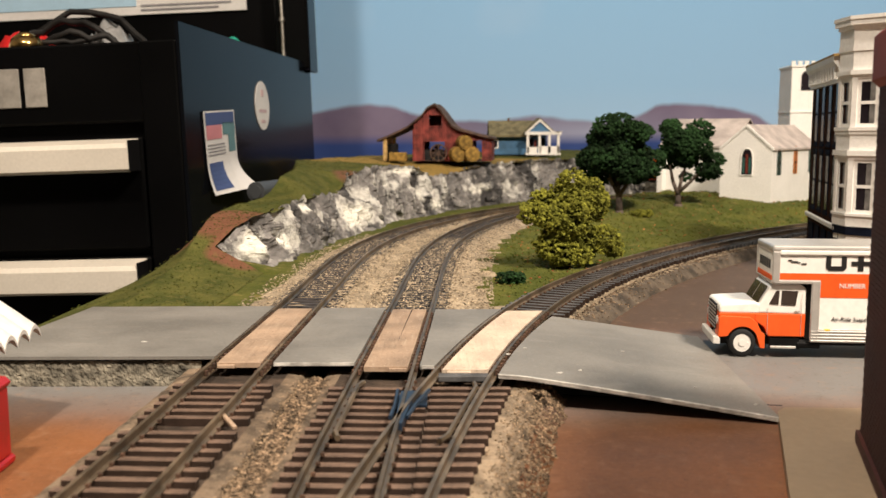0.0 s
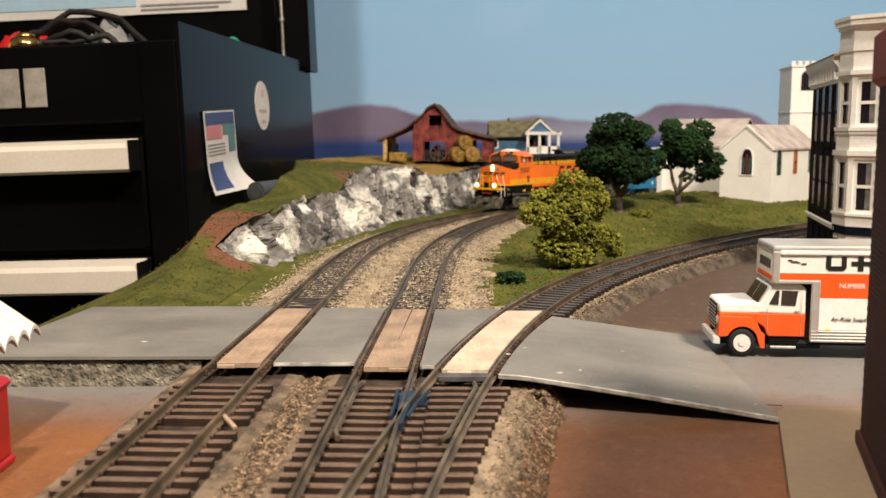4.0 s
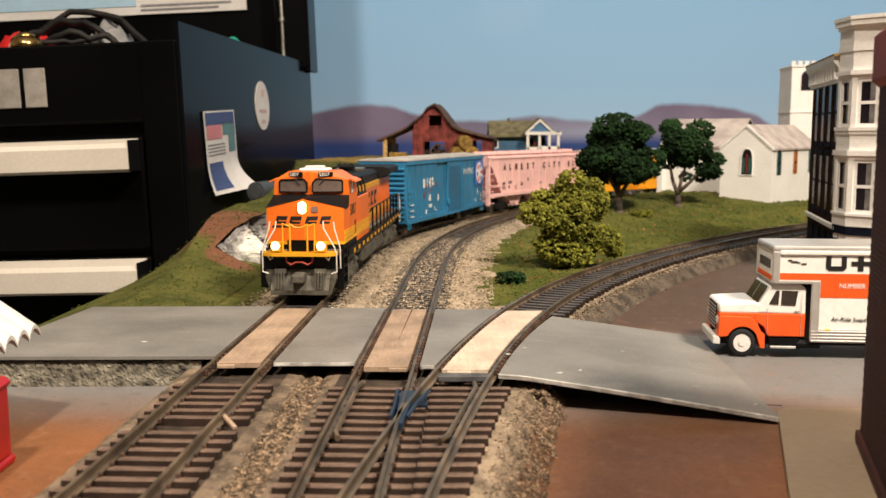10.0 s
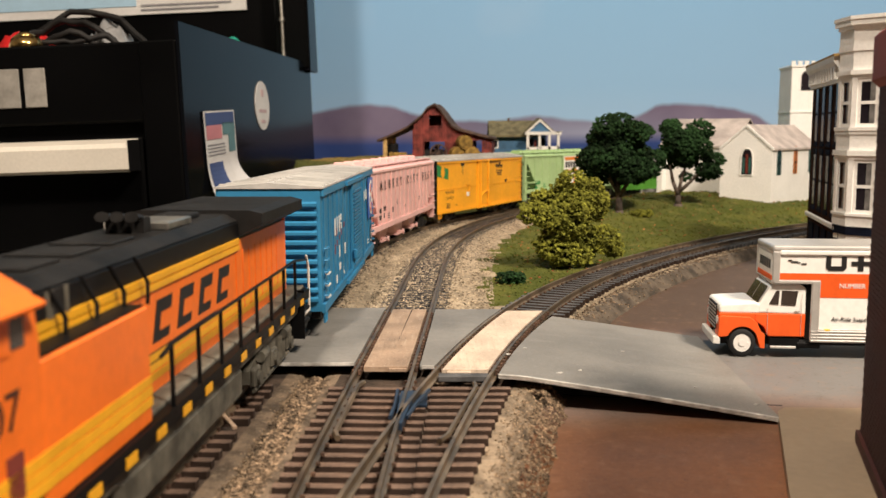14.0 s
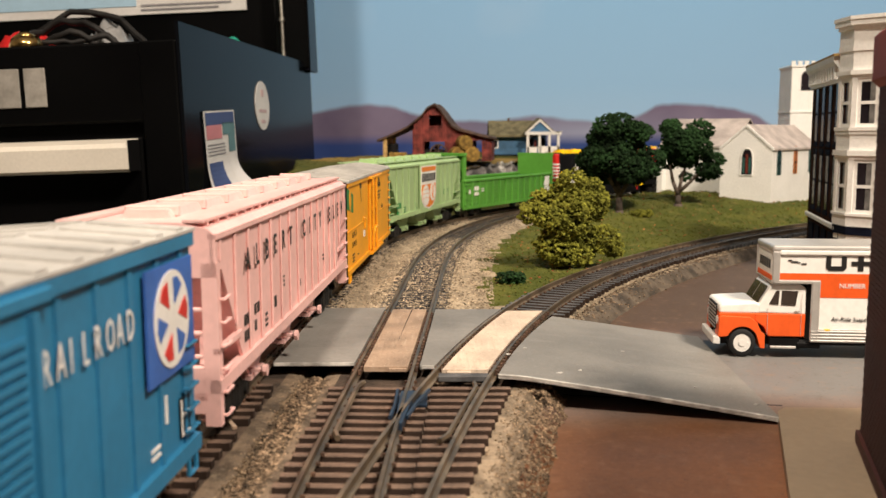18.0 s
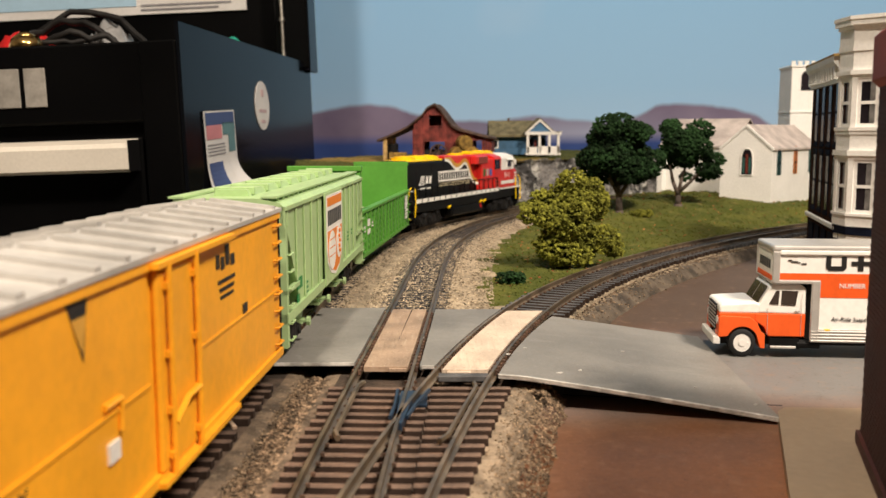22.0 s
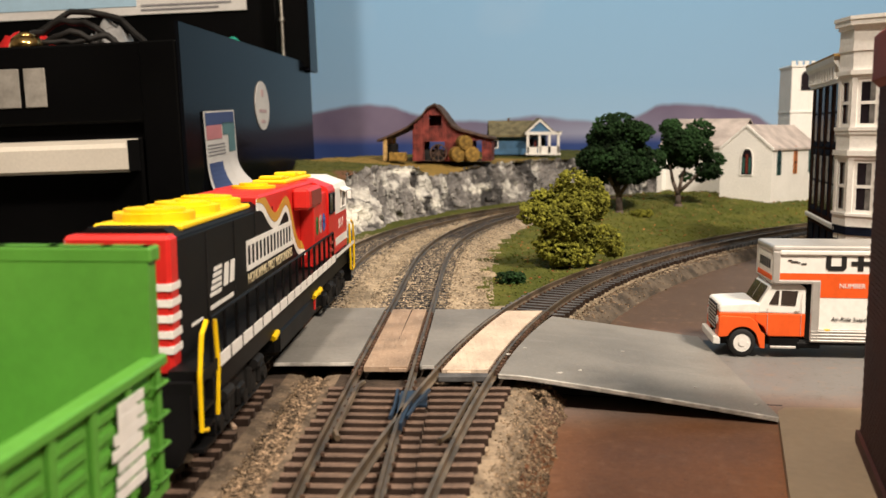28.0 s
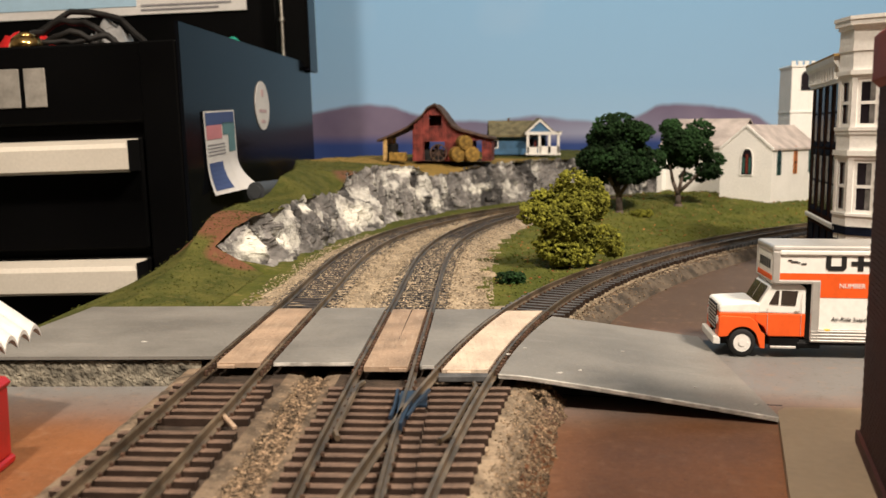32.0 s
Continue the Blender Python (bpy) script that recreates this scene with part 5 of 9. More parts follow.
# ---------------------------------------------------------------- buildings
def build_barn():
    t = thing("barn", "weathered red wooden barn with sweeping brown roof", "barn", pose(-0.008, 0.95, 0.0405, 0, 0, -6))
    prof = [(-60, 22), (-45, 28), (-28, 36), (-13, 48), (-8, 55), (0, 59), (6, 53), (17, 38), (22, 34), (40, 29), (61, 24)]
    inner = lambda z: z - 2.6
    # front and back walls with their openings, built of boards
    def wall(name, y):
        w = boxp(name, "barn_red", t, -22, 58, y + .6, y + 1.0, 21.5, 22.5)
        x = -22.0
        while x < 58:
            x2 = min(58, x + 3.2)
            zt = np.interp((x + x2) / 2, [p[0] for p in prof], [inner(p[1]) for p in prof])
            holes = [(-11, 11, 0, 20), (40, 48, 0, 21)] + ([(-5, 7, 36, 47)] if y == 0 else [])
            segs = [(0.0, zt)]
            for a, b, lo, hi in holes:
                if a < (x + x2) / 2 < b:
                    segs = [q for s0, s1 in segs for q in ((s0, min(s1, lo)), (max(s0, hi), s1)) if q[1] > q[0] + .5]
            for s0, s1 in segs:
                boxp("board", "barn_red", w, x + .08, x2 - .08, y - .2 * random.random(), y + 1.6, s0, s1)
            x = x2
    wall("front_wall", 0)
    wall("back_wall", 58)
    boxp("side_wall", "barn_red", t, 57, 58.5, 1.6, 58, 0, 21)
    boxp("side_wall", "barn_red", t, -23.5, -22, 1.6, 58, 0, 33)
    for (x0, z0), (x1, z1) in zip(prof, prof[1:]):
        one("roof_panel", "barn_roof", t, lambda bm: prism(bm, [(x0, z0), (x1, z1), (x1, z1 - 2), (x0, z0 - 2)], "y", -4, 64))
    for y in (-1, 28, 58):
        one("post", "timber", t, lambda bm: box(bm, -54, -50, y, y + 4, 0, 24))
    for a, b, lo, hi in ((-11.8, -11, 0, 21), (11, 11.8, 0, 21), (-12, 12, 20, 21), (-5.8, 7.8, 35, 36), (-5.8, 7.8, 47, 48)):
        boxp("door_trim", "barn_red", t, a, b, -.8, 0, lo, hi)
    boxp("inner_floor", "barn_roof", t, -22, 57, 1.6, 58, 0, .6)
    # straw bales in front, a wheel and boxes
    for x, z, r in ((24, 7.4, 7.6), (38, 7.4, 7.6), (31, 19, 7.2)):
        b = one("straw_bale", "straw", None, lambda bm: (rod(bm, (0, -7, 0), (0, 7, 0), r, 20), rod(bm, (0, -7.4, 0), (0, -7, 0), r * .8, 20)), m=pose(-0.008, 0.95, 0.0405, 0, 0, -6) @ pose(x * MM, -0.011, z * MM, 0, 0, 20))
        tagged(b, "round golden straw bale stacked by the barn", "straw bale", "straw bales")
    b = boxp("straw_block", "straw", None, -9, 9, -5, 5, 0, 9, bev=.8, m=pose(-0.008, 0.95, 0.0405, 0, 0, -6) @ pose(-0.038, -0.004, 0))
    tagged(b, "square straw block under the lean-to roof", "straw bale", "straw bales")
    w = thing("cart_wheel", "dark rusty cart wheel leaning in the barn door", "wheel", pose(-0.008, 0.95, 0.0405, 0, 0, -6) @ pose(0.004, -0.004, 0.0085, 80, 0, 0))
    one("rim", "barn_roof", w, lambda bm: wire(bm, [(8.5 * math.cos(a), 8.5 * math.sin(a), 0) for a in np.linspace(0, 2 * math.pi, 19)], .8, 6))
    for k in range(4):
        a = k * math.pi / 4
        one("spoke", "barn_roof", w, lambda bm: rod(bm, (-8.2 * math.cos(a), -8.2 * math.sin(a), 0), (8.2 * math.cos(a), 8.2 * math.sin(a), 0), .5, 5))
    w = thing("tractor", "small dark rusty tractor in the barn doorway", "tractor", pose(-0.008, 0.95, 0.0405, 0, 0, -6) @ pose(-0.004, 0.012, 0))
    for x in (-6, 8):
        one("wheel", "tyre", w, lambda bm: rod(bm, (x, -3, 6), (x, 0, 6), 6, 18))
        one("wheel", "tyre", w, lambda bm: rod(bm, (x, 9, 6), (x, 12, 6), 6, 18))
    boxp("hull", "barn_roof", w, -6, 8, 0, 9, 4, 12, bev=1)
    boxp("seat", "barn_roof", w, 2, 7, 2, 7, 12, 17, bev=1)
    d = one("oil_drum", "black_matt", None, lambda bm: rod(bm, (0, 0, 0), (0, 0, 17), 6, 18), m=pose(-0.008, 0.95, 0.0405, 0, 0, -6) @ pose(-0.046, 0.012, 0.0008))
    tagged(d, "dark drum under the barn's lean-to", "drum")


def build_house():
    P = pose(0.0925, 1.10, 0.0430, 0, 0, 0) @ Matrix.Diagonal((0.83, 1, 0.95, 1))
    t = thing("farm_house", "blue wooden farmhouse with white porch and olive roof", "house", P)
    # main block, ridge along x
    boxp("wall", "house_blue", t, -40, 12, 20, 62, 0, 25)
    one("roof", "house_roof", t, lambda bm: prism(bm, [(13, 22.5), (41, 41), (69, 22.5), (69, 25), (41, 43.5), (13, 25)], "x", -44, 30))
    one("gable", "house_blue", t, lambda bm: prism(bm, [(20, 25), (62, 25), (41, 39)], "x", -40, -38))
    boxp("chimney", "barn_roof", t, -15, -12, 39, 42, 40, 47)
    for i in range(7):
        boxp("siding", "house_blue", t, -40.4, 12, 19.4, 20.2, 1 + 3.4 * i, 4.1 + 3.4 * i)
    w = boxp("window", "trim_white", t, -40, -30, 18.6, 19.6, 8, 20, label="white-framed window")
    boxp("pane", "pane_dark", w, -38.5, -31.5, 18.2, 18.8, 9.5, 18.5)
    # porch with a gable to the front
    px0, px1 = 8, 58
    boxp("porch_floor", "trim_white", t, px0, px1, -2, 22, 0, 2.2)
    boxp("porch_back", "house_blue", t, 10, 40, 20.5, 22.5, 2.2, 25)
    for x in (px0 + 1, 26, 40, px1 - 5):
        boxp("porch_post", "trim_white", t, x, x + 3.6, -1, 2.5, 2.2, 26)
    boxp("porch_beam", "trim_white", t, px0 - 1, px1 + 1, -2, 3, 25.2, 29)
    one("gable_wall", "house_blue", t, lambda bm: prism(bm, [(px0 + 4, 29), (44, 29), (28, 42)], "y", -.5, 1))
    for a, b in (((px0 - 1, 28), (28, 44.5)), ((28, 44.5), (49, 28))):
        one("barge_board", "trim_white", t, lambda bm: prism(bm, [a, b, (b[0], b[1] - 2.8), (a[0], a[1] - 2.8)], "y", -2.2, -.5))
    one("porch_roof", "house_roof", t, lambda bm: prism(bm, [(px0 - 2, 27), (28, 45), (50, 27), (50, 28.4), (28, 46.6), (px0 - 2, 28.4)], "y", -1.8, 40))
    boxp("side_roof", "trim_white", t, 44, px1 + 2, -2, 22, 28, 29.5)
    boxp("railing", "trim_white", t, px0 + 2, 24, -1, 0, 2.2, 10)
    boxp("railing", "trim_white", t, 28, px1 - 2, -1, 0, 2.2, 11)
    boxp("door", "pane_dark", t, 30, 38, 19.8, 20.6, 2.2, 21)
    boxp("porch_flag", "cap_red", t, 21, 24.5, 10, 11, 9, 19, label="red cloth on the porch")
    boxp("window", "pane_dark", t, 13, 21, 19.8, 20.6, 8, 20)


def arch_pts(w, h, pointed, n=8):
    """An arched opening's outline from its foot: half width w, height h."""
    pts = [(-w, 0), (w, 0)]
    if pointed:
        for i in range(n + 1):
            a = i / n
            pts.append((w * math.cos(a * math.pi / 2) ** .8, h - 1.7 * w + 1.7 * w * math.sin(a * math.pi / 2)))
        for i in range(1, n + 1):
            a = 1 - i / n
            pts.append((-w * math.cos(a * math.pi / 2) ** .8, h - 1.7 * w + 1.7 * w * math.sin(a * math.pi / 2)))
    else:
        for i in range(2 * n + 1):
            a = math.pi * i / (2 * n)
            pts.append((w * math.cos(a), h - w + w * math.sin(a)))
    return pts


def build_church():
    P = pose(0.2800, 0.782, 0.0140, 0, 0, -41)
    t = thing("church", "white rendered church with grey roofs and pointed stained windows", "church", P)
    # front block: gable end towards -y/-x side, long side to the right; corner at the origin
    W, Ld, He, Hr = 46, 110, 41, 59
    # gable end in the plane y = 0, from x = -W to 0;  long side in the plane x = 0
    one("gable_wall", "plaster", t, lambda bm: prism(bm, [(-W, 0), (0, 0), (0, He), (-W / 2, Hr), (-W, He)], "y", 0, 2.5))
    boxp("side_wall", "plaster", t, -2.5, 0, 2.5, Ld, 0, He)
    boxp("side_wall", "plaster", t, -W, -W + 2.5, 2.5, Ld, 0, He)
    for sgn in (0, 1):
        xe, xr = ((1.6, He - 1.5), (-W / 2, Hr + 1.2)) if sgn == 0 else ((-W - 1.6, He - 1.5), (-W / 2, Hr + 1.2))
        one("roof_slope", "church_roof", t, lambda bm: prism(bm, [xe, xr, (xr[0], xr[1] + 1.6), (xe[0], xe[1] + 1.6)], "y", .8, Ld))
    for a, b in (((1.2, He - 1.6), (-W / 2, Hr + .6)), ((-W / 2, Hr + .6), (-W - 1.2, He - 1.6))):
        one("coping", "plaster", t, lambda bm: prism(bm, [a, b, (b[0], b[1] + 2.2), (a[0], a[1] + 2.2)], "y", -.9, .9))
    win = one("window", "pane_dark", t, lambda bm: prism(bm, [(x - W / 2 + 1, z + 18) for x, z in arch_pts(4.6, 22, True)], "y", -.25, .2), "pointed stained window")
    for i, (x, mt) in enumerate(((-W / 2 - 1.7, "pane_teal"), (-W / 2 + 1, "pane_red"), (-W / 2 + 3.7, "pane_teal"))):
        one("pane", mt, win, lambda bm: prism(bm, [(x + px, 19.5 + pz) for px, pz in arch_pts(1.0, 14 if i != 1 else 17, True)], "y", -.5, -.2))
    one("window_surround", "plaster", t, lambda bm: [wire(bm, [(x - W / 2 + 1, -.3, z + 18) for x, z in arch_pts(5.2, 23, True) + [(-5.2, 0)]], .55, 5)])
    for y, mt in ((16, "pane_teal"), (54, "pane_orange"), (92, "pane_teal")):
        w2 = one("window", mt, t, lambda bm: prism(bm, [(y + a, 18 + b) for a, b in arch_pts(5, 25, True)], "x", -.2, .25), "narrow pointed stained window")
        one("mullion", "pane_dark", w2, lambda bm: (box(bm, .2, .5, y - .4, y + .4, 18, 42), box(bm, .2, .5, y - 4, y + 4, 28, 28.7)))
    boxp("plinth", "plaster", t, -W - .1, .1, -.1, Ld, -8, 1)
    # nave behind, to the left
    Q = P @ pose(-0.046, 0.030, 0)
    nv = thing("church_nave", "white rendered nave wing with a grey pitched roof", "church", Q)
    one("end_wall", "plaster", nv, lambda bm: prism(bm, [(0, -8), (66, -8), (66, 42), (33, 66), (0, 42)], "x", -74, -72))
    boxp("front_wall", "plaster", nv, -72, -1, 0, 2, -8, 42)
    boxp("back_wall", "plaster", nv, -72, -1, 64, 66, -8, 42)
    one("roof_slope", "church_roof", nv, lambda bm: prism(bm, [(-2, 41), (33, 66.5), (33, 68), (-2, 42.5)], "x", -75, -.5))
    one("roof_slope", "church_roof", nv, lambda bm: prism(bm, [(68, 41), (33, 66.5), (33, 68), (68, 42.5)], "x", -75, -.5))
    boxp("buttress", "plaster", nv, -12, -4, -7, 0, -8, 42, bev=.5)
    boxp("buttress", "plaster", nv, -74, -68, -7, 0, -8, 36, bev=.5)
    # tower
    tw = thing("church_tower", "white rendered church tower with a crenellated parapet", "tower", pose(0.3530, 0.91, 0.004, 0, 0, -6))
    H = 130
    boxp("shaft", "plaster", tw, -11, 36, 0, 46, 0, H, bev=.6)
    boxp("string_course", "plaster", tw, -11.8, 36.8, -.8, 46.8, 84, 85.5)
    boxp("cornice", "plaster", tw, -12, 37, -1, 47, H - 2, H, bev=.4)
    for i in range(8):
        boxp("merlon", "plaster", tw, -11.5 + 6.2 * i, -7.8 + 6.2 * i, -.8, 1.6, H, H + 4)
    one("louvre_opening", "pane_dark", tw, lambda bm: prism(bm, [(4.5 + x, 106 + z) for x, z in arch_pts(6.2, 19, False)], "y", -.9, .2), "dark arched belfry opening")


def build_town_block():
    """Three-storey brick shop with a white bay at its corner."""
    P = pose(0.2168, 0.50, TABLE_Z * MM, 0, 0, -13) @ Matrix.Diagonal((1, 1, 0.945, 1))
    t = thing("brick_shop", "dark brick three-storey shop with ornate white bay and cornice", "building", P)
    H, D = 138, 104
    boxp("wall", "brick_dark", t, 0, 110, 0, D, 0, H - 14)
    # rows of tall windows in the side wall (plane x = 0)
    for z0, h in ((34, 36), (76, 38)):
        for i in range(4):
            y = 13 + 22 * i
            w = boxp("window", "navy", t, -.3, .2, y, y + 10.5, z0, z0 + h, label="tall narrow window with dark blue frame")
            boxp("pane", "pane_dark", w, -.4, -.25, y + 1.6, y + 9, z0 + 1.5, z0 + h / 2 - .6)
            boxp("pane", "pane_dark", w, -.4, -.25, y + 1.6, y + 9, z0 + h / 2 + .6, z0 + h - 1.5)
            boxp("sill", "navy", w, -.9, .2, y - 1, y + 11.5, z0 - 2, z0)
            boxp("lintel", "navy", w, -.7, .2, y - 1, y + 11.5, z0 + h, z0 + h + 2.6)
    boxp("belt_course", "cornice", t, -1.8, .3, 4, D, 26, 29, bev=.5)
    for i in range(4):
        boxp("shop_pane", "navy", t, -.8, .2, 12 + 22 * i, 27 + 22 * i, 4, 23)
    # cornice along the side
    one("side_cornice", "cornice", t, lambda bm: prism(bm, [(0, H - 26), (-1.5, H - 26), (-2, H - 18), (-4.5, H - 14), (-5, H - 11), (0, H - 11)], "y", 10, D + 2))
    one("cornice_top", "timber", t, lambda bm: prism(bm, [(6, H - 11), (-5, H - 11), (-5.2, H - 9.8), (6, H - 8)], "y", 8, D + 3))
    for i in range(11):
        boxp("bracket", "cornice", t, -3.6, 0, 14 + 8.4 * i, 17 + 8.4 * i, H - 24, H - 16)
    boxp("roof", "road", t, 2, 108, 6, D - 2, H - 14, H - 12)
    # the white bay: three faces at the front corner
    bay = [(-2, 6), (2, -9), (16, -17), (40, -17), (50, -8), (50, 6)]

    def ring(z0, z1, grow, name, mat="cornice"):
        cx, cy = 24, -2
        pts = [(cx + (x - cx) * (1 + grow / 26), cy + (y - cy) * (1 + grow / 12)) for x, y in bay]
        one(name, mat, t, lambda bm: prism(bm, pts, "z", z0, z1))
    # core panels and mouldings
    for z0, z1, g, nm in ((22, 25, -.6, "bay_base"), (30, 36, .4, "bay_moulding"), (36, 37.5, 1.2, "bay_ledge"), (68, 70, .6, "bay_moulding"), (70, 73, 1.6, "bay_ledge"), (73, 82, .2, "bay_panel"),
                          (82, 84, .9, "bay_moulding"), (84, 86, 1.4, "bay_ledge"), (113, 115, .5, "bay_moulding"), (115, 117.5, 1.8, "bay_ledge"), (117.5, 128, .3, "bay_panel"), (128, 131, .9, "bay_moulding"),
                          (131, 140, .6, "bay_panel"), (140, 142, 1.6, "bay_ledge"), (142, 145, 3.2, "bay_cornice"), (145, 147, 3.8, "bay_cornice")):
        ring(z0, z1, g, nm)
    ring(25, 30, .1, "bay_stripe", "navy")
    boxp("bay_back", "pane_dark", t, 4, 46, 3, 6, 36, 132)
    # window storeys: posts and sashes on each face
    for z0, z1 in ((37.5, 68), (86, 113)):
        for (x0, y0), (x1, y1) in zip(bay, bay[1:]):
            L = math.hypot(x1 - x0, y1 - y0)
            ang = math.degrees(math.atan2(y1 - y0, x1 - x0))
            m = pose(x0 * MM, y0 * MM, 0, 0, 0, ang)
            boxp("bay_post", "cornice", t, 0, 2.6, -.4, 2.2, z0, z1, m=m)
            boxp("bay_post", "cornice", t, L - 2.6, L, -.4, 2.2, z0, z1, m=m)
            if L > 12:
                sash = one("sash_window", "cornice", t, lambda bm: (box(bm, 2.6, 4.4, .2, 1.4, z0, z1), box(bm, L - 4.4, L - 2.6, .2, 1.4, z0, z1), box(bm, 4.4, L - 4.4, .2, 1.4, z0, z0 + 2),
                                                                    box(bm, 4.4, L - 4.4, .2, 1.4, z1 - 2, z1), box(bm, 4.4, L - 4.4, 0, 1.4, (z0 + z1) / 2 - .9, (z0 + z1) / 2 + .9)), m=m)
                boxp("pane", "pane_dark", sash, 4.4, L - 4.4, .7, .9, z0 + 2, z1 - 2)
                # grey strip over the right-hand part of the pane
                boxp("blind", "blind", sash, L - 4.4 - (L - 8.8) * .38, L - 4.4, .5, .7, z0 + 2, z1 - 2, label="grey strip along one side of the pane")
            else:
                boxp("bay_panel", "cornice", t, 2.6, L - 2.6, .2, 1.6, z0, z1, m=m)
    # shop front under the bay
    for x in (2, 18, 34, 48):
        boxp("pillar", "brick_dark", t, x, x + 4, -8, 4, 0, 22)
    boxp("shop_window", "pane_dark", t, 6, 48, 0, 2, 2, 22)


def build_near_block():
    t = thing("red_brick_building", "dark red brick model building at the edge of the pavement", "building", pose(0.1020, 0.2170, -0.0072, 0, 0, 0))
    m = pose(0, 0, 0, 0, 0, 0)
    # long wall towards the viewer, seen almost edge on
    a = math.radians(17.4)
    w = B()
    zs = 0
    rng = random.Random(4)
    base = pose(0, 0, 0, 0, 0, math.degrees(-a))
    box(w, .12, 60, -140, 0, 0, 86, m=base)
    part("wall", w, "brick_red", t)
    br = B()
    row = 0
    z = 0.6
    while z < 85:
        y = -3.0 * (row % 2) / 2
        while y > -120:
            y2 = max(-120, y - 2.9)
            box(br, 0, .3, y2 + .15, y - .15, z, z + 1.0, m=base)
            y -= 3.1
        z += 1.25
        row += 1
    tagged(part("brickwork", br, "brick_red", t), kind="stuff")
    bm = B()
    box(bm, -1.6, 62, -142, 1.6, 86, 99, bev=1.5, m=base)
    part("parapet", bm, "cap_red", t, "lighter red parapet cap")
    bm = B()
    box(bm, -.9, 60, -141, .9, 0, 3, m=base)
    part("plinth", bm, "brick_red", t)


# ---------------------------------------------------------------- trees
def leaf_crown(rng, blobs, count, lo, hi):
    """Places of leaf clumps in the outer shell of several uneven lobes."""
    pts = []
    tot = sum(b[3] ** 2 for b in blobs)
    for x, y, z, r, sq in blobs:
        for k in range(int(count * r * r / tot)):
            d = Vector((rng.gauss(0, 1), rng.gauss(0, 1), rng.gauss(0, 1))).normalized()
            rr = r * (0.62 + .42 * rng.random() ** .6) * (1 + .22 * noise.noise(d * 2.2 + Vector((x, y, z))))
            pts.append((x + d.x * rr, y + d.y * rr, z + d.z * rr * sq))
    return pts


def tree(name, label, at, blobs, leaf, count, lo, hi, limbs, trunk_r, seed, low=False):
    rng = random.Random(seed)
    t = thing(name, label, "tree", pose(*at))
    bm = B()
    for pts, r0, r1 in limbs:
        n = len(pts) - 1
        for i, (p, q) in enumerate(zip(pts, pts[1:])):
            rod(bm, p, q, r0 + (r1 - r0) * i / n, 8, r0 + (r1 - r0) * (i + 1) / n)
    rod(bm, (0, 0, -3), (0, 0, 1.5), trunk_r * 1.5, 10, trunk_r)
    part("trunk", bm, "bark", t, smooth=True)
    pts = leaf_crown(rng, blobs, count, lo, hi)
    sc = scatter("crown", leaf, pts, lo, hi, "", t, flat=.85, seed=seed)
    return t


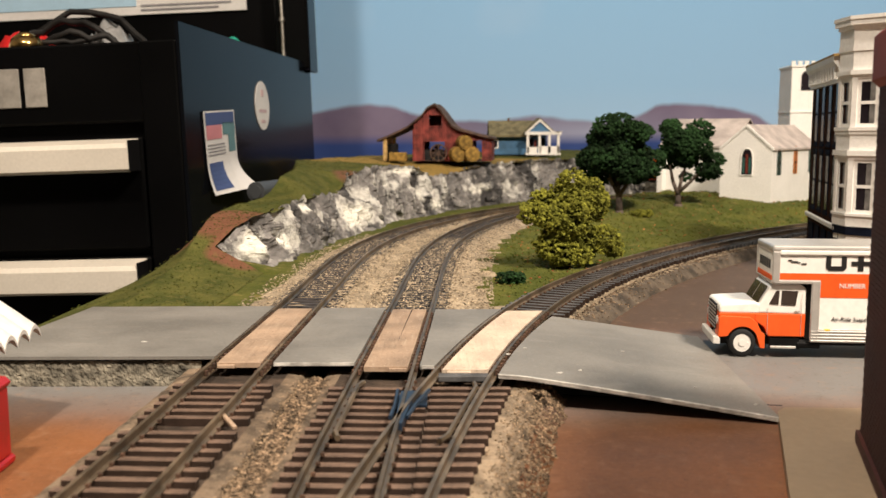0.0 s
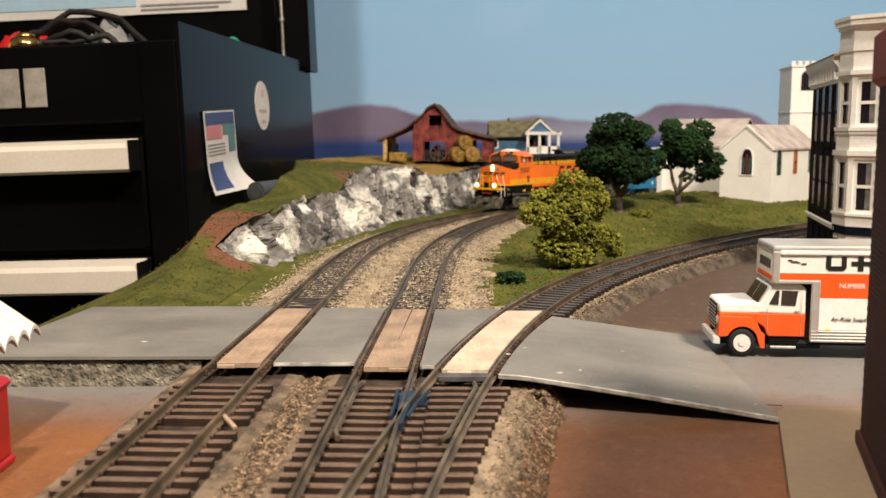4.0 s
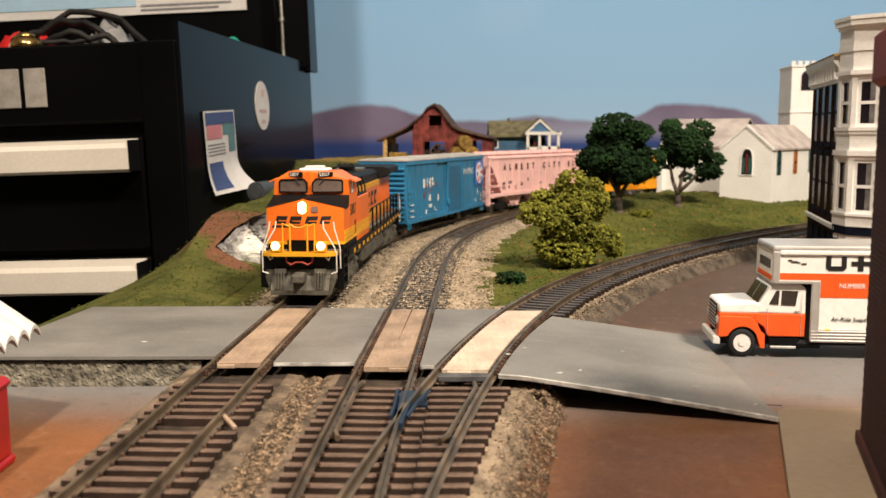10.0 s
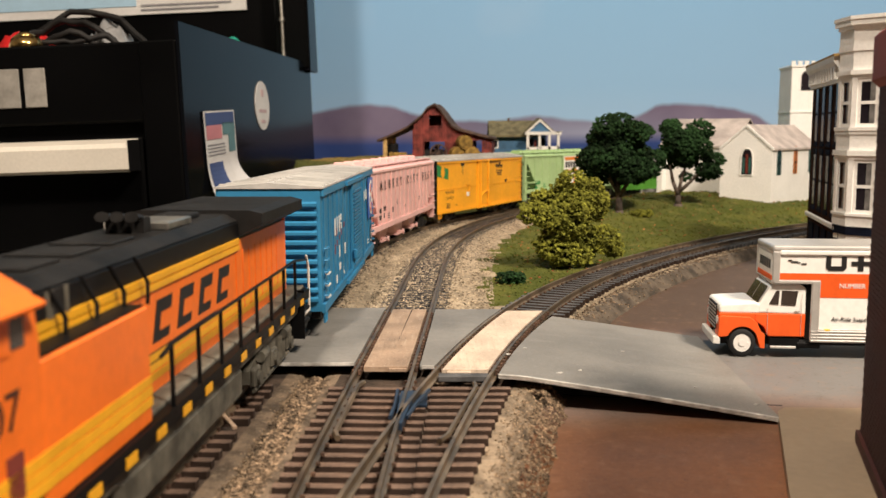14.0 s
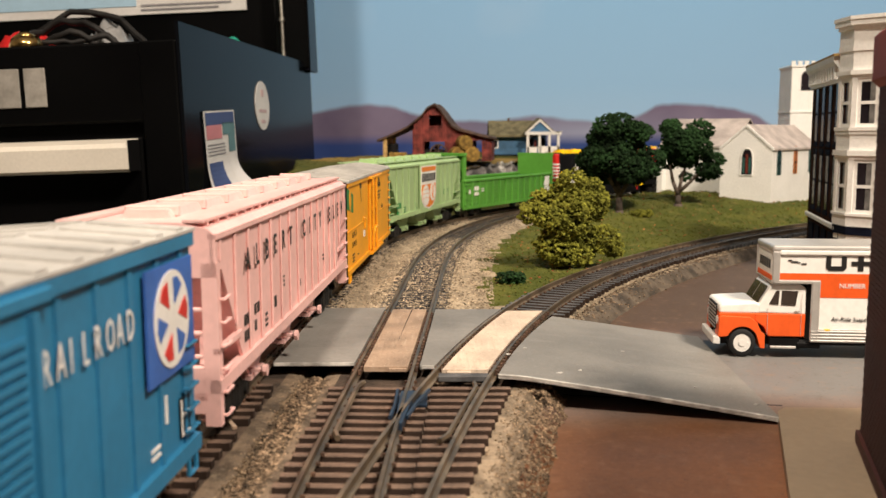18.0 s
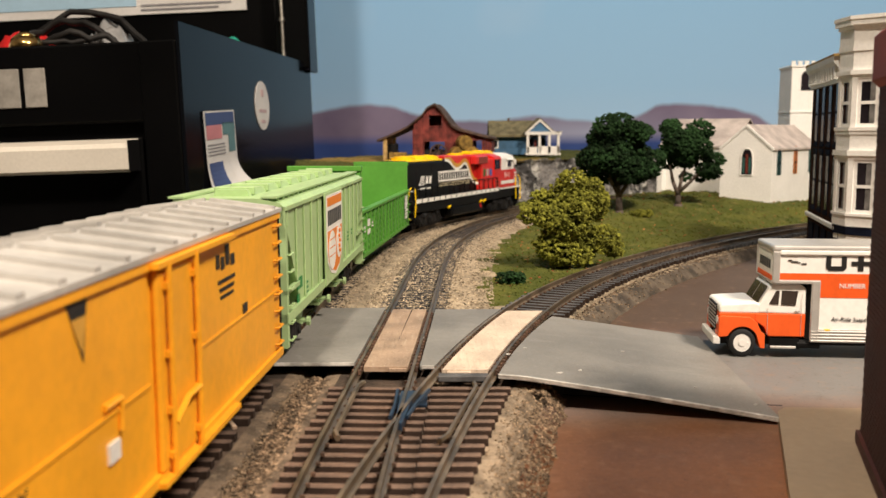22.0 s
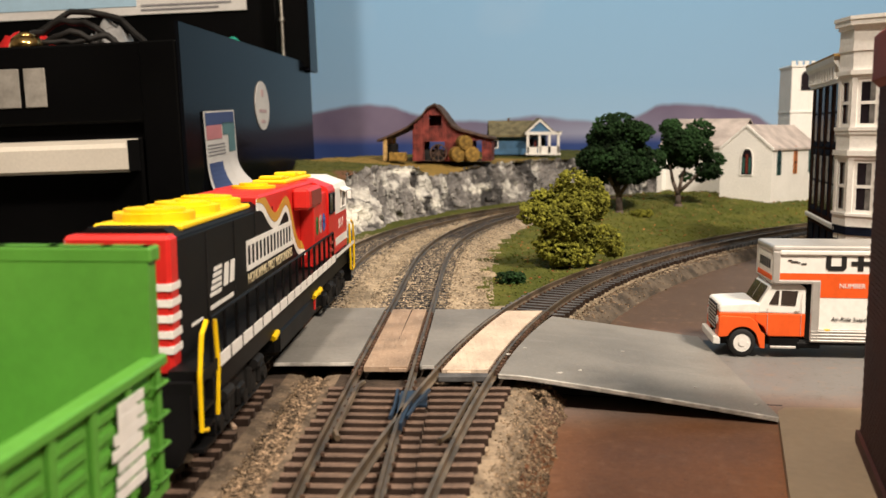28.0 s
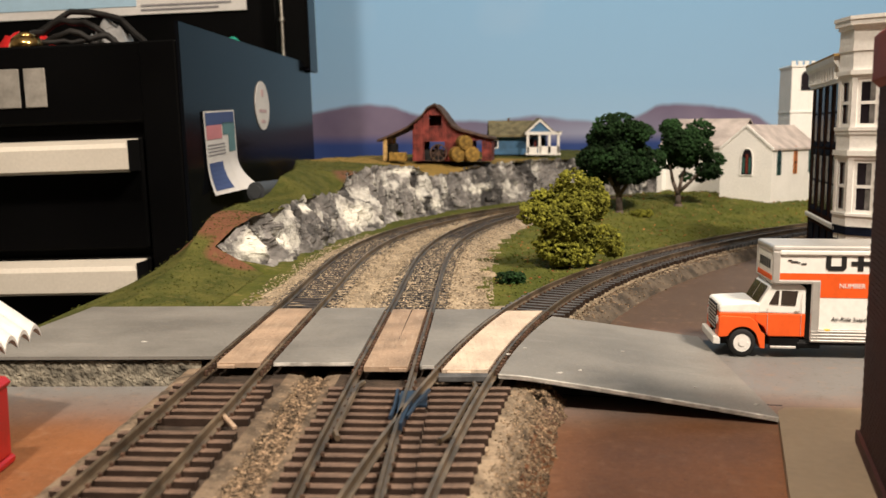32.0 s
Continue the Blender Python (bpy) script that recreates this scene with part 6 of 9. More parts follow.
def build_trees():
    r = random.Random(11)
    # olive bush by the branch
    blobs = [(r.uniform(-15, 15), r.uniform(-12, 12), r.uniform(12, 42), r.uniform(7, 11), .9) for _ in range(15)] + [(-3, -6, 9, 9, .9), (6, -4, 8, 8, .9), (-4, 2, 5, 6, .9)] + [(-18, 0, 30, 9, .8), (20, -3, 16, 9, .9), (14, 0, 36, 9, .9), (2, -2, 47, 8, .9), (-8, 0, 14, 8, .9), (26, 0, 10, 6, .8), (0, -6, 28, 13, 1)]
    tree("olive_tree", "bushy olive-green foam foliage tree with low crown", (0.0685, 0.505, -0.0052), blobs, "leaf_olive", 9500, .5, 1.6,
         [([(0, 0, 0), (1, 0, 10), (-4, 1, 24), (-9, 0, 34)], 1.9, .7), ([(1, 0, 8), (8, 0, 20), (12, 0, 30)], 1.2, .6)], 2.0, 21)
    r = random.Random(5)
    blobs = [(r.uniform(-20, 20), r.uniform(-16, 16), r.uniform(34, 66), r.uniform(8, 13), .85) for _ in range(15)] + [(-25, 0, 42, 10, .8), (25, 0, 42, 10, .7), (0, -4, 70, 9, .8), (12, -4, 62, 10, .8), (-14, -4, 58, 11, .8), (-22, 0, 26, 8, .7), (-25, 0, 30, 9, .8), (-14, 4, 28, 9, .8), (2, 8, 27, 8, .8), (14, 4, 29, 9, .8), (24, 0, 33, 8, .8), (16, -8, 34, 11, .7), (-6, -10, 42, 14, .8)]
    tree("broad_tree", "dark green broad-crowned foam foliage tree", (0.139, 0.72, 0.0065), blobs, "leaf_dark", 9500, .8, 1.9,
         [([(0, 0, 0), (-.5, 0, 12), (-2, 0, 24), (-2, 0, 44)], 3.0, 1.2), ([(-1, 0, 16), (-9, -2, 26), (-15, -3, 36)], 1.5, .7), ([(0, 0, 14), (8, -2, 26), (14, -3, 36)], 1.7, .7), ([(-1, 0, 12), (-6, -4, 22), (-10, -6, 32)], 1.2, .6)], 3.0, 22)
    r = random.Random(9)
    blobs = [(r.uniform(-9, 18), r.uniform(-12, 12), r.uniform(38, 66), r.uniform(7, 11), .85) for _ in range(12)] + [(-7, 0, 66, 8, .7), (16, 0, 62, 11, .8), (28, 0, 38, 9, .7), (22, -4, 30, 9, .7), (-9, 0, 46, 9, .8), (2, -6, 52, 12, .9), (6, 2, 24, 5, .8), (27, 0, 28, 8, .8), (18, 2, 23, 5, .8), (-6, 8, 37, 9, .8), (10, 8, 38, 9, .8)]
    tree("forked_tree", "dark green foam foliage tree with forked pale trunk", (0.1955, 0.76, 0.0085), blobs, "leaf_dark", 7500, .8, 1.9,
         [([(0, 0, 0), (0, 0, 9), (-5, -1, 20), (-8, -1, 34)], 2.6, 1.0), ([(0, 0, 10), (2, -2, 24), (6, -2, 36)], 1.7, .8), ([(1, 0, 12), (11, -3, 22), (19, -3, 32)], 1.7, .8)], 3.2, 23)
    blobs = [(0, 0, 3.4, 4, .8), (4, 0, 3, 3.4, .8), (-4, 1, 3, 3.4, .8), (1, -2, 4.6, 3, .8)]
    s = thing("small_shrub", "small dark green shrub in the grass", "shrub", pose(0.0335, 0.447, -0.0055))
    scatter("crown", "leaf_dark", leaf_crown(random.Random(2), blobs, 420, .6, 1.2), .6, 1.3, "", s, seed=8)
    blobs = [(0, 0, 3, 4, .8), (6, 0, 3, 4, .7), (-5, 1, 2.5, 3, .8)]
    s = thing("small_shrub", "low dark green shrub by the tree trunk", "shrub", pose(0.153, 0.71, 0.0035))
    scatter("crown", "leaf_olive", leaf_crown(random.Random(3), blobs, 420, .6, 1.2), .6, 1.3, "", s, seed=9)


# ---------------------------------------------------------------- railway vehicles
# own space: x towards the front, y to the left, z up from the rail's head, millimetres
def side_m(x, z, y, sgn):
    """Pose for lettering on the side at y: sgn +1 the left side, -1 the right side."""
    if sgn > 0:
        r = Matrix(((-1, 0, 0, x * MM), (0, 0, 1, y * MM), (0, 1, 0, z * MM), (0, 0, 0, 1)))
    else:
        r = Matrix(((1, 0, 0, x * MM), (0, 0, -1, y * MM), (0, 1, 0, z * MM), (0, 0, 0, 1)))
    return r


def front_m(y, z, x):
    return Matrix(((0, 0, 1, x * MM), (1, 0, 0, y * MM), (0, 1, 0, z * MM), (0, 0, 0, 1)))


WHEELS = []   # (part, vehicle, sign of turn)
BOGIES = []   # (part, vehicle, place along the vehicle)


def wheelset(parent, x, r=5.2, mat="steel"):
    def draw(bm):
        for s in (-1, 1):
            rod(bm, (0, s * 6.9, 0), (0, s * 8.9, 0), r, 20)
            rod(bm, (0, s * 6.1, 0), (0, s * 6.9, 0), r + .7, 20)
            for k in range(6):
                a = k * math.pi / 3
                rod(bm, (r * .62 * math.cos(a), s * 8.9, r * .62 * math.sin(a)), (r * .62 * math.cos(a), s * 9.15, r * .62 * math.sin(a)), .7, 6)
        rod(bm, (0, -11, 0), (0, 11, 0), .9, 8)
    ob = one("wheelset", mat, parent, draw, "steel wheels on an axle", m=pose(x * MM, 0, r * MM))
    return ob


def freight_bogie(veh, x, mat="black_matt"):
    def draw(bm):
        for s in (-1, 1):
            y0, y1 = (11.2, 13.6) if s > 0 else (-13.6, -11.2)
            prism(bm, [(-11.5, 3.8), (-8.5, 3.0), (-5, 2.2), (5, 2.2), (8.5, 3.0), (11.5, 3.8), (11.5, 6.6), (8, 7.4), (5, 9.4), (-5, 9.4), (-8, 7.4), (-11.5, 6.6)], "y", y0, y1)
            for dx in (-9.5, 9.5):
                rod(bm, (dx, y1 if s > 0 else y0, 5.2), (dx, (y1 + .7) if s > 0 else (y0 - .7), 5.2), 1.7, 12)
            for dx in (-2.2, 0, 2.2):
                rod(bm, (dx, s * 13.2, 3.2), (dx, s * 13.2, 8.2), .9, 8)
        box(bm, -3, 3, -12, 12, 5.5, 9.2)
    b = one("bogie", mat, veh, draw, "black cast bogie with springs", m=pose(x * MM, 0, 0))
    for dx in (-9.5, 9.5):
        WHEELS.append((wheelset(b, dx, 5.0), veh, 5.0))
    BOGIES.append((b, veh, x))
    return b


def coupler(veh, x, sgn):
    one("coupler", "black_matt", veh, lambda bm: (box(bm, x, x + sgn * 7, -1.2, 1.2, 7.0, 9.2, bev=.2), box(bm, x + sgn * 5.2, x + sgn * 9, -2.3, 1.8, 6.6, 10, bev=.5)))


def underframe(veh, L, mat="black_matt"):
    boxp("underframe", mat, veh, -L / 2 + 2, L / 2 - 2, -3.5, 3.5, 8.0, 10.8)
    for sg in (-1, 1):
        coupler(veh, sg * (L / 2 - 2), sg)


def ladder(veh, x, y, z0, z1, mat, n=5, w=5.0, r=.35):
    """Rungs standing off the side at y."""
    o = .9 if y > 0 else -.9
    for i in range(n):
        z = z0 + (z1 - z0) * i / (n - 1)
        one("grab_iron", mat, veh, lambda bm: wire(bm, [(x - w / 2, y, z), (x - w / 2, y + o, z), (x + w / 2, y + o, z), (x + w / 2, y, z)], r, 5))


def broaden(veh, k):
    """Make a vehicle's body wider; bogies keep their gauge."""
    done = set()
    for ob in veh.children_recursive:
        if ob.name.startswith(("wheelset", "bogie")) or ob.name.split(".")[0] in ("coupler", "wheel", "axle"):
            continue
        ob.location.y *= k
        if ob.data.name in done:
            continue
        done.add(ob.data.name)
        if abs(ob.matrix_basis.to_3x3()[1][1]) > .9:
            ob.data.transform(Matrix.Diagonal((1, k, 1, 1)))


def lower_hood(veh, names, z0, k):
    """Press the named parts together above a height."""
    for ob in veh.children_recursive:
        if ob.name.split(".")[0] in names:
            for v in ob.data.vertices:
                if v.co.z > z0 * MM:
                    v.co.z = z0 * MM + (v.co.z - z0 * MM) * k


def squeeze(veh, k):
    """Shorten a vehicle along its length; wheels stay round."""
    done = set()
    for ob in veh.children_recursive:
        ob.location.x *= k
        if ob.name.startswith("wheelset") or ob.data.name in done:
            continue
        done.add(ob.data.name)
        turn = ob.matrix_basis.to_3x3()
        if abs(turn[0][0]) > .9:
            ob.data.transform(Matrix.Diagonal((k, 1, 1, 1)))
    for i, (b, v, x) in enumerate(BOGIES):
        if v is veh:
            BOGIES[i] = (b, v, x * k)


def letters(veh, words, x0, pitch, z, y, size, mat, sgn=1, wide=1.0):
    """Widely spaced lettering, one mesh a letter, along the side from x0."""
    for i, ch in enumerate(words):
        if ch != " ":
            text("letter", ch, mat, veh, size, side_m(x0 - sgn * pitch * i, z, y, sgn), thick=.05, squeeze=wide)


def bars(veh, spec, y, mat, parent=None):
    """Unreadable small print as plain bars: (x0, x1, z0, z1)."""
    for a, b, c, d in spec:
        boxp("print_bar", mat, parent or veh, a, b, y - .1, y + .12, c, d)


def build_boxcar():
    L = 178
    t = thing("boxcar", "blue boxcar with ribbed sliding door and pale grey roof", "boxcar")
    h = L / 2
    boxp("body", "blue_car", t, -h, h, -15.9, 15.9, 9, 50.3)
    for s in (-1, 1):
        y0, y1 = (15.9, 16.5) if s > 0 else (-16.5, -15.9)
        for i in range(15):
            x = -h + 6 + i * (L - 12) / 14
            if -31 < x < 10:
                continue
            boxp("side_post", "blue_car", t, x - .8, x + .8, y0, y1 - .15 * s if s > 0 else y1, 11.5, 47.8)
        boxp("side_sill", "blue_car", t, -h, h, y0, y1 + (.5 if s > 0 else 0), 8.5, 11.5)
        boxp("top_chord", "blue_car", t, -h, h, y0, y1 + (.4 if s > 0 else 0), 47.6, 50.4, bev=.3)
        yd = s * 17.3
        door = boxp("door", "blue_car", t, -29, 7.5, min(s * 15.9, yd), max(s * 15.9, yd), 11, 47.8, bev=.3, label="horizontally ribbed sliding door")
        for k in range(20):
            z = 13 + 1.62 * k
            boxp("door_rib", "blue_car", door, -24, 5.5, min(yd, yd + s * .55), max(yd, yd + s * .55), z, z + .8)
        for z in (8.6, 48.0):
            boxp("door_track", "blue_car", t, -31, 30, min(s * 16.4, s * 18), max(s * 16.4, s * 18), z, z + 1.5)
        boxp("door_bar", "blue_car", door, -26.6, -25.2, min(yd, yd + s * .9), max(yd, yd + s * .9), 12, 47)
        boxp("lock_bracket", "blue_car", door, 5.6, 8.6, min(yd, yd + s * 1.6), max(yd, yd + s * 1.6), 16, 20, bev=.4)
    # ribbed ends
    for s in (-1, 1):
        for k in range(11):
            z = 12 + 3.2 * k
            one("end_rib", "blue_car", t, lambda bm: prism(bm, [(s * h, z), (s * (h + 1.3), z + .6), (s * (h + 1.3), z + 1.5), (s * h, z + 2.1)], "y", -14.8, 14.8))
        ladder(t, s * (h - 5), 16.5, 14, 30, "blue_car", 5)
        ladder(t, s * (h - 5), -16.5, 14, 30, "blue_car", 5)
    # roof
    one("roof", "roof_grey", t, lambda bm: prism(bm, [(-17, 50.4), (17, 50.4), (17, 51.0), (0, 52.4), (-17, 51.0)], "x", -h - .5, h + .5), "pale grey roof with raised panels")
    for i in range(17):
        x = -h + 6 + i * (L - 12) / 16
        for s in (-1, 1):
            one("roof_rib", "roof_grey", t, lambda bm: prism(bm, [(s * 16.5, 51.0), (s * 1.0, 52.2), (s * 1.0, 52.8), (s * 16.5, 51.6)], "x", x - 1.6, x + 1.6))
    # lettering on the left side
    y = 16.05
    letters(t, "RAILROAD", -29.6, 3.85, 36.6, 16.6, 7.0, "white", wide=.58)
    bars(t, [(57, 53.4, 31, 37.2), (48.6, 46.8, 31, 37.4), (46.2, 43.8, 33, 35.4), (43.2, 41.4, 31, 37.4), (39.4, 33.4, 32, 34.4), (38.6, 34.2, 35.2, 37.6)], y, "white")
    bars(t, [(47, 41.5, 21.5, 24.2), (44, 42, 24.4, 26), (45, 39.5, 16.5, 19), (26.5, 24, 20.5, 25), (36, 35, 17, 19.5), (33.5, 32.8, 14, 16.4), (52, 50, 12.5, 15.5), (30, 28.5, 13, 14)], y, "white")
    bars(t, [(53, 49.5, 30.6, 33.4), (48.5, 44.5, 31, 34), (40.5, 38.8, 31.8, 34), (37.5, 34.5, 29.4, 31.6), (50, 45.4, 26.4, 28.8), (30, 26.4, 31.6, 33.6), (56.5, 53.5, 24, 27.5), (43, 41, 28.2, 29.8)], y, "faded_red")
    em = boxp("emblem_panel", "star_blue", t, -64, -87, 16.5, 16.9, 26.5, 46.2, label="dark blue panel with a round red and white emblem")
    one("emblem_disc", "white", em, lambda bm: rod(bm, (-75.5, 16.9, 36.4), (-75.5, 17.1, 36.4), 8.6, 32))
    for k, mt in enumerate(("red", "star_blue", "red", "star_blue", "red", "star_blue")):
        a0 = k * math.pi / 3 + .5
        one("emblem_wedge", mt, em, lambda bm: prism(bm, [(-75.5 + r * math.cos(a), 36.4 + r * math.sin(a)) for r, a in ((2.6, a0 + .35), (7.2, a0 + .1), (7.6, a0 + .4), (7.2, a0 + .75))], "y", 17.1, 17.22))
    bx = boxp("data_panel", "black", t, -80, -85, 16.05, 16.3, 13, 20.5, label="black and white consolidated stencil panel")
    for z in (13.4, 17.1):
        boxp("stencil_frame", "white", bx, -80.4, -84.6, 16.3, 16.4, z, z + .5)
    boxp("stencil_frame", "white", bx, -80.2, -80.8, 16.3, 16.4, 13.2, 20.2)
    bars(t, [(-66, -70, 15, 15.6), (-66, -70, 13.6, 14.2), (-73, -74, 18, 23)], y, "white")
    # grab irons in white at the ends of the side
    for z in (13, 17, 21):
        one("grab_iron", "rail_white", t, lambda bm: wire(bm, [(84, 16.5, z), (84, 17.4, z), (79, 17.4, z), (79, 16.5, z)], .35, 5))
    underframe(t, L)
    for x in (-63, 63):
        freight_bogie(t, x)
    for x in (-h + 4, h - 4):
        one("stirrup_step", "blue_car", t, lambda bm: wire(bm, [(x - 2, 16.4, 9), (x - 2, 16.4, 5), (x + 2, 16.4, 5), (x + 2, 16.4, 9)], .45, 5))
    return t


def build_hopper(name_label, mat, L, nribs):
    t = thing("covered_hopper", name_label, "hopper car")
    h = L / 2
    pts = [(h, 49), (h, 43), (h - 6, 41), (h - 22, 17), (-h + 22, 17), (-h + 6, 41), (-h, 43), (-h, 49)]
    for s in (-1, 1):
        y0, y1 = (15.2, 16.0) if s > 0 else (-16.0, -15.2)
        one("side_sheet", mat, t, lambda bm: prism(bm, pts, "y", y0, y1))
        for i in range(nribs):
            x = -h + 4 + i * (L - 8) / (nribs - 1)
            zb = 16.8 if abs(x) < h - 22 else 17 + (abs(x) - (h - 22)) / 16 * 24
            if abs(x) > h - 7:
                zb = 43
            boxp("side_rib", mat, t, x - .75, x + .75, min(s * 16, s * 17), max(s * 16, s * 16.6), zb, 48.0, bev=.28)
        boxp("side_sill", mat, t, -h, h, min(s * 14.6, s * 16.9), max(s * 14.6, s * 16.9), 14.2, 17.2)
        boxp("top_chord", mat, t, -h, h, min(s * 15, s * 16.9), max(s * 15, s * 16.9), 48.4, 49.6)
        for sx in (-1, 1):
            boxp("corner_post", mat, t, min(sx * h, sx * (h - 2.6)), max(sx * h, sx * (h - 2.6)), min(s * 13.5, s * 16.6), max(s * 13.5, s * 16.6), 7, 43.2)
            boxp("end_brace", mat, t, min(sx * h, sx * (h - 20)), max(sx * h, sx * (h - 20)), min(s * 15.4, s * 16.6), max(s * 15.4, s * 16.6), 22.5, 23.8)
            for z in (9, 14, 19, 24, 29, 34):
                one("grab_iron", mat, t, lambda bm: wire(bm, [(sx * (h - 2), s * 16.6, z), (sx * (h - 2), s * 17.4, z), (sx * (h - 7), s * 17.4, z), (sx * (h - 7), s * 16.6, z)], .35, 5))
    # slope sheets, end walls, decks
    for sx in (-1, 1):
        one("slope_sheet", mat, t, lambda bm: prism(bm, [(sx * (h - 6), 43), (sx * (h - 6), 41.5), (sx * (h - 30), 12), (sx * (h - 32), 13)], "y", -15.2, 15.2))
        boxp("end_sheet", mat, t, min(sx * h, sx * (h - 2)), max(sx * h, sx * (h - 2)), -16.5, 16.5, 40, 49)
        boxp("end_deck", mat, t, min(sx * h, sx * (h - 24)), max(sx * h, sx * (h - 24)), -14, 14, 12.5, 14.2)
        boxp("end_sill", mat, t, min(sx * h, sx * (h - 2.5)), max(sx * h, sx * (h - 2.5)), -14, 14, 9.5, 20, bev=.3)
        for z in (22, 27, 32):
            one("ladder_rung", mat, t, lambda bm: rod(bm, (sx * (h - .6), -14, z), (sx * (h - .6), 14, z), .5, 6))
        for s in (-1, 1):
            one("end_strut", mat, t, lambda bm: rod(bm, (sx * (h - 1), s * 13, 8), (sx * (h - 16), s * 9, 24), .8, 6))
    # roof with rounded shoulders
    one("roof", mat, t, lambda bm: prism(bm, [(-16.6, 49), (16.6, 49), (15.2, 50.6), (9.5, 52), (-9.5, 52), (-15.2, 50.6)], "x", -h, h))
    one("hatch_trough", mat, t, lambda bm: prism(bm, [(-5, 52), (5, 52), (4.2, 54), (-4.2, 54)], "x", -h + 10, h - 10))
    for i in range(9):
        x = -h + 14 + i * (L - 28) / 8
        boxp("hatch_batten", mat, t, x - 1.0, x + 1.0, -5.6, 5.6, 52.2, 54.7, bev=.3)
    for s in (-1, 1):
        boxp("running_board", mat, t, -h, h, min(s * 10.2, s * 14.4), max(s * 10.2, s * 14.4), 52.0, 52.6)
        for i in range(24):
            x = -h + 4 + i * (L - 8) / 23
            boxp("board_bracket", mat, t, x - .5, x + .5, min(s * 10.4, s * 14.2), max(s * 10.4, s * 14.2), 51.0, 52.0)
    # outlet bays
    for x in (-42, 0, 42):
        one("outlet_bay", mat, t, lambda bm: prism(bm, [(x - 19, 17), (x + 19, 17), (x + 6, 5.5), (x - 6, 5.5)], "y", -11, 11))
        boxp("outlet_gate", mat, t, x - 7, x + 7, -12, 12, 4.4, 5.6)
        one("gate_shaft", mat, t, lambda bm: (rod(bm, (x + 5, -15, 6.8), (x + 5, 15, 6.8), .6, 6), rod(bm, (x + 5, 14.6, 6.8), (x + 5, 15.6, 6.8), 1.6, 8)))
    underframe(t, L)
    for x in (-h + 27, h - 27):
        freight_bogie(t, x)
    return t


def build_pink_hopper():
    L = 190
    t = build_hopper("pink covered hopper with black lettering and roof hatches", "pink", L, 16)
    h = L / 2
    for i, ch in enumerate("ALBERT CITY ELEV"):
        if ch != " ":
            text("letter", ch, "ink", t, 7.3, side_m(71.2 - 10.15 * i - (1.2 if ch == "I" else 0), 36.8, 16.68, 1), thick=.05, squeeze=.92, bold=.16)
    bars(t, [(71.5, 69.4, 23.6, 26.2), (68.6, 66.4, 23.6, 26.2), (61.4, 59.6, 24.4, 27), (58.4, 56.4, 24.4, 27), (71.5, 69.4, 19.8, 22.4), (68.6, 66.4, 19.8, 22.4), (61.4, 59.6, 20.4, 23), (39.6, 36.6, 22, 25), (50, 47.6, 20.4, 21.1), (50, 47.6, 21.8, 22.5), (50, 47.6, 19, 19.7),
             (28, 25.6, 27, 27.6), (28, 25.6, 28.2, 28.8), (28, 25.6, 25.8, 26.4), (-40, -42.5, 24, 24.6), (-40, -42.5, 25.4, 26), (4, 2, 22, 24)], 16.05, "ink")
    sm = boxp("road_number_panel", "pink", t, h - .1, h + .3, -12, -1, 43.5, 47.5)
    for z in (44, 46):
        boxp("print_bar", "faded_red", sm, h + .3, h + .4, -11, -3, z, z + 1)
    return t


def build_mint_hopper():
    L = 176
    t = build_hopper("pale mint-green covered hopper with an orange and white emblem panel", "mint", L, 14)
    y = 17.05
    pn = boxp("emblem_panel", "mint", t, 24, -17, 16.9, 17.3, 14.5, 47.5, label="mint panel carrying a shield emblem")
    y0 = 17.3
    one("shield", "white", pn, lambda bm: prism(bm, [(22, 46.5), (-15, 46.5), (-15, 27), (-13, 22), (-7, 18), (3, 16), (14, 18), (20, 22), (22, 27)], "y", y0, y0 + .2))
    one("shield_field", "logo_orange", pn, lambda bm: prism(bm, [(20.5, 33.5), (-13.5, 33.5), (-13.5, 27), (-11.5, 22.5), (-6.5, 19), (3, 17.2), (13, 19), (18.6, 22.5), (20.5, 27)], "y", y0 + .2, y0 + .3))
    boxp("shield_band", "logo_orange", pn, -13.5, 20.5, y0 + .2, y0 + .3, 42.5, 45.6)
    for cx, cz, rx, rz in ((11, 26, 8.2, 7.2), (-5.5, 27.5, 6.6, 6.4)):
        one("shield_oval", "white", pn, lambda bm: prism(bm, [(cx + rx * math.cos(a), cz + rz * math.sin(a)) for a in np.linspace(0, 2 * math.pi, 20, endpoint=False)], "y", y0 + .3, y0 + .4))
    for z in (24, 27, 30):
        boxp("oval_line", "logo_orange", pn, 4.6, 17.6, y0 + .4, y0 + .45, z, z + .35)
    for i in range(5):
        one("oval_grain", "logo_orange", pn, lambda bm: rod(bm, (-5.5 + 1.2 * (i % 2), y0 + .4, 23.5 + 1.9 * i), (-5.0 + 1.2 * (i % 2), y0 + .45, 24.6 + 1.9 * i), .6, 8))
    # brand wording as plain dark blocks
    for i in range(7):
        boxp("word_block", "ink", pn, 19.5 - i * 4.7, 19.5 - i * 4.7 - 3.4, y0 + .2, y0 + .32, 35.5, 41)
    bars(t, [(70, 66, 21, 24.5), (65, 62, 21, 24.5), (70, 66.5, 17, 19.5), (56, 52, 19, 19.7), (56, 52, 20.6, 21.3), (56, 52, 17.6, 18.2), (-40, -43, 25, 25.6), (-40, -43, 26.6, 27.2), (-40, -43, 23.6, 24.2), (-52, -55, 25, 25.6), (-52, -55, 26.6, 27.2), (32, 29.5, 18, 22)], 16.05, "deep_green")
    return t


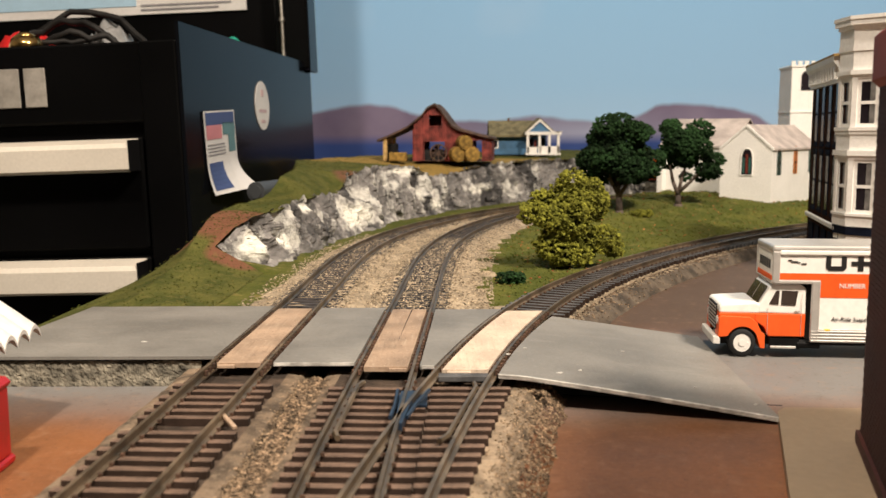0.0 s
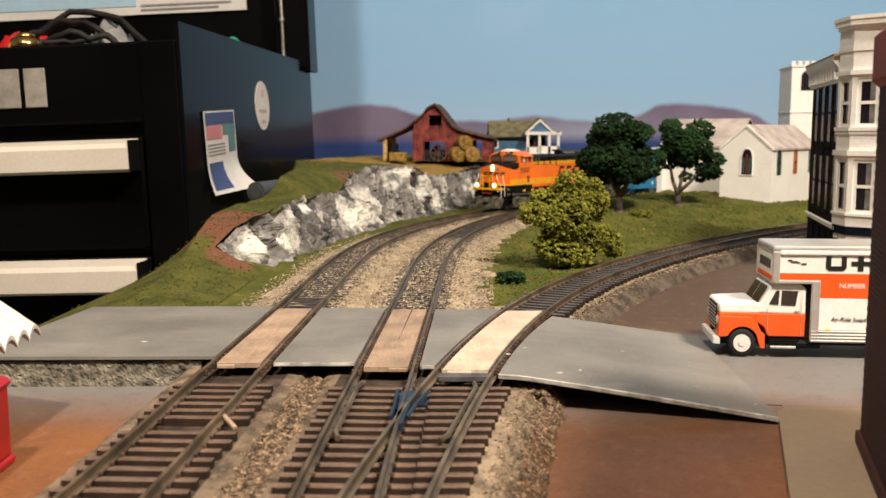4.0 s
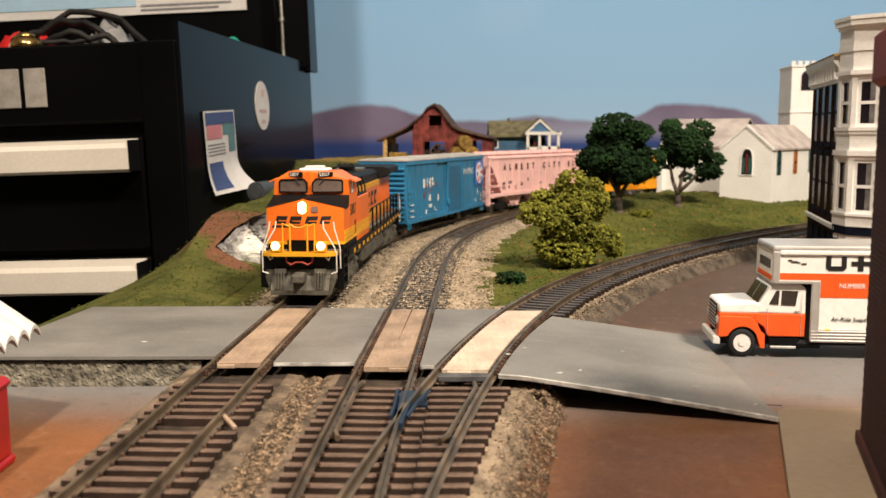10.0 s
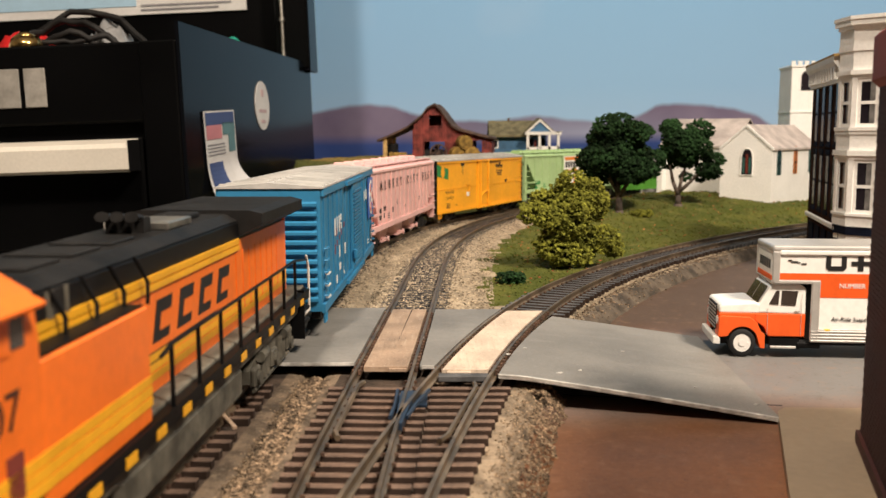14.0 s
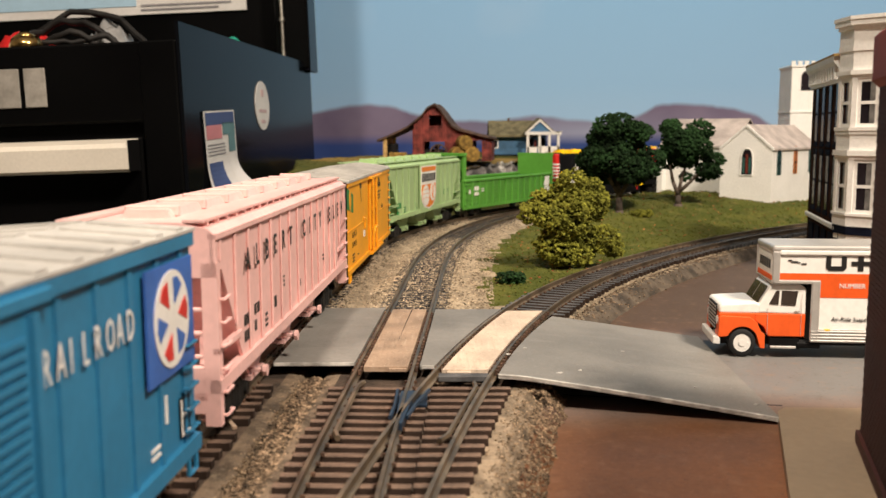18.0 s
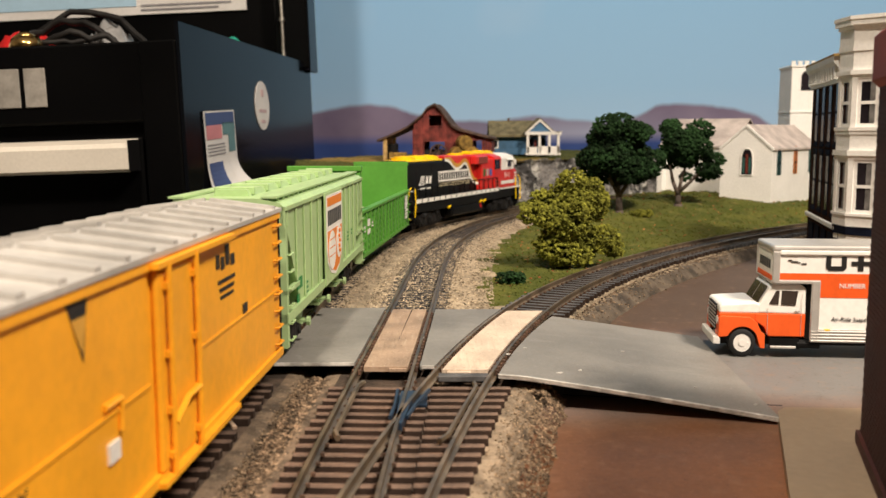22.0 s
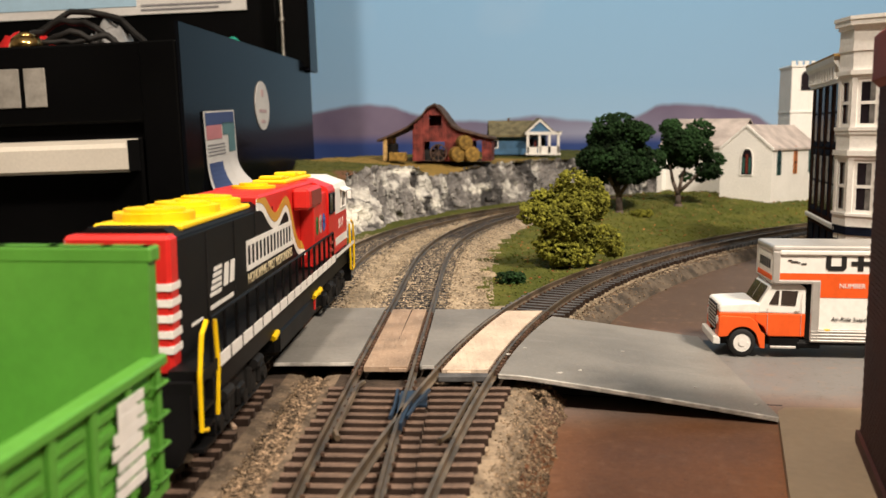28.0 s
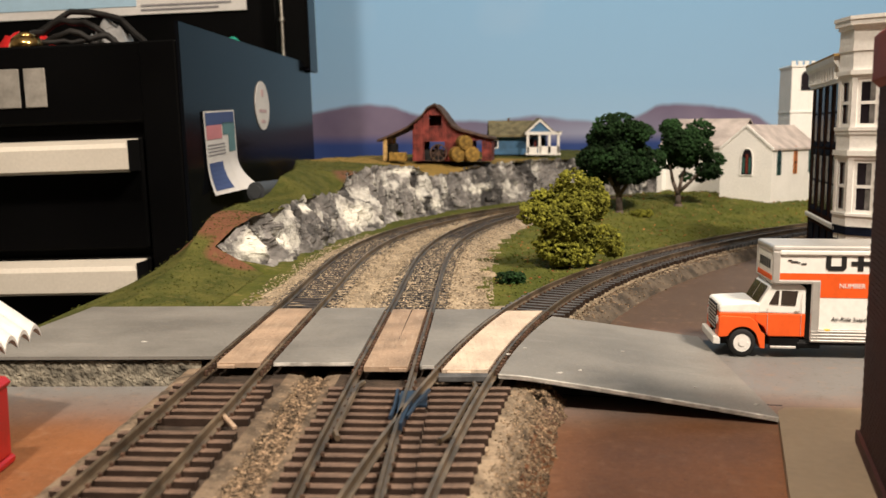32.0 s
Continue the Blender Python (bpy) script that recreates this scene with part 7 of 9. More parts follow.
def build_reefer():
    L = 168
    h = L / 2
    t = thing("refrigerator_car", "amber-yellow refrigerator car with silver ribbed roof and black end", "reefer car")
    boxp("body", "amber", t, -h, h, -16, 16, 8.5, 47.5, bev=.3)
    one("roof", "roof_silver", t, lambda bm: prism(bm, [(-17, 47.5), (17, 47.5), (17, 48.5), (0, 50.8), (-17, 48.5)], "x", -h - .5, h + .5), "silver roof with raised ribs")
    for i in range(15):
        x = -h + 6 + i * (L - 12) / 14
        for s in (-1, 1):
            one("roof_rib", "roof_silver", t, lambda bm: prism(bm, [(s * 16.6, 48.4), (s * .8, 50.6), (s * .8, 51.6), (s * 16.6, 49.4)], "x", x - 1.1, x + 1.1))
    for s in (-1, 1):
        boxp("end_wall", "black", t, min(s * h, s * (h + 1.2)), max(s * h, s * (h + 1.2)), -16.2, 16.2, 8.5, 48, label="black ribbed end")
        for k in range(10):
            z = 11 + 3.4 * k
            one("end_rib", "black", t, lambda bm: prism(bm, [(s * (h + 1.2), z), (s * (h + 2.6), z + .6), (s * (h + 2.6), z + 1.5), (s * (h + 1.2), z + 2.1)], "y", -15.8, 15.8))
        y1 = s * 17.2
        door = boxp("plug_door", "amber", t, -10, 12, min(s * 16, y1), max(s * 16, y1), 10, 45.5, bev=.4, label="amber plug door with locking bars")
        for x in (-6.5, 8.5):
            one("lock_bar", "amber", door, lambda bm: (rod(bm, (x, s * 17.9, 9), (x, s * 17.9, 46.5), .6, 8), [box(bm, x - 1.2, x + 1.2, min(s * 17, s * 18.2), max(s * 17, s * 18.2), z, z + 1.2) for z in (12, 20, 30, 42)]))
        one("door_handle", "amber", door, lambda bm: wire(bm, [(8, s * 18, 18), (2, s * 18.4, 21), (-5, s * 18.4, 21)], .6, 6))
        boxp("side_sill", "amber", t, -h, h, min(s * 16, s * 16.8), max(s * 16, s * 16.8), 8, 10)
        boxp("top_rail", "amber", t, -h, h, min(s * 16, s * 16.7), max(s * 16, s * 16.7), 45.8, 47.6)
        boxp("belt_rail", "amber", t, -h, -12, min(s * 16, s * 16.3), max(s * 16, s * 16.3), 26, 26.6)
        boxp("belt_rail", "amber", t, 14, h, min(s * 16, s * 16.3), max(s * 16, s * 16.3), 26, 26.6)
        boxp("door_track", "amber", t, -34, 14, min(s * 16.6, s * 18.2), max(s * 16.6, s * 18.2), 46, 47)
        boxp("door_track", "amber", t, -34, 14, min(s * 16.6, s * 18.2), max(s * 16.6, s * 18.2), 8, 9)
        ladder(t, -h + 4, s * 16.2, 12, 44, "amber", 8)
        one("stirrup_step", "amber", t, lambda bm: wire(bm, [(h - 6, s * 16.4, 9), (h - 6, s * 16.4, 4.5), (h - 2, s * 16.4, 4.5), (h - 2, s * 16.4, 9)], .45, 5))
    bw = thing_part_wheel(t, h + 4.2, 6, 46)
    y = 16.05
    fl = one("flag_emblem", "deep_green", t, lambda bm: prism(bm, [(h - .5, 45.5), (h - 19, 41.5), (h - 19, 33.5), (h - .5, 36.5)], "y", 16, 16.15), "dark green flag emblem with an amber oval")
    one("flag_oval", "amber", fl, lambda bm: prism(bm, [(h - 9.5 + 3.1 * math.cos(a), 39.4 + 4.6 * math.sin(a)) for a in np.linspace(0, 2 * math.pi, 18, endpoint=False)], "y", 16.15, 16.25))
    tri = one("triangle_emblem", "ink", t, lambda bm: prism(bm, [(43, 45.4), (36.5, 45.4), (38.5, 36.5)], "y", 16, 16.12), "small dark triangular emblem")
    one("triangle_field", "gold", tri, lambda bm: prism(bm, [(42, 43), (37.3, 43), (38.8, 37.8)], "y", 16.12, 16.2))
    # script name and small print as bars
    bars(t, [(-26, -28.5, 40, 43), (-29.5, -32, 39.5, 42.2), (-33, -36, 40, 44.5), (-37, -40, 39.5, 42), (-27, -40, 36.6, 37.4), (-28, -39, 34.8, 35.6), (-28.5, -38.5, 33.2, 33.9), (4, 2, 28, 29), (4, 2, 26.4, 27.2), (4, 2, 24.8, 25.6), (-46, -50, 26, 29), (68, 62, 14.4, 15), (68, 62, 13, 13.6), (68, 62, 11.6, 12.2), (52, 49, 13, 13.4)], y, "ink")
    letters(t, "GARX", h - 15, 3.6, 22.5, 16.1, 3.6, "ink")
    letters(t, "50821", h - 15, 3.0, 18.2, 16.1, 3.4, "ink")
    boxp("routing_board", "white", t, 32, 28, 16, 16.5, 19, 22, label="small white routing card")
    one("side_bracket", "amber", t, lambda bm: wire(bm, [(33, 16.3, 28), (27, 16.3, 28), (27, 16.3, 23)], .6, 6))
    underframe(t, L)
    for x in (-57, 57):
        freight_bogie(t, x)
    return t


def thing_part_wheel(veh, x, y, z):
    """A hand brake wheel on the end."""
    w = one("brake_wheel", "black", veh, lambda bm: (wire(bm, [(x, y + 3.6 * math.cos(a), z + 3.6 * math.sin(a)) for a in np.linspace(0, 2 * math.pi, 17)], .45, 6),
                                                     [rod(bm, (x, y, z), (x, y + 3.6 * math.cos(a), z + 3.6 * math.sin(a)), .35, 5) for a in np.linspace(0, 2 * math.pi, 5)[:-1]],
                                                     rod(bm, (x - 2.6, y, z), (x + .4, y, z), .8, 8)), "black hand brake wheel")
    return w


def build_gondola():
    L = 174
    h = L / 2
    t = thing("bulkhead_gondola", "bright green gondola car with tall end bulkheads, empty", "gondola car")
    boxp("floor", "green", t, -h, h, -15, 15, 9, 11)
    for s in (-1, 1):
        y0, y1 = sorted((s * 15.2, s * 16.2))
        boxp("side_sheet", "green", t, -h, h, y0, y1, 8.5, 30)
        boxp("top_rail", "green", t, -h, h, *sorted((s * 14.6, s * 17.6)), 29.5, 31.5, bev=.4)
        boxp("side_sill", "green", t, -h, h, *sorted((s * 15.4, s * 17)), 7.5, 9.5)
        for i in range(15):
            x = -h + 3 + i * (L - 6) / 14
            boxp("side_post", "green", t, x - .9, x + .9, *sorted((s * 16.2, s * 17.2)), 8.5, 30, bev=.2)
        # pressed ridges between the posts
        for i in range(14):
            xm = -h + 3 + (i + .5) * (L - 6) / 14
            for k in range(6):
                z = 11.5 + 3.0 * k
                one("pressed_ridge", "green", t, lambda bm: prism(bm, [(xm - 4.3, z), (xm + 4.3, z), (xm + 3.4, z + 1.3), (xm - 3.4, z + 1.3)], "y", *sorted((s * 16.1, s * 16.75))))
    # bulkheads: a plain plate towards the load, posts and rails outside
    for sx in (-1, 1):
        xi = sx * (h - 3.5) if sx > 0 else sx * (h - 2.5)
        top = 53 if sx > 0 else 50
        boxp("bulkhead_plate", "green", t, *sorted((xi, xi - sx * 1.6)), -16.5, 16.5, 11, top)
        for y in (-16, -8.5, 0, 8.5, 15):
            boxp("bulkhead_post", "green", t, *sorted((xi, xi + sx * 2.0)), y - .2, y + 1.4, 11, top)
        boxp("bulkhead_cap", "green", t, *sorted((xi - sx * 1.7, xi + sx * 2.6)), -17, 17, top - 2.6, top, bev=.3)
        boxp("end_sheet", "green", t, *sorted((sx * h, sx * (h - 1.2))), -16, 16, 9, 29.5)
        for s in (-1, 1):
            ladder(t, sx * (h - 4), s * 17, 11, 27, "green", 4)
    one("load_tray", "green", t, lambda bm: prism(bm, [(-8, 11), (8, 11), (5, 17), (-5, 17)], "x", -h + 10, h - 20))
    # white emblem shapes and print bars on the left side
    y = 17.0
    rng = random.Random(3)
    em = boxp("white_emblem", "white", t, -h + 20, -h + 13, 17.25, 17.4, 20, 27, label="white stencilled emblem")
    for k in range(7):
        z = 13.5 + 2.2 * k
        boxp("emblem_bar", "white", em, -h + 22.5 - rng.uniform(0, 3), -h + 9 + rng.uniform(0, 3), 17.25, 17.45, z, z + 1.6)
    bars(t, [(h - 18, h - 21, 22, 25.5), (h - 22, h - 25, 22, 25.5), (h - 18, h - 21, 18, 20.5), (h - 22, h - 25, 18, 20.5), (h - 9, h - 11.5, 20, 23), (h - 30, h - 34, 22.5, 23.2), (h - 30, h - 34, 20.8, 21.5)], 16.85, "white")
    boxp("data_panel", "black", t, -h + 8.5, -h + 12, 17.0, 17.15, 10, 14)
    underframe(t, L)
    for x in (-60, 60):
        freight_bogie(t, x)
    return t


def loco_bogie(veh, x, mat="under_grey", wheel="steel"):
    def draw(bm):
        for s in (-1, 1):
            a, b = sorted((s * 11.2, s * 13.4))
            prism(bm, [(-25, 4.5), (-20, 3.2), (20, 3.2), (25, 4.5), (25, 8), (20, 9.5), (8, 11), (-8, 11), (-20, 9.5), (-25, 8)], "y", a, b)
            for dx in (-21, 0, 21):
                box(bm, dx - 3.2, dx + 3.2, *sorted((s * 13.2, s * 14.8)), 3.4, 8.4, bev=.5)
                rod(bm, (dx, s * 14.6, 5.4), (dx, s * 15.6, 5.4), 1.9, 12)
            for dx in (-12.5, -8.5, 8.5, 12.5):
                rod(bm, (dx, s * 13.8, 3.4), (dx, s * 13.8, 10), 1.3, 10)
            rod(bm, (-18, s * 14.6, 10.2), (-11, s * 14.6, 10.2), 1.5, 10)
            rod(bm, (11, s * 14.6, 10.2), (18, s * 14.6, 10.2), 1.5, 10)
            rod(bm, (-24, s * 14.2, 2.6), (24, s * 14.2, 2.6), .5, 6)
        box(bm, -22, 22, -11, 11, 7.5, 10.5)
    b = one("bogie", mat, veh, draw, "three-axle bogie with cast side frames", m=pose(x * MM, 0, 0))
    for dx in (-21, 0, 21):
        WHEELS.append((wheelset(b, dx, 5.8, wheel), veh, 5.8))
    BOGIES.append((b, veh, x))
    return b


def build_orange_loco():
    t = thing("diesel_locomotive", "orange, black and yellow diesel locomotive with lit headlights", "locomotive")
    F = 118.0
    # frame and walkways
    boxp("frame", "under_grey", t, -F + 2, F - 10.5, -15.5, 15.5, 12.5, 20, bev=.3)
    for s in (-1, 1):
        boxp("walkway", "black", t, -F + 4, F - 22, *sorted((s * 11, s * 17.6)), 17.5, 20.4)
        for i in range(15):
            x = -104 + i * 14.0
            if x < 88:
                boxp("sill_mark", "yellow", t, x, x + 4.6, *sorted((s * 17.5, s * 17.8)), 17.2, 19.0)
        boxp("air_tank", "under_grey", t, -38, 38, *sorted((s * 8, s * 15.6)), 5.2, 13.5, bev=1.4, label="grey fuel tank side")
        [boxp("step", "black", t, F - 18, F - 9, *sorted((s * 13.5, s * 17.6)), z, z + .8) for z in (5, 9, 13, 17)]
        [boxp("step_stringer", "black", t, F - 18.6, F - 18, *sorted((s * 13, s * 17.6)), 4.5, 20), boxp("step_stringer", "black", t, F - 9, F - 8.4, *sorted((s * 13, s * 17.6)), 4.5, 20)]
        [boxp("step", "black", t, -F + 4, -F + 12, *sorted((s * 13.5, s * 17.6)), z, z + .8) for z in (5, 9, 13, 17)]
        [boxp("step_stringer", "black", t, -F + 12, -F + 12.6, *sorted((s * 13, s * 17.6)), 4.5, 20)]
    boxp("fuel_tank", "under_grey", t, -38, 38, -8, 8, 4.5, 13.5)
    # pilot with plough
    one("snow_plough", "under_grey", t, lambda bm: (prism(bm, [(-15.8, 12.6), (15.8, 12.6), (16.2, 9), (13.5, 2.2), (-13.5, 2.2), (-16.2, 9)], "x", F - 4, F - 1),
                                                    prism(bm, [(F - 1, 10), (F + 2.2, 4.4), (F + 1.8, 2.4), (F - 1, 2.4)], "y", -13.2, 13.2)), "dark grey pilot plough")
    for s in (-1, 1):
        for dy in (7.2, 8.4, 9.6, 10.8):
            one("brake_hose", "under_grey", t, lambda bm: wire(bm, [(F - .6, s * dy, 12.4), (F + 2, s * dy, 11.4), (F + 2.4, s * dy, 5)], .42, 5))
        boxp("hose_bracket", "under_grey", t, F - 1, F + .8, *sorted((s * 6.4, s * 11.6)), 11.2, 13)
    boxp("pilot_beam", "black", t, F - 5, F - 1, -16.4, 16.4, 12.6, 20.2, bev=.5)
    one("coupler", "under_grey", t, lambda bm: (box(bm, F - 2, F + 3, -2.6, 2.6, 7.2, 11.8, bev=.6), box(bm, F + 2, F + 5.6, -3.2, 2.6, 7.4, 11.4, bev=.8)))
    coupler(t, -F + 1, -1)
    one("cable_hose", "hose_red", t, lambda bm: wire(bm, [(F + .4, -6.2, 17.4), (F + 1.4, -5.8, 14.6), (F + 1.8, -3.8, 13.4), (F + 1.8, -1.5, 14.4), (F + 1.8, 1.5, 14.4), (F + 1.8, 3.8, 13.4), (F + 1.4, 5.8, 14.6), (F + .4, 6.2, 17.4)], .45, 6), "red multiple-unit hose")
    # yellow anticlimber and nose gate
    one("anticlimber", "yellow", t, lambda bm: prism(bm, [(F - 9, -15.4), (F - 3, -15.4), (F - 1, -11), (F - 1, 11), (F - 3, 15.4), (F - 9, 15.4)], "z", 19.8, 21.2), "yellow front walkway lip")
    for s in (-1, 1):
        boxp("ditch_lamp_box", "yellow", t, F - 4.6, F - 1.2, *sorted((s * 7.5, s * 11.5)), 21.6, 25.8, bev=.5)
        one("ditch_lamp", "lamp_on", t, lambda bm: rod(bm, (F - 1.2, s * 9.4, 24.2), (F - .8, s * 9.4, 24.2), 1.7, 20), "lit ditch light")
        one("nose_rail", "rail_white", t, lambda bm: wire(bm, [(F - .5, s * 10.6, 34), (F + .4, s * 11, 31), (F + 1.2, s * 15.8, 23.5), (F + 1.4, s * 16.8, 21), (F + 1.2, s * 16.8, 13.2), (F + 1.0, s * 14.2, 12.4)], .33, 6), "white front handrail")
        one("nose_rail", "rail_white", t, lambda bm: wire(bm, [(F - 4.4, s * 14.6, 33.5), (F - 4, s * 15, 30.5), (F - 3, s * 17.6, 23), (F - 3, s * 17.8, 14)], .33, 6), "white side handrail")
        one("gate_post", "yellow", t, lambda bm: wire(bm, [(F - 2.4, s * 3.6, 21.4), (F - 2.4, s * 3.6, 33.2)], .45, 6))
        one("gate_post", "yellow", t, lambda bm: wire(bm, [(F - 2.4, s * 6.6, 21.4), (F - 2.4, s * 6.6, 33.2), (F - 2.4, s * 3.6, 32)], .45, 6))
        one("lift_lever", "rail_white", t, lambda bm: wire(bm, [(F + 1, s * 12, 17.5), (F + 1.6, s * 13.2, 19.4), (F + 1.6, s * 14.2, 18.2), (F + 1.6, s * 13.2, 16.6), (F + 1, s * 12, 17.5)], .4, 6))
    one("gate_chain", "yellow", t, lambda bm: wire(bm, [(F - 2.4, -3.6, 33), (F - 2.3, -2, 31.9), (F - 2.3, 0, 31.5), (F - 2.3, 2, 31.9), (F - 2.4, 3.6, 33)], .4, 6))
    boxp("gate_plate", "black", t, F - 6.4, F - 6.2, -5.6, 5.6, 21.4, 26)
    # nose and cab, both with a shallow vee front
    nose_f, cab_f, cab_r, lh = F - 16.4, F - 30.7, F - 53.4, 25.5
    bulge, half = 3.4, 16.7
    nose_x, cab_x = nose_f + bulge, cab_f + bulge
    lean = math.degrees(math.atan(bulge / half))

    def facet(x, side_):
        """A face drawn square-on at x, swung back onto one half of the vee."""
        return pose(x * MM, 0, 0, 0, 0, side_ * lean) @ pose(-x * MM, 0, 0)

    def vee(bm, pts, x0, x1, rake=0.0):
        for sg in (-1, 1):
            rear = [bm.verts.new((x0, sg * y, z)) for y, z in pts]
            front = [bm.verts.new((x1 + bulge * (1 - y / half) - rake * max(0, z - 50), sg * y, z)) for y, z in pts]
            bm.faces.new(rear)
            bm.faces.new(front)
            for p in range(len(pts) - 1):
                bm.faces.new((rear[p], rear[p + 1], front[p + 1], front[p]))
        bmesh.ops.recalc_face_normals(bm, faces=bm.faces[:])

    one("nose", "orange", t, lambda bm: vee(bm, [(0, 24.4), (16.5, 24.4), (16.5, 38.6), (0, 42.6)], cab_f - 3, nose_f), "orange nose with black top")
    one("nose_band", "yellow", t, lambda bm: vee(bm, [(0, 23.2), (16.6, 23.2), (16.6, 24.5), (0, 24.5)], cab_r - 3, nose_f + .15))
    one("nose_foot", "black", t, lambda bm: vee(bm, [(0, 20), (16.2, 20), (16.2, 23.2), (0, 23.2)], cab_r - 3, nose_f - .3))

    def nose_top(bm):
        a = [(nose_f + .15, -16.6, 38.6), (nose_x + .15, 0, 42.65), (nose_f + .15, 16.6, 38.6)]
        b = [(cab_f + .2, -16.7, 43.2), (cab_x + .2, 0, 43.6), (cab_f + .2, 16.7, 43.2)]
        low_ = [(cab_f, -16.4, 36), (cab_f, 0, 36), (cab_f, 16.4, 36)]
        va, vb, vl = ([bm.verts.new(p) for p in q] for q in (a, b, low_))
        for i in (0, 1):
            bm.faces.new((va[i], va[i + 1], vb[i + 1], vb[i]))
        bm.faces.new((va[0], vb[0], vl[0]))
        bm.faces.new((va[2], vl[2], vb[2]))
        bmesh.ops.recalc_face_normals(bm, faces=bm.faces[:])
    one("nose_top", "black", t, nose_top, "matt black sloping nose top")
    for s in (-1, 1):
        one("nose_cheek", "orange", t, lambda bm: prism(bm, [(cab_f, 38), (nose_f, 38.5), (cab_f, 43.1)], "y", *sorted((s * 15.6, s * 16.5))))
    # the emblem on the nose, as plain slanted shapes
    for y0, w in ((-13.4, 4.9), (-7.0, 5.0), (0.7, 4.8), (6.8, 4.2)):
        one("nose_mark", "ink", t, lambda bm: (prism(bm, [(y0, 32.0), (y0 + w, 32.0), (y0 + w + .4, 33.0), (y0 + .4, 33.0)], "x", nose_x + .02, nose_x + .14),
                                               prism(bm, [(y0 + .5, 33.5), (y0 + w + .5, 33.5), (y0 + w + 1.0, 35.2), (y0 + 1.0, 35.2)], "x", nose_x + .02, nose_x + .14),
                                               prism(bm, [(y0 + .3, 33.0), (y0 + 1.6, 33.0), (y0 + 1.8, 33.5), (y0 + .5, 33.5)], "x", nose_x + .02, nose_x + .14)), m=facet(nose_x, 1 if y0 > 0 else -1))
    one("nose_mark", "ink", t, lambda bm: prism(bm, [(-15, 30.2), (-7.5, 30.4), (-1, 31.3), (-14.2, 31.3)], "x", nose_x + .02, nose_x + .14), m=facet(nose_x, -1))
    hl = boxp("headlight_plate", "orange", t, nose_x - 1.2, nose_x + .1, -2.6, 1.2, 36.4, 40.6, bev=.3)
    one("headlight", "lamp_on", hl, lambda bm: prism(bm, [(-.5 + 1.7 * math.cos(a), 38.9 + (1.0 if math.sin(a) > 0 else -1.0) + 1.6 * math.sin(a)) for a in np.linspace(0, 2 * math.pi, 24, endpoint=False) + .01], "x", nose_x + .1, nose_x + .6), "lit headlight")
    hh = boxp("lamp_housing", "lamp_off", t, nose_x - .1, nose_x + .35, 3.4, 6.4, 36.6, 39.4, bev=.3, label="dark square lamp housing", m=facet(nose_x, 1))
    one("headlight", "lamp_off", hh, lambda bm: rod(bm, (nose_x + .3, 4.9, 38.0), (nose_x + .55, 4.9, 38.0), 1.0, 14), "unlit headlight")
    # cab
    one("cab", "orange", t, lambda bm: vee(bm, [(0, 24.4), (half, 24.4), (half, 44), (16.1, 49.8), (10, 53.4), (0, 53.4)], cab_r, cab_f, 0.5), "orange cab")
    for s in (-1, 1):
        w = one("windscreen", "windscreen", t, lambda bm: prism(bm, [(s * 1.5, 44.6), (s * 14.4, 44.6), (s * 14.4, 49.0), (s * 13.8, 49.7), (s * 3.0, 50.2), (s * 1.5, 48.6)], "x", cab_x - .3, cab_x + .12), "dark windscreen", m=facet(cab_x, s))
        one("window_gasket", "black", w, lambda bm: wire(bm, [(cab_x + .15, s * 1.5, 44.6), (cab_x + .15, s * 14.4, 44.6), (cab_x + .15, s * 14.4, 49.0), (cab_x + .15, s * 13.8, 49.7), (cab_x + .15, s * 3.0, 50.2), (cab_x + .15, s * 1.5, 48.6), (cab_x + .15, s * 1.5, 44.6)], .4, 5))
        one("wiper", "ink", w, lambda bm: wire(bm, [(cab_x + .4, s * 7, 50.4), (cab_x + .6, s * 4.5, 48.0)], .2, 4))
        nb = one("number_board", "black", t, lambda bm: box(bm, cab_x - 1.6, cab_x - .5, *sorted((s * 4.0, s * 10.4)), 51.0, 53.2, bev=.25), "black number board", m=facet(cab_x, s))
        text("number", "5807", "white", nb, 2.3, front_m(s * 7.2 - 2.9, 51.4, cab_x - .45), thick=.04)
        side = sorted((s * 16.5, s * 16.85))
        sw = boxp("side_window", "window_dark", t, cab_f - 19, cab_f - 2.6, *side, 43.6, 49.2, bev=.15, label="dark cab side window")
        boxp("window_bar", "orange", sw, cab_f - 5.4, cab_f - 4.2, *sorted((s * 16.8, s * 17.0)), 43.4, 49.4)
        boxp("window_bar", "orange", sw, cab_f - 15, cab_f - 11.5, *sorted((s * 16.8, s * 17.0)), 43.4, 49.4)
        boxp("window_blind", "trim_white", sw, cab_f - 9.4, cab_f - 6.4, *sorted((s * 16.8, s * 16.95)), 43.9, 49.2)
        one("sun_shade", "orange", t, lambda bm: prism(bm, [(s * 16.5, 50.4), (s * 19.4, 49.0), (s * 19.2, 48.5), (s * 16.5, 49.6)], "x", cab_f - 20, cab_f - 3))
        text("number", "5807", "ink", t, 7.0, side_m(cab_f - 1.5 if s > 0 else cab_f - 18, 34, s * 16.75, s), thick=.06, squeeze=1.12)
        boxp("cab_step", "cap_red", t, cab_f - 17, cab_f - 13, *sorted((s * 16.7, s * 16.9)), 25, 31)
        for k in range(3):
            boxp("stripe", "yellow", t, cab_r - 1, nose_f - .6, *sorted((s * 15.5, s * 16.9)), 23.4 + 1.85 * k, 24.95 + 1.85 * k)
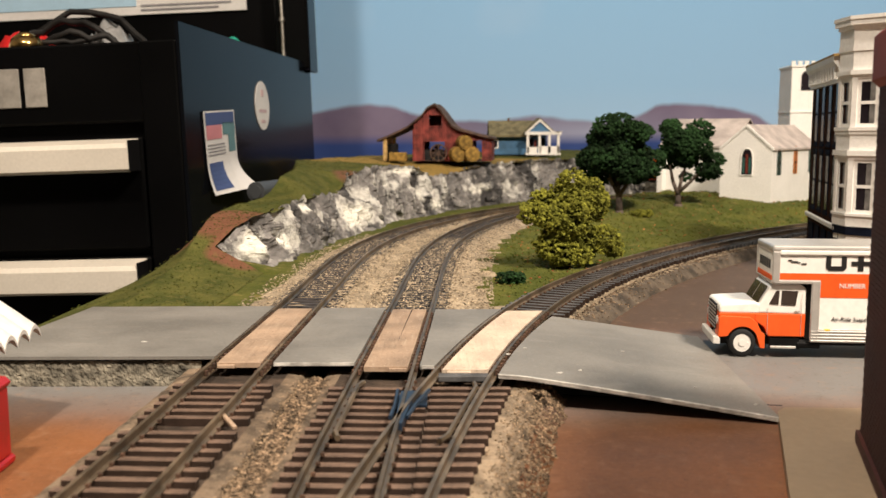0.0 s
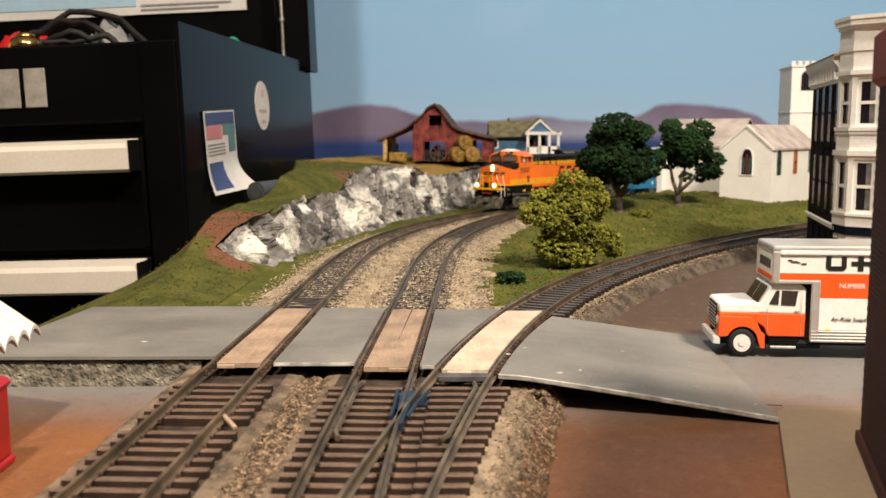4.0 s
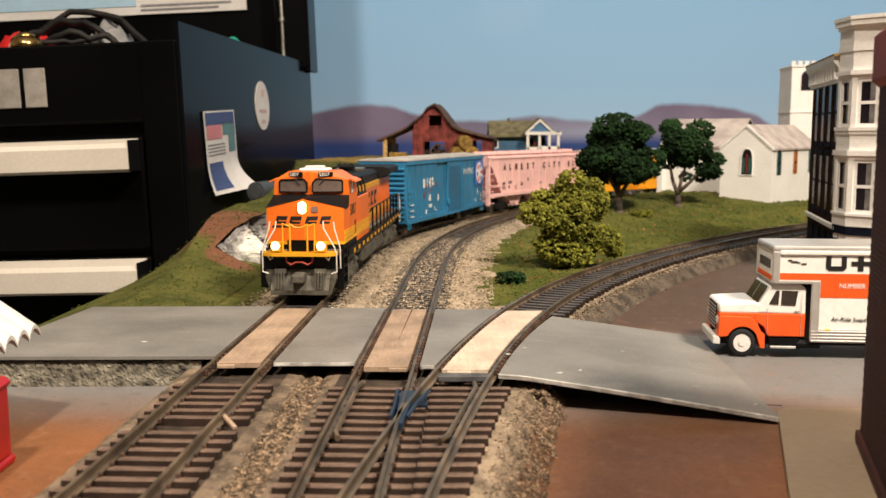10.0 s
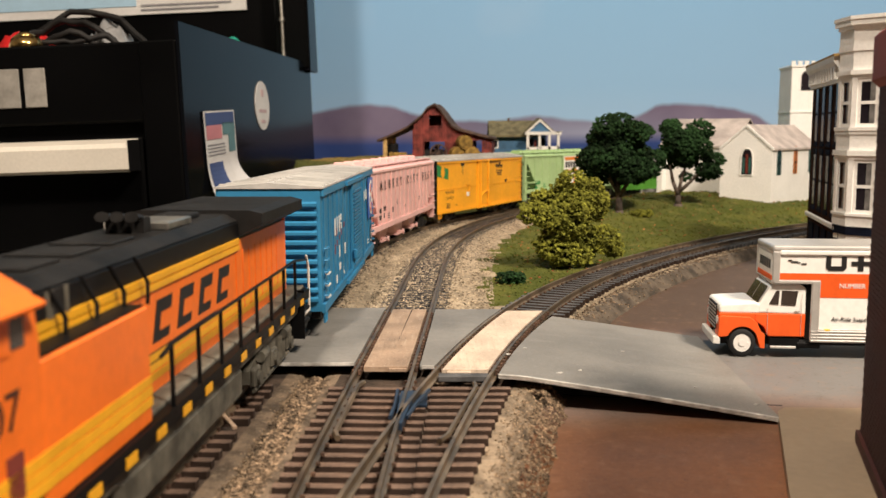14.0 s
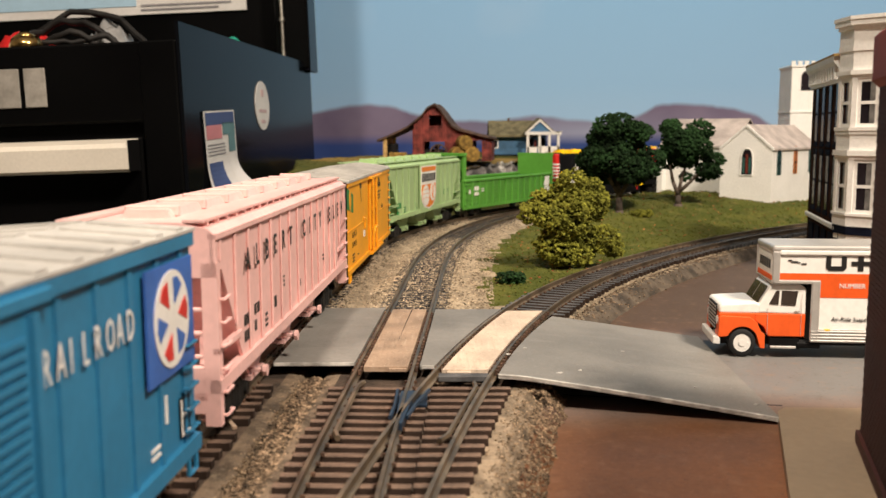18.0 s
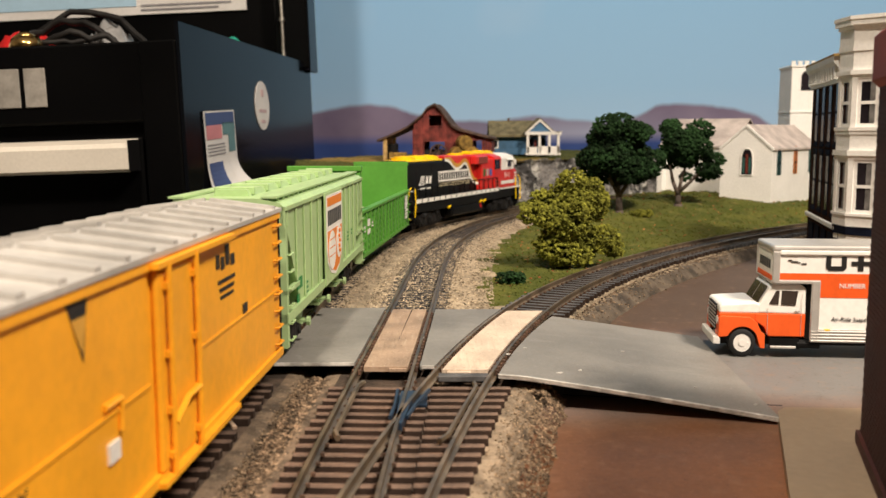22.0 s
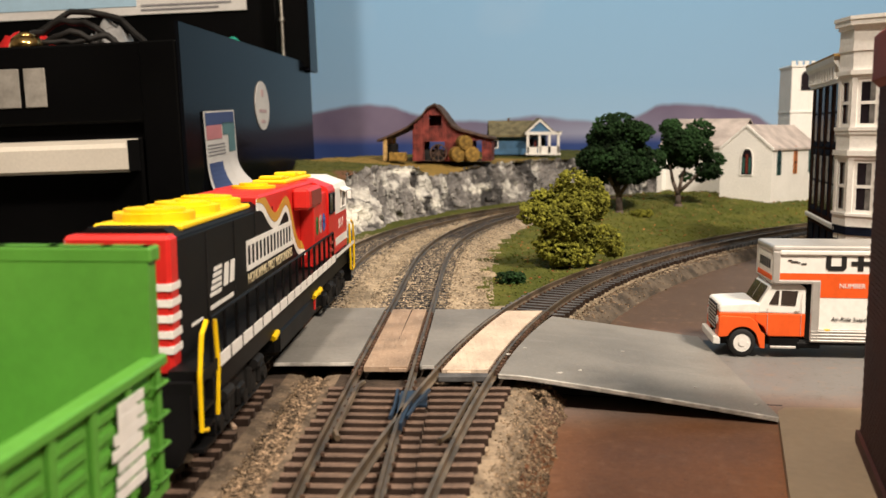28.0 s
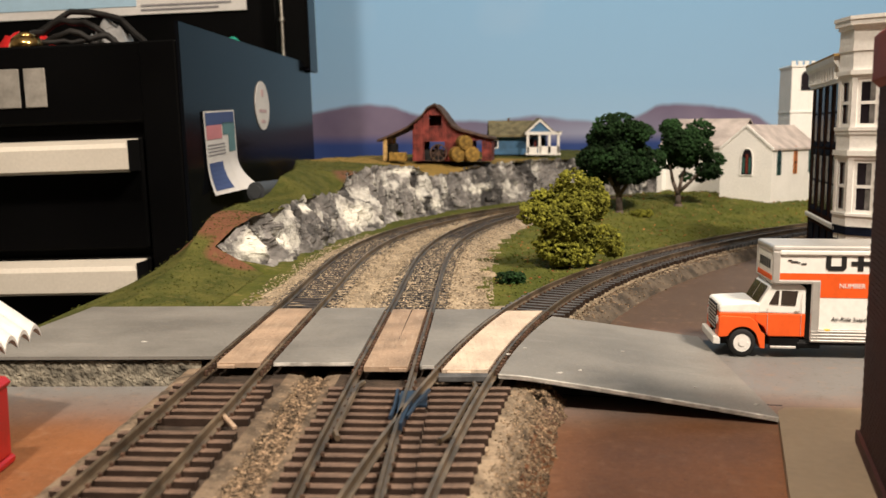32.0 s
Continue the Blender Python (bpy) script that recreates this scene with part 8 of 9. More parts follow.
    one("roof_unit", "trim_white", t, lambda bm: (box(bm, cab_r + 6, cab_f - 4, -6.5, 6.5, 53, 54.6, bev=.7), box(bm, cab_r + 9, cab_f - 6, -4, 4, 54.6, 55.6, bev=.5)), "pale roof-top air conditioner")
    # hoods
    hr = -F + 10
    boxp("low_hood", "orange", t, lh, cab_r, -16.6, 16.6, 20.4, 40.6, bev=.3, label="orange full-width equipment hood")
    boxp("hood", "orange", t, hr, lh, -11.4, 11.4, 20.4, 43)
    boxp("upper_hood", "black", t, hr + 2, cab_r, -11.2, 11.2, 43, 50.5, bev=.8, label="black upper hood")
    one("hood_roof", "black_matt", t, lambda bm: prism(bm, [(-11, 50.5), (11, 50.5), (8, 53), (-8, 53)], "x", hr + 50, cab_r))
    boxp("ledge_recess", "black", t, lh + .5, cab_r, -15.9, 15.9, 40.6, 41.0)
    boxp("hood_panel", "black", t, lh, cab_r, -11.3, 11.3, 40.9, 44)
    for s in (-1, 1):
        for z in (40.6, 42.2):
            boxp("stripe", "yellow", t, hr + 56, cab_r - 1, *sorted((s * 11.4, s * 11.95)), z, z + 1.3, label="yellow stripe")
        for z in (23.4, 25.25, 27.1):
            boxp("stripe", "yellow", t, hr, lh, *sorted((s * 11.4, s * 11.55)), z, z + 1.5, label="yellow stripe")
            boxp("stripe", "yellow", t, lh, cab_r, *sorted((s * 16.6, s * 16.8)), z, z + 1.5, label="yellow stripe")
        for i, x in enumerate((cab_r - 8, cab_r - 14)):
            boxp("louvre", "black_matt", t, x - 5, x, *sorted((s * 11.2, s * 11.7)), 44.4, 50)
            for k in (0, 5):
                boxp("louvre_frame", "under_grey", t, x - k - .3, x - k + .3, *sorted((s * 11.7, s * 12.1)), 44.2, 50.2)
        # company emblem on the hood, plain slanted shapes and a swoosh
        for i in range(4):
            x0 = 10 - i * 14.0
            one("hood_mark", "ink", t, lambda bm: [prism(bm, [(x0 + 1.4 * p, q) if s > 0 else (x0 - 9 - 1.4 * p, q) for p, q in quad], "y", *sorted((s * 11.4, s * 11.52))) for quad in (
                [(0, 30.4), (-2.2, 30.4), (-4.4, 38.2), (-2.2, 38.2)], [(-2.2, 30.4), (-6.4, 30.4), (-7.0, 32.2), (-2.7, 32.2)], [(-3.6, 35.6), (-7.8, 35.6), (-8.5, 38.2), (-4.4, 38.2)])])
        one("hood_mark", "ink", t, lambda bm: prism(bm, [(14, 26.2), (-34, 29.0), (14, 28.8)], "y", *sorted((s * 11.4, s * 11.52))))
        for i in range(8):
            x = -48 - i * 6.5
            boxp("hood_door", "orange", t, x - 3, x - 1.8, *sorted((s * 11.4, s * 11.6)), 25, 40)
        # handrail
        posts = [16.5 - 15.8 * i for i in range(8)]
        for x in posts:
            one("rail_post", "black", t, lambda bm: rod(bm, (x, s * 17.2, 19), (x, s * 17.2, 32), .45, 6))
        one("handrail", "black", t, lambda bm: wire(bm, [(19, s * 16, 30)] + [(x, s * 17.2, 32) for x in posts] + [(-F + 6, s * 17.2, 30)], .4, 6))
        for i in range(5):
            x = cab_r - 2 - 11 * i
            one("grab_stay", "black", t, lambda bm: wire(bm, [(x, s * 11.9, 51), (x - 2, s * 13.4, 44), (x - 1, s * 13.6, 39.5)], .4, 5))
        one("end_rail", "rail_white", t, lambda bm: wire(bm, [(-F + 3, s * 16.6, 31), (-F + 1.6, s * 17, 27), (-F + 1.6, s * 17, 13), (-F + 3, s * 15, 11)], .45, 6), "white rear handrail")
    # radiator wings at the rear
    one("radiator_wing", "black_matt", t, lambda bm: prism(bm, [(-11.4, 44.6), (-17.4, 49), (-17.4, 53.2), (-14, 54.4), (14, 54.4), (17.4, 53.2), (17.4, 49), (11.4, 44.6)], "x", hr + 2, hr + 54), "flared black radiator roof")
    boxp("exhaust", "black_matt", t, -46, -34, -4, 4, 53, 55, bev=.5)
    for x in (40, 24, 8):
        boxp("roof_hatch", "black_matt", t, x - 6, x + 6, -6, 6, 53, 53.8, bev=.3)
    one("horn", "black_matt", t, lambda bm: [rod(bm, (-10, y, 57.6), (-4, y, 58.4), .5, 8, 1.6) for y in (-3, 0, 3)] + [box(bm, -12, -8, -4, 4, 52.6, 57.6)])
    one("dynamic_vent", "steel", t, lambda bm: box(bm, -30, -14, -7, 7, 53, 55.4, bev=.3), "grey roof grille")
    boxp("rear_end", "orange", t, hr - 1.5, hr, -11.2, 11.2, 20.4, 44)
    boxp("rear_platform", "black", t, -F + 1, hr, -16, 16, 17.5, 20.4)
    lower_hood(t, {"radiator_wing", "upper_hood", "hood_roof", "exhaust", "horn", "roof_hatch", "dynamic_vent", "louvre", "louvre_frame", "grab_stay", "hood_panel"}, 42.0, 0.68)
    # the body rides low
    low = {"snow_plough", "brake_hose", "hose_bracket", "coupler", "cable_hose", "step", "step_stringer", "air_tank", "fuel_tank", "frame"}
    front = {"snow_plough", "brake_hose", "hose_bracket", "coupler", "cable_hose", "pilot_beam", "lift_lever", "nose_rail"}
    for ob in t.children:
        if ob.name.startswith("coupler") and ob.data.vertices[0].co.x < 0:
            continue
        kind = ob.name.split(".")[0]
        if kind in front:
            ob.location.x -= 4.5 * MM
            ob.scale.y = .92
        if kind in ("cable_hose", "lift_lever"):
            ob.location.z += 1.6 * MM
        if kind not in low:
            ob.location.z -= 1.2 * MM
    for x in (-76, 76):
        loco_bogie(t, x)
    return t


def wave_z(x, knots):
    return float(np.interp(x, [k[0] for k in knots], [k[1] for k in knots]))


HOOD_PARTS = {"hood", "hood_front", "hood_end", "end_band", "red_field", "ribbon", "shutter_frame", "shutter_bar", "lettering", "hood_mark", "hood_seam", "hood_roof", "print_bar"}


def widen_hood(veh, k):
    """The engine hood and all that is painted on it, wider by k."""
    for ob in veh.children_recursive:
        if ob.name.split(".")[0] in HOOD_PARTS and abs(ob.location.y) < .012:
            ob.location.y *= k
            if abs(ob.matrix_basis.to_3x3()[1][1]) > .9:
                ob.data.transform(Matrix.Diagonal((1, k, 1, 1)))


def build_red_loco():
    """Trails the train with its cab towards the rear; its right side shows."""
    t = thing("diesel_locomotive", "red and black diesel locomotive with gold and white ribbon stripes", "locomotive")
    F = 117.0
    boxp("frame", "black", t, -F + 2, F - 4, -15.5, 15.5, 12.5, 19.5, bev=.3)
    cab_f, cab_r = F - 18, F - 65
    seam = cab_f - 31
    hr = -F + 8.5
    for s in (-1, 1):
        boxp("walkway", "black", t, -F + 3, F - 22, *sorted((s * 10.5, s * 17.4)), 19.4, 21.8)
        boxp("sill_line", "white", t, 62, F - 4, *sorted((s * 17.4, s * 17.6)), 20.4, 21.7, label="white sill stripe")
        boxp("fuel_side", "black", t, -34, 30, *sorted((s * 8, s * 15.4)), 4.8, 13, bev=1.5)
        one("tank_filler", "red", t, lambda bm: box(bm, 22, 23.4, *sorted((s * 15.4, s * 15.9)), 8, 12))
        # white blocks along the walkway edge, with handrail posts between
        for i in range(16):
            x = -102 + i * 10.2
            if x < 60:
                boxp("edge_block", "white", t, x, x + 8.6, *sorted((s * 17.4, s * 17.6)), 19.6, 22.4)
        posts = [-106 + 10.2 * i for i in range(17)]
        for x in posts:
            one("rail_post", "black", t, lambda bm: rod(bm, (x, s * 17, 19), (x, s * 17, 31), .42, 6))
        one("handrail", "black", t, lambda bm: wire(bm, [(x, s * 17, 31) for x in posts], .38, 6))
        for sx in (-1, 1):
            xx = sx * (F - 2)
            one("end_handrail", "fan_yellow", t, lambda bm: wire(bm, [(xx - sx * 6, s * 17, 31), (xx - sx * 2, s * 17.2, 29), (xx, s * 17.2, 21), (xx, s * 17.2, 10), (xx - sx * 4, s * 17.2, 9)], .5, 6), "yellow end handrail")
            one("end_handrail", "fan_yellow", t, lambda bm: wire(bm, [(xx - sx * 12, s * 17, 30), (xx - sx * 12.6, s * 17.3, 21), (xx - sx * 11, s * 17.3, 10)], .5, 6), "yellow step handrail")
            [boxp("step", "black", t, *sorted((sx * (F - 3), sx * (F - 11))), *sorted((s * 13.5, s * 17.2)), z, z + .8) for z in (5, 9, 13)]
            [boxp("step_stringer", "black", t, *sorted((sx * (F - 11), sx * (F - 11.6))), *sorted((s * 13, s * 17.2)), 4.5, 18)]
        for x in (20, 28, -44):
            one("brake_gear", "fan_yellow", t, lambda bm: rod(bm, (x, s * 15.8, 12.6), (x + 4, s * 16.2, 13.6), .9, 6))
    boxp("fuel_tank", "black", t, -34, 30, -8, 8, 4.2, 13)
    for sx in (-1, 1):
        one("pilot", "black", t, lambda bm: prism(bm, [(-15.5, 17.5), (15.5, 17.5), (15.5, 8), (12.5, 2.6), (-12.5, 2.6), (-15.5, 8)], "x", *sorted((sx * (F - 4), sx * (F - 1)))))
        coupler(t, sx * (F - 2), sx)
    boxp("rear_platform", "black", t, -F + 1, hr, -16, 16, 17.5, 19.8)
    boxp("front_platform", "black", t, F - 20, F - 1, -16, 16, 17.5, 19.8)
    # long hood: black with a red forward part parted by the ribbon
    boxp("hood", "black", t, hr, 34, -10.8, 10.8, 19.8, 47.5, bev=.6, label="black engine hood")
    boxp("hood_front", "red", t, -32, cab_r, -10.6, 10.6, 44, 51.2, bev=.8, label="red raised hood section")
    one("hood_end", "red", t, lambda bm: box(bm, hr - 2.4, hr + 3, -11, 11, 19.8, 48.4, bev=.8), "red hood end with white bands")
    for k in range(5):
        boxp("end_band", "white", t, hr - 2.6, hr + 3.2, -11.15, 11.15, 24.5 + 3.2 * k, 26.0 + 3.2 * k)
    for s in (-1, 1):
        y0, y1 = sorted((s * 10.85, s * 11.0))
        # red field beyond the ribbon
        knots = [(-38, 50), (-30, 49.2), (-22, 44.4), (-15, 42), (-8, 43.5), (-2, 46.4), (4, 46.4), (8, 42.5), (12, 36), (18, 31), (24, 29), (32, 29.6), (40, 32.6), (46, 32.2), (52, 28)]
        xs = np.linspace(-38, 52, 110)
        kn = np.array([wave_z(x, knots) for x in xs])
        zs = np.convolve(np.pad(kn, 4, mode="edge"), np.ones(9) / 9, mode="valid")
        nx, nz = -np.gradient(zs, xs), np.ones(len(xs))
        ln = np.hypot(nx, nz)
        nx, nz = nx / ln, nz / ln

        def ribbon(name, mat, lo, hi, yo):
            bm = B()
            sheet(bm, [[(xs[i] + nx[i] * q, s * (yo if xs[i] < 25.5 else yo + 3.4), min(50.4, zs[i] + nz[i] * q)) for q in (lo, hi)] for i in range(len(xs)) if xs[i] < cab_r])
            r = bmesh.ops.extrude_face_region(bm, geom=bm.faces[:])
            bmesh.ops.translate(bm, vec=(0, -s * .12, 0), verts=[g for g in r["geom"] if isinstance(g, bmesh.types.BMVert)])
            bmesh.ops.recalc_face_normals(bm, faces=bm.faces[:])
            part(name, bm, mat, t, {"gold": "gold ribbon stripe", "white": "white ribbon stripe"}.get(mat, ""))

        def red_field(bm):
            sheet(bm, [[(xs[i], s * 10.9, zs[i]), (xs[i], s * 10.9, 50.6)] for i in range(len(xs)) if xs[i] < 26])
            r = bmesh.ops.extrude_face_region(bm, geom=bm.faces[:])
            bmesh.ops.translate(bm, vec=(0, -s * .3, 0), verts=[g for g in r["geom"] if isinstance(g, bmesh.types.BMVert)])
            bmesh.ops.recalc_face_normals(bm, faces=bm.faces[:])
        one("red_field", "red", t, red_field)
        ribbon("ribbon", "white", -2.6, .6, 11.06)
        ribbon("ribbon", "gold", -.4, 2.4, 11.16)
        # white-framed radiator shutters
        fr = boxp("shutter_frame", "white", t, -50, 11, *sorted((s * 10.85, s * 11.15)), 38.8, 40.2, label="white-framed shutters")
        boxp("shutter_frame", "white", t, -50, 15, *sorted((s * 10.85, s * 11.15)), 32.2, 33.5)
        for i in range(14):
            x = -50 + i * 4.5
            one("shutter_bar", "white", fr, lambda bm: prism(bm, [(x, 33.5), (x + 1.0, 33.5), (x + 1.0, 38.8), (x, 38.8)], "y", *sorted((s * 10.85, s * 11.1))))
        text("lettering", "HONORING FIRST RESPONDERS", "cream", t, 4.1, side_m(-49 if s < 0 else 10, 28.5, s * 10.95, s), thick=.08, squeeze=1.0)
        # slanted white emblem
        for i in range(5):
            z = 31.2 + i * 1.4
            one("hood_mark", "white", t, lambda bm: prism(bm, [(-84 + .9 * i, z), (-75 + .2 * i, z), (-74.6 + .2 * i, z + .9), (-83.6 + .9 * i, z + .9)], "y", y0, y1))
        for i in range(2):
            one("hood_mark", "white", t, lambda bm: prism(bm, [(-72.5 + 5.6 * i, 32), (-68.8 + 5.6 * i, 32), (-67.6 + 5.6 * i, 37.4), (-71.2 + 5.6 * i, 37.4)], "y", y0, y1))
        boxp("hood_mark", "white", t, -84, -64, y0, y1, 28.2, 29.2)
        bars(t, [(-98, -90, 27.4, 28)], s * 10.9, "white")
        for x in (-86, -62, -40, -18):
            boxp("hood_seam", "black_matt", t, x, x + .5, y0, y1, 20, 47)
        boxp("side_cabinet", "red", t, 25, cab_r + 1, *sorted((s * 10.5, s * 15.6)), 22.2, 47.2, bev=.4, label="red full-width cabinet behind the cab")
        # air box and badges on the red part
        boxp("air_intake", "red", t, 12, 38, *sorted((s * 10.5, s * 16.4)), 43.2, 50.4, bev=1, label="red dynamic brake box")
        boxp("intake_grille", "cap_red", t, 17, 36, *sorted((s * 16.4, s * 16.55)), 44.4, 49.4)
        for k, (x, mt) in enumerate(((31, "deep_green"), (38, "roof_grey"), (45, "star_blue"))):
            one("round_badge", mt, t, lambda bm: [rod(bm, (x, s * 15.5, 36.2 + k2), (x, s * 15.75, 36.2 + k2), 2.1, 16) for k2 in (-1.2, 0, 1.2)], "small coloured badge")
        one("star_badge", "star_blue", t, lambda bm: [box(bm, -.7, .7, *sorted((s * 15.7, s * 15.85)), -3, 3, m=pose(45, 0, 36.2, 0, a, 0)) for a in (0, 60, 120)])
    # roof: yellow fans
    one("hood_roof", "black", t, lambda bm: prism(bm, [(-10.6, 47.5), (10.6, 47.5), (8, 49.4), (-8, 49.4)], "x", hr + 3, -32))
    for i, x in enumerate((-88, -68, -48)):
        one("roof_fan", "fan_yellow", t, lambda bm: (rod(bm, (x, 0, 49), (x, 0, 51.4), 8.8, 24), rod(bm, (x, 0, 51.4), (x, 0, 52.2), 6.6, 24), rod(bm, (x, 0, 52.2), (x, 0, 52.6), 2, 12)), "yellow radiator fan")
    boxp("fan_plinth", "fan_yellow", t, -99, -40, -9.6, 9.6, 48.0, 49.6, bev=.5)
    one("roof_fan", "fan_yellow", t, lambda bm: (rod(bm, (4, 0, 50.8), (4, 0, 52.0), 7.0, 24), rod(bm, (4, 0, 52.0), (4, 0, 52.8), 4.6, 16)), "yellow dynamic brake fan")
    boxp("roof_tray", "fan_yellow", t, 26, cab_f - 24, -6, 6, 51.0, 52.6, bev=.5, label="yellow roof equipment tray")
    for x, hh in ((28, 1.3), (36, .7), (52, 1.6), (62, .9), (70, 1.1)):
        boxp("roof_box", "fan_yellow", t, x, x + 6, -4, 4, 52.6, 52.6 + hh, bev=.4)
    # cab and nose
    cabp = [(-16.4, 19.8), (16.4, 19.8), (16.4, 47), (15.6, 48.6), (8, 51.4), (-8, 51.4), (-15.6, 48.6), (-16.4, 47)]
    one("cab", "red", t, lambda bm: prism(bm, cabp, "x", cab_r, seam), "red cab")
    top = [(-16.5, 37), (16.5, 37), (16.5, 47), (15.8, 48.7), (8, 51.5), (-8, 51.5), (-15.8, 48.7), (-16.5, 47)]
    one("cab_front", "white", t, lambda bm: prism(bm, top, "x", seam, cab_f), "white cab front and roof")
    one("cab_lower", "red", t, lambda bm: prism(bm, [(-16.4, 19.8), (16.4, 19.8), (16.4, 37), (-16.4, 37)], "x", seam, cab_f))
    one("nose", "red", t, lambda bm: prism(bm, [(-14.6, 19.8), (14.6, 19.8), (14.6, 34.5), (10, 40), (-10, 40), (-14.6, 34.5)], "x", cab_f, F - 5), "red nose with white bands")
    for k in range(5):
        z = 27.5 + 2.5 * k
        boxp("nose_band", "white", t, cab_f + 6, F - 4.85, -14.75 if z < 34 else -11, 14.75 if z < 34 else 11, z, z + 1.2)
    for s in (-1, 1):
        a, b = sorted((s * 16.3, s * 16.6))
        w = boxp("side_window", "window_dark", t, seam - 15.5, seam - 4, a, b, 38.6, 46, bev=.2, label="dark cab side window")
        one("window_frame", "black", w, lambda bm: wire(bm, [(seam - 15.5, s * 16.7, 38.6), (seam - 4, s * 16.7, 38.6), (seam - 4, s * 16.7, 46), (seam - 15.5, s * 16.7, 46), (seam - 15.5, s * 16.7, 38.6)], .4, 5))
        w2 = boxp("cab_window", "window_dark", t, cab_f - 17, cab_f - 6, a, b, 38.8, 45.4, bev=.2)
        one("window_frame", "trim_white", w2, lambda bm: wire(bm, [(cab_f - 17, s * 16.7, 38.8), (cab_f - 6, s * 16.7, 38.8), (cab_f - 6, s * 16.7, 45.4), (cab_f - 17, s * 16.7, 45.4), (cab_f - 17, s * 16.7, 38.8)], .5, 5))
        one("sun_shade", "white", t, lambda bm: prism(bm, [(s * 16.2, 47.0), (s * 19.2, 45.6), (s * 19.0, 45.2), (s * 16.2, 46.3)], "x", cab_f - 19, cab_f - 3))
        text("lettering", "9-1-1", "white", t, 6.2, side_m(cab_f - 23 if s < 0 else cab_f - 7, 30.4, s * 16.45, s), thick=.08)
        boxp("cab_band", "white", t, seam, cab_f, *sorted((s * 16.4, s * 16.55)), 24.6, 27.6)
        boxp("nose_side_band", "white", t, cab_f, F - 5, *sorted((s * 14.6, s * 14.75)), 24.6, 27)
        boxp("blue_plate", "star_blue", t, cab_f + 1, cab_f + 6, *sorted((s * 14.75, s * 14.85)), 25, 27)
        one("mirror", "trim_white", t, lambda bm: box(bm, cab_f + .5, cab_f + 2, *sorted((s * 16.6, s * 18.4)), 41, 45, bev=.2))
        one("cab_ladder", "cap_red", t, lambda bm: [box(bm, cab_r + 2, cab_r + 10, *sorted((s * 16.4, s * 17.2)), z, z + 1) for z in (21, 24, 27)])
        for wy in (1, 8):
            boxp("windscreen", "window_dark", t, cab_f - .2, cab_f + .15, *sorted((s * wy, s * (wy + 6))), 41.5, 48)
    for x in (-74, 74):
        loco_bogie(t, x, "black_matt", "black")
    widen_hood(t, 0.98)
    return t


# ---------------------------------------------------------------- the lorry
def soft_prism(bm, pts, axis, a0, a1, off=.5, seg=2):
    """A prism with rounded edges."""
    prism(bm, pts, axis, a0, a1)
    bmesh.ops.bevel(bm, geom=bm.edges[:], offset=off, segments=seg, affect="EDGES", profile=.5, clamp_overlap=True)


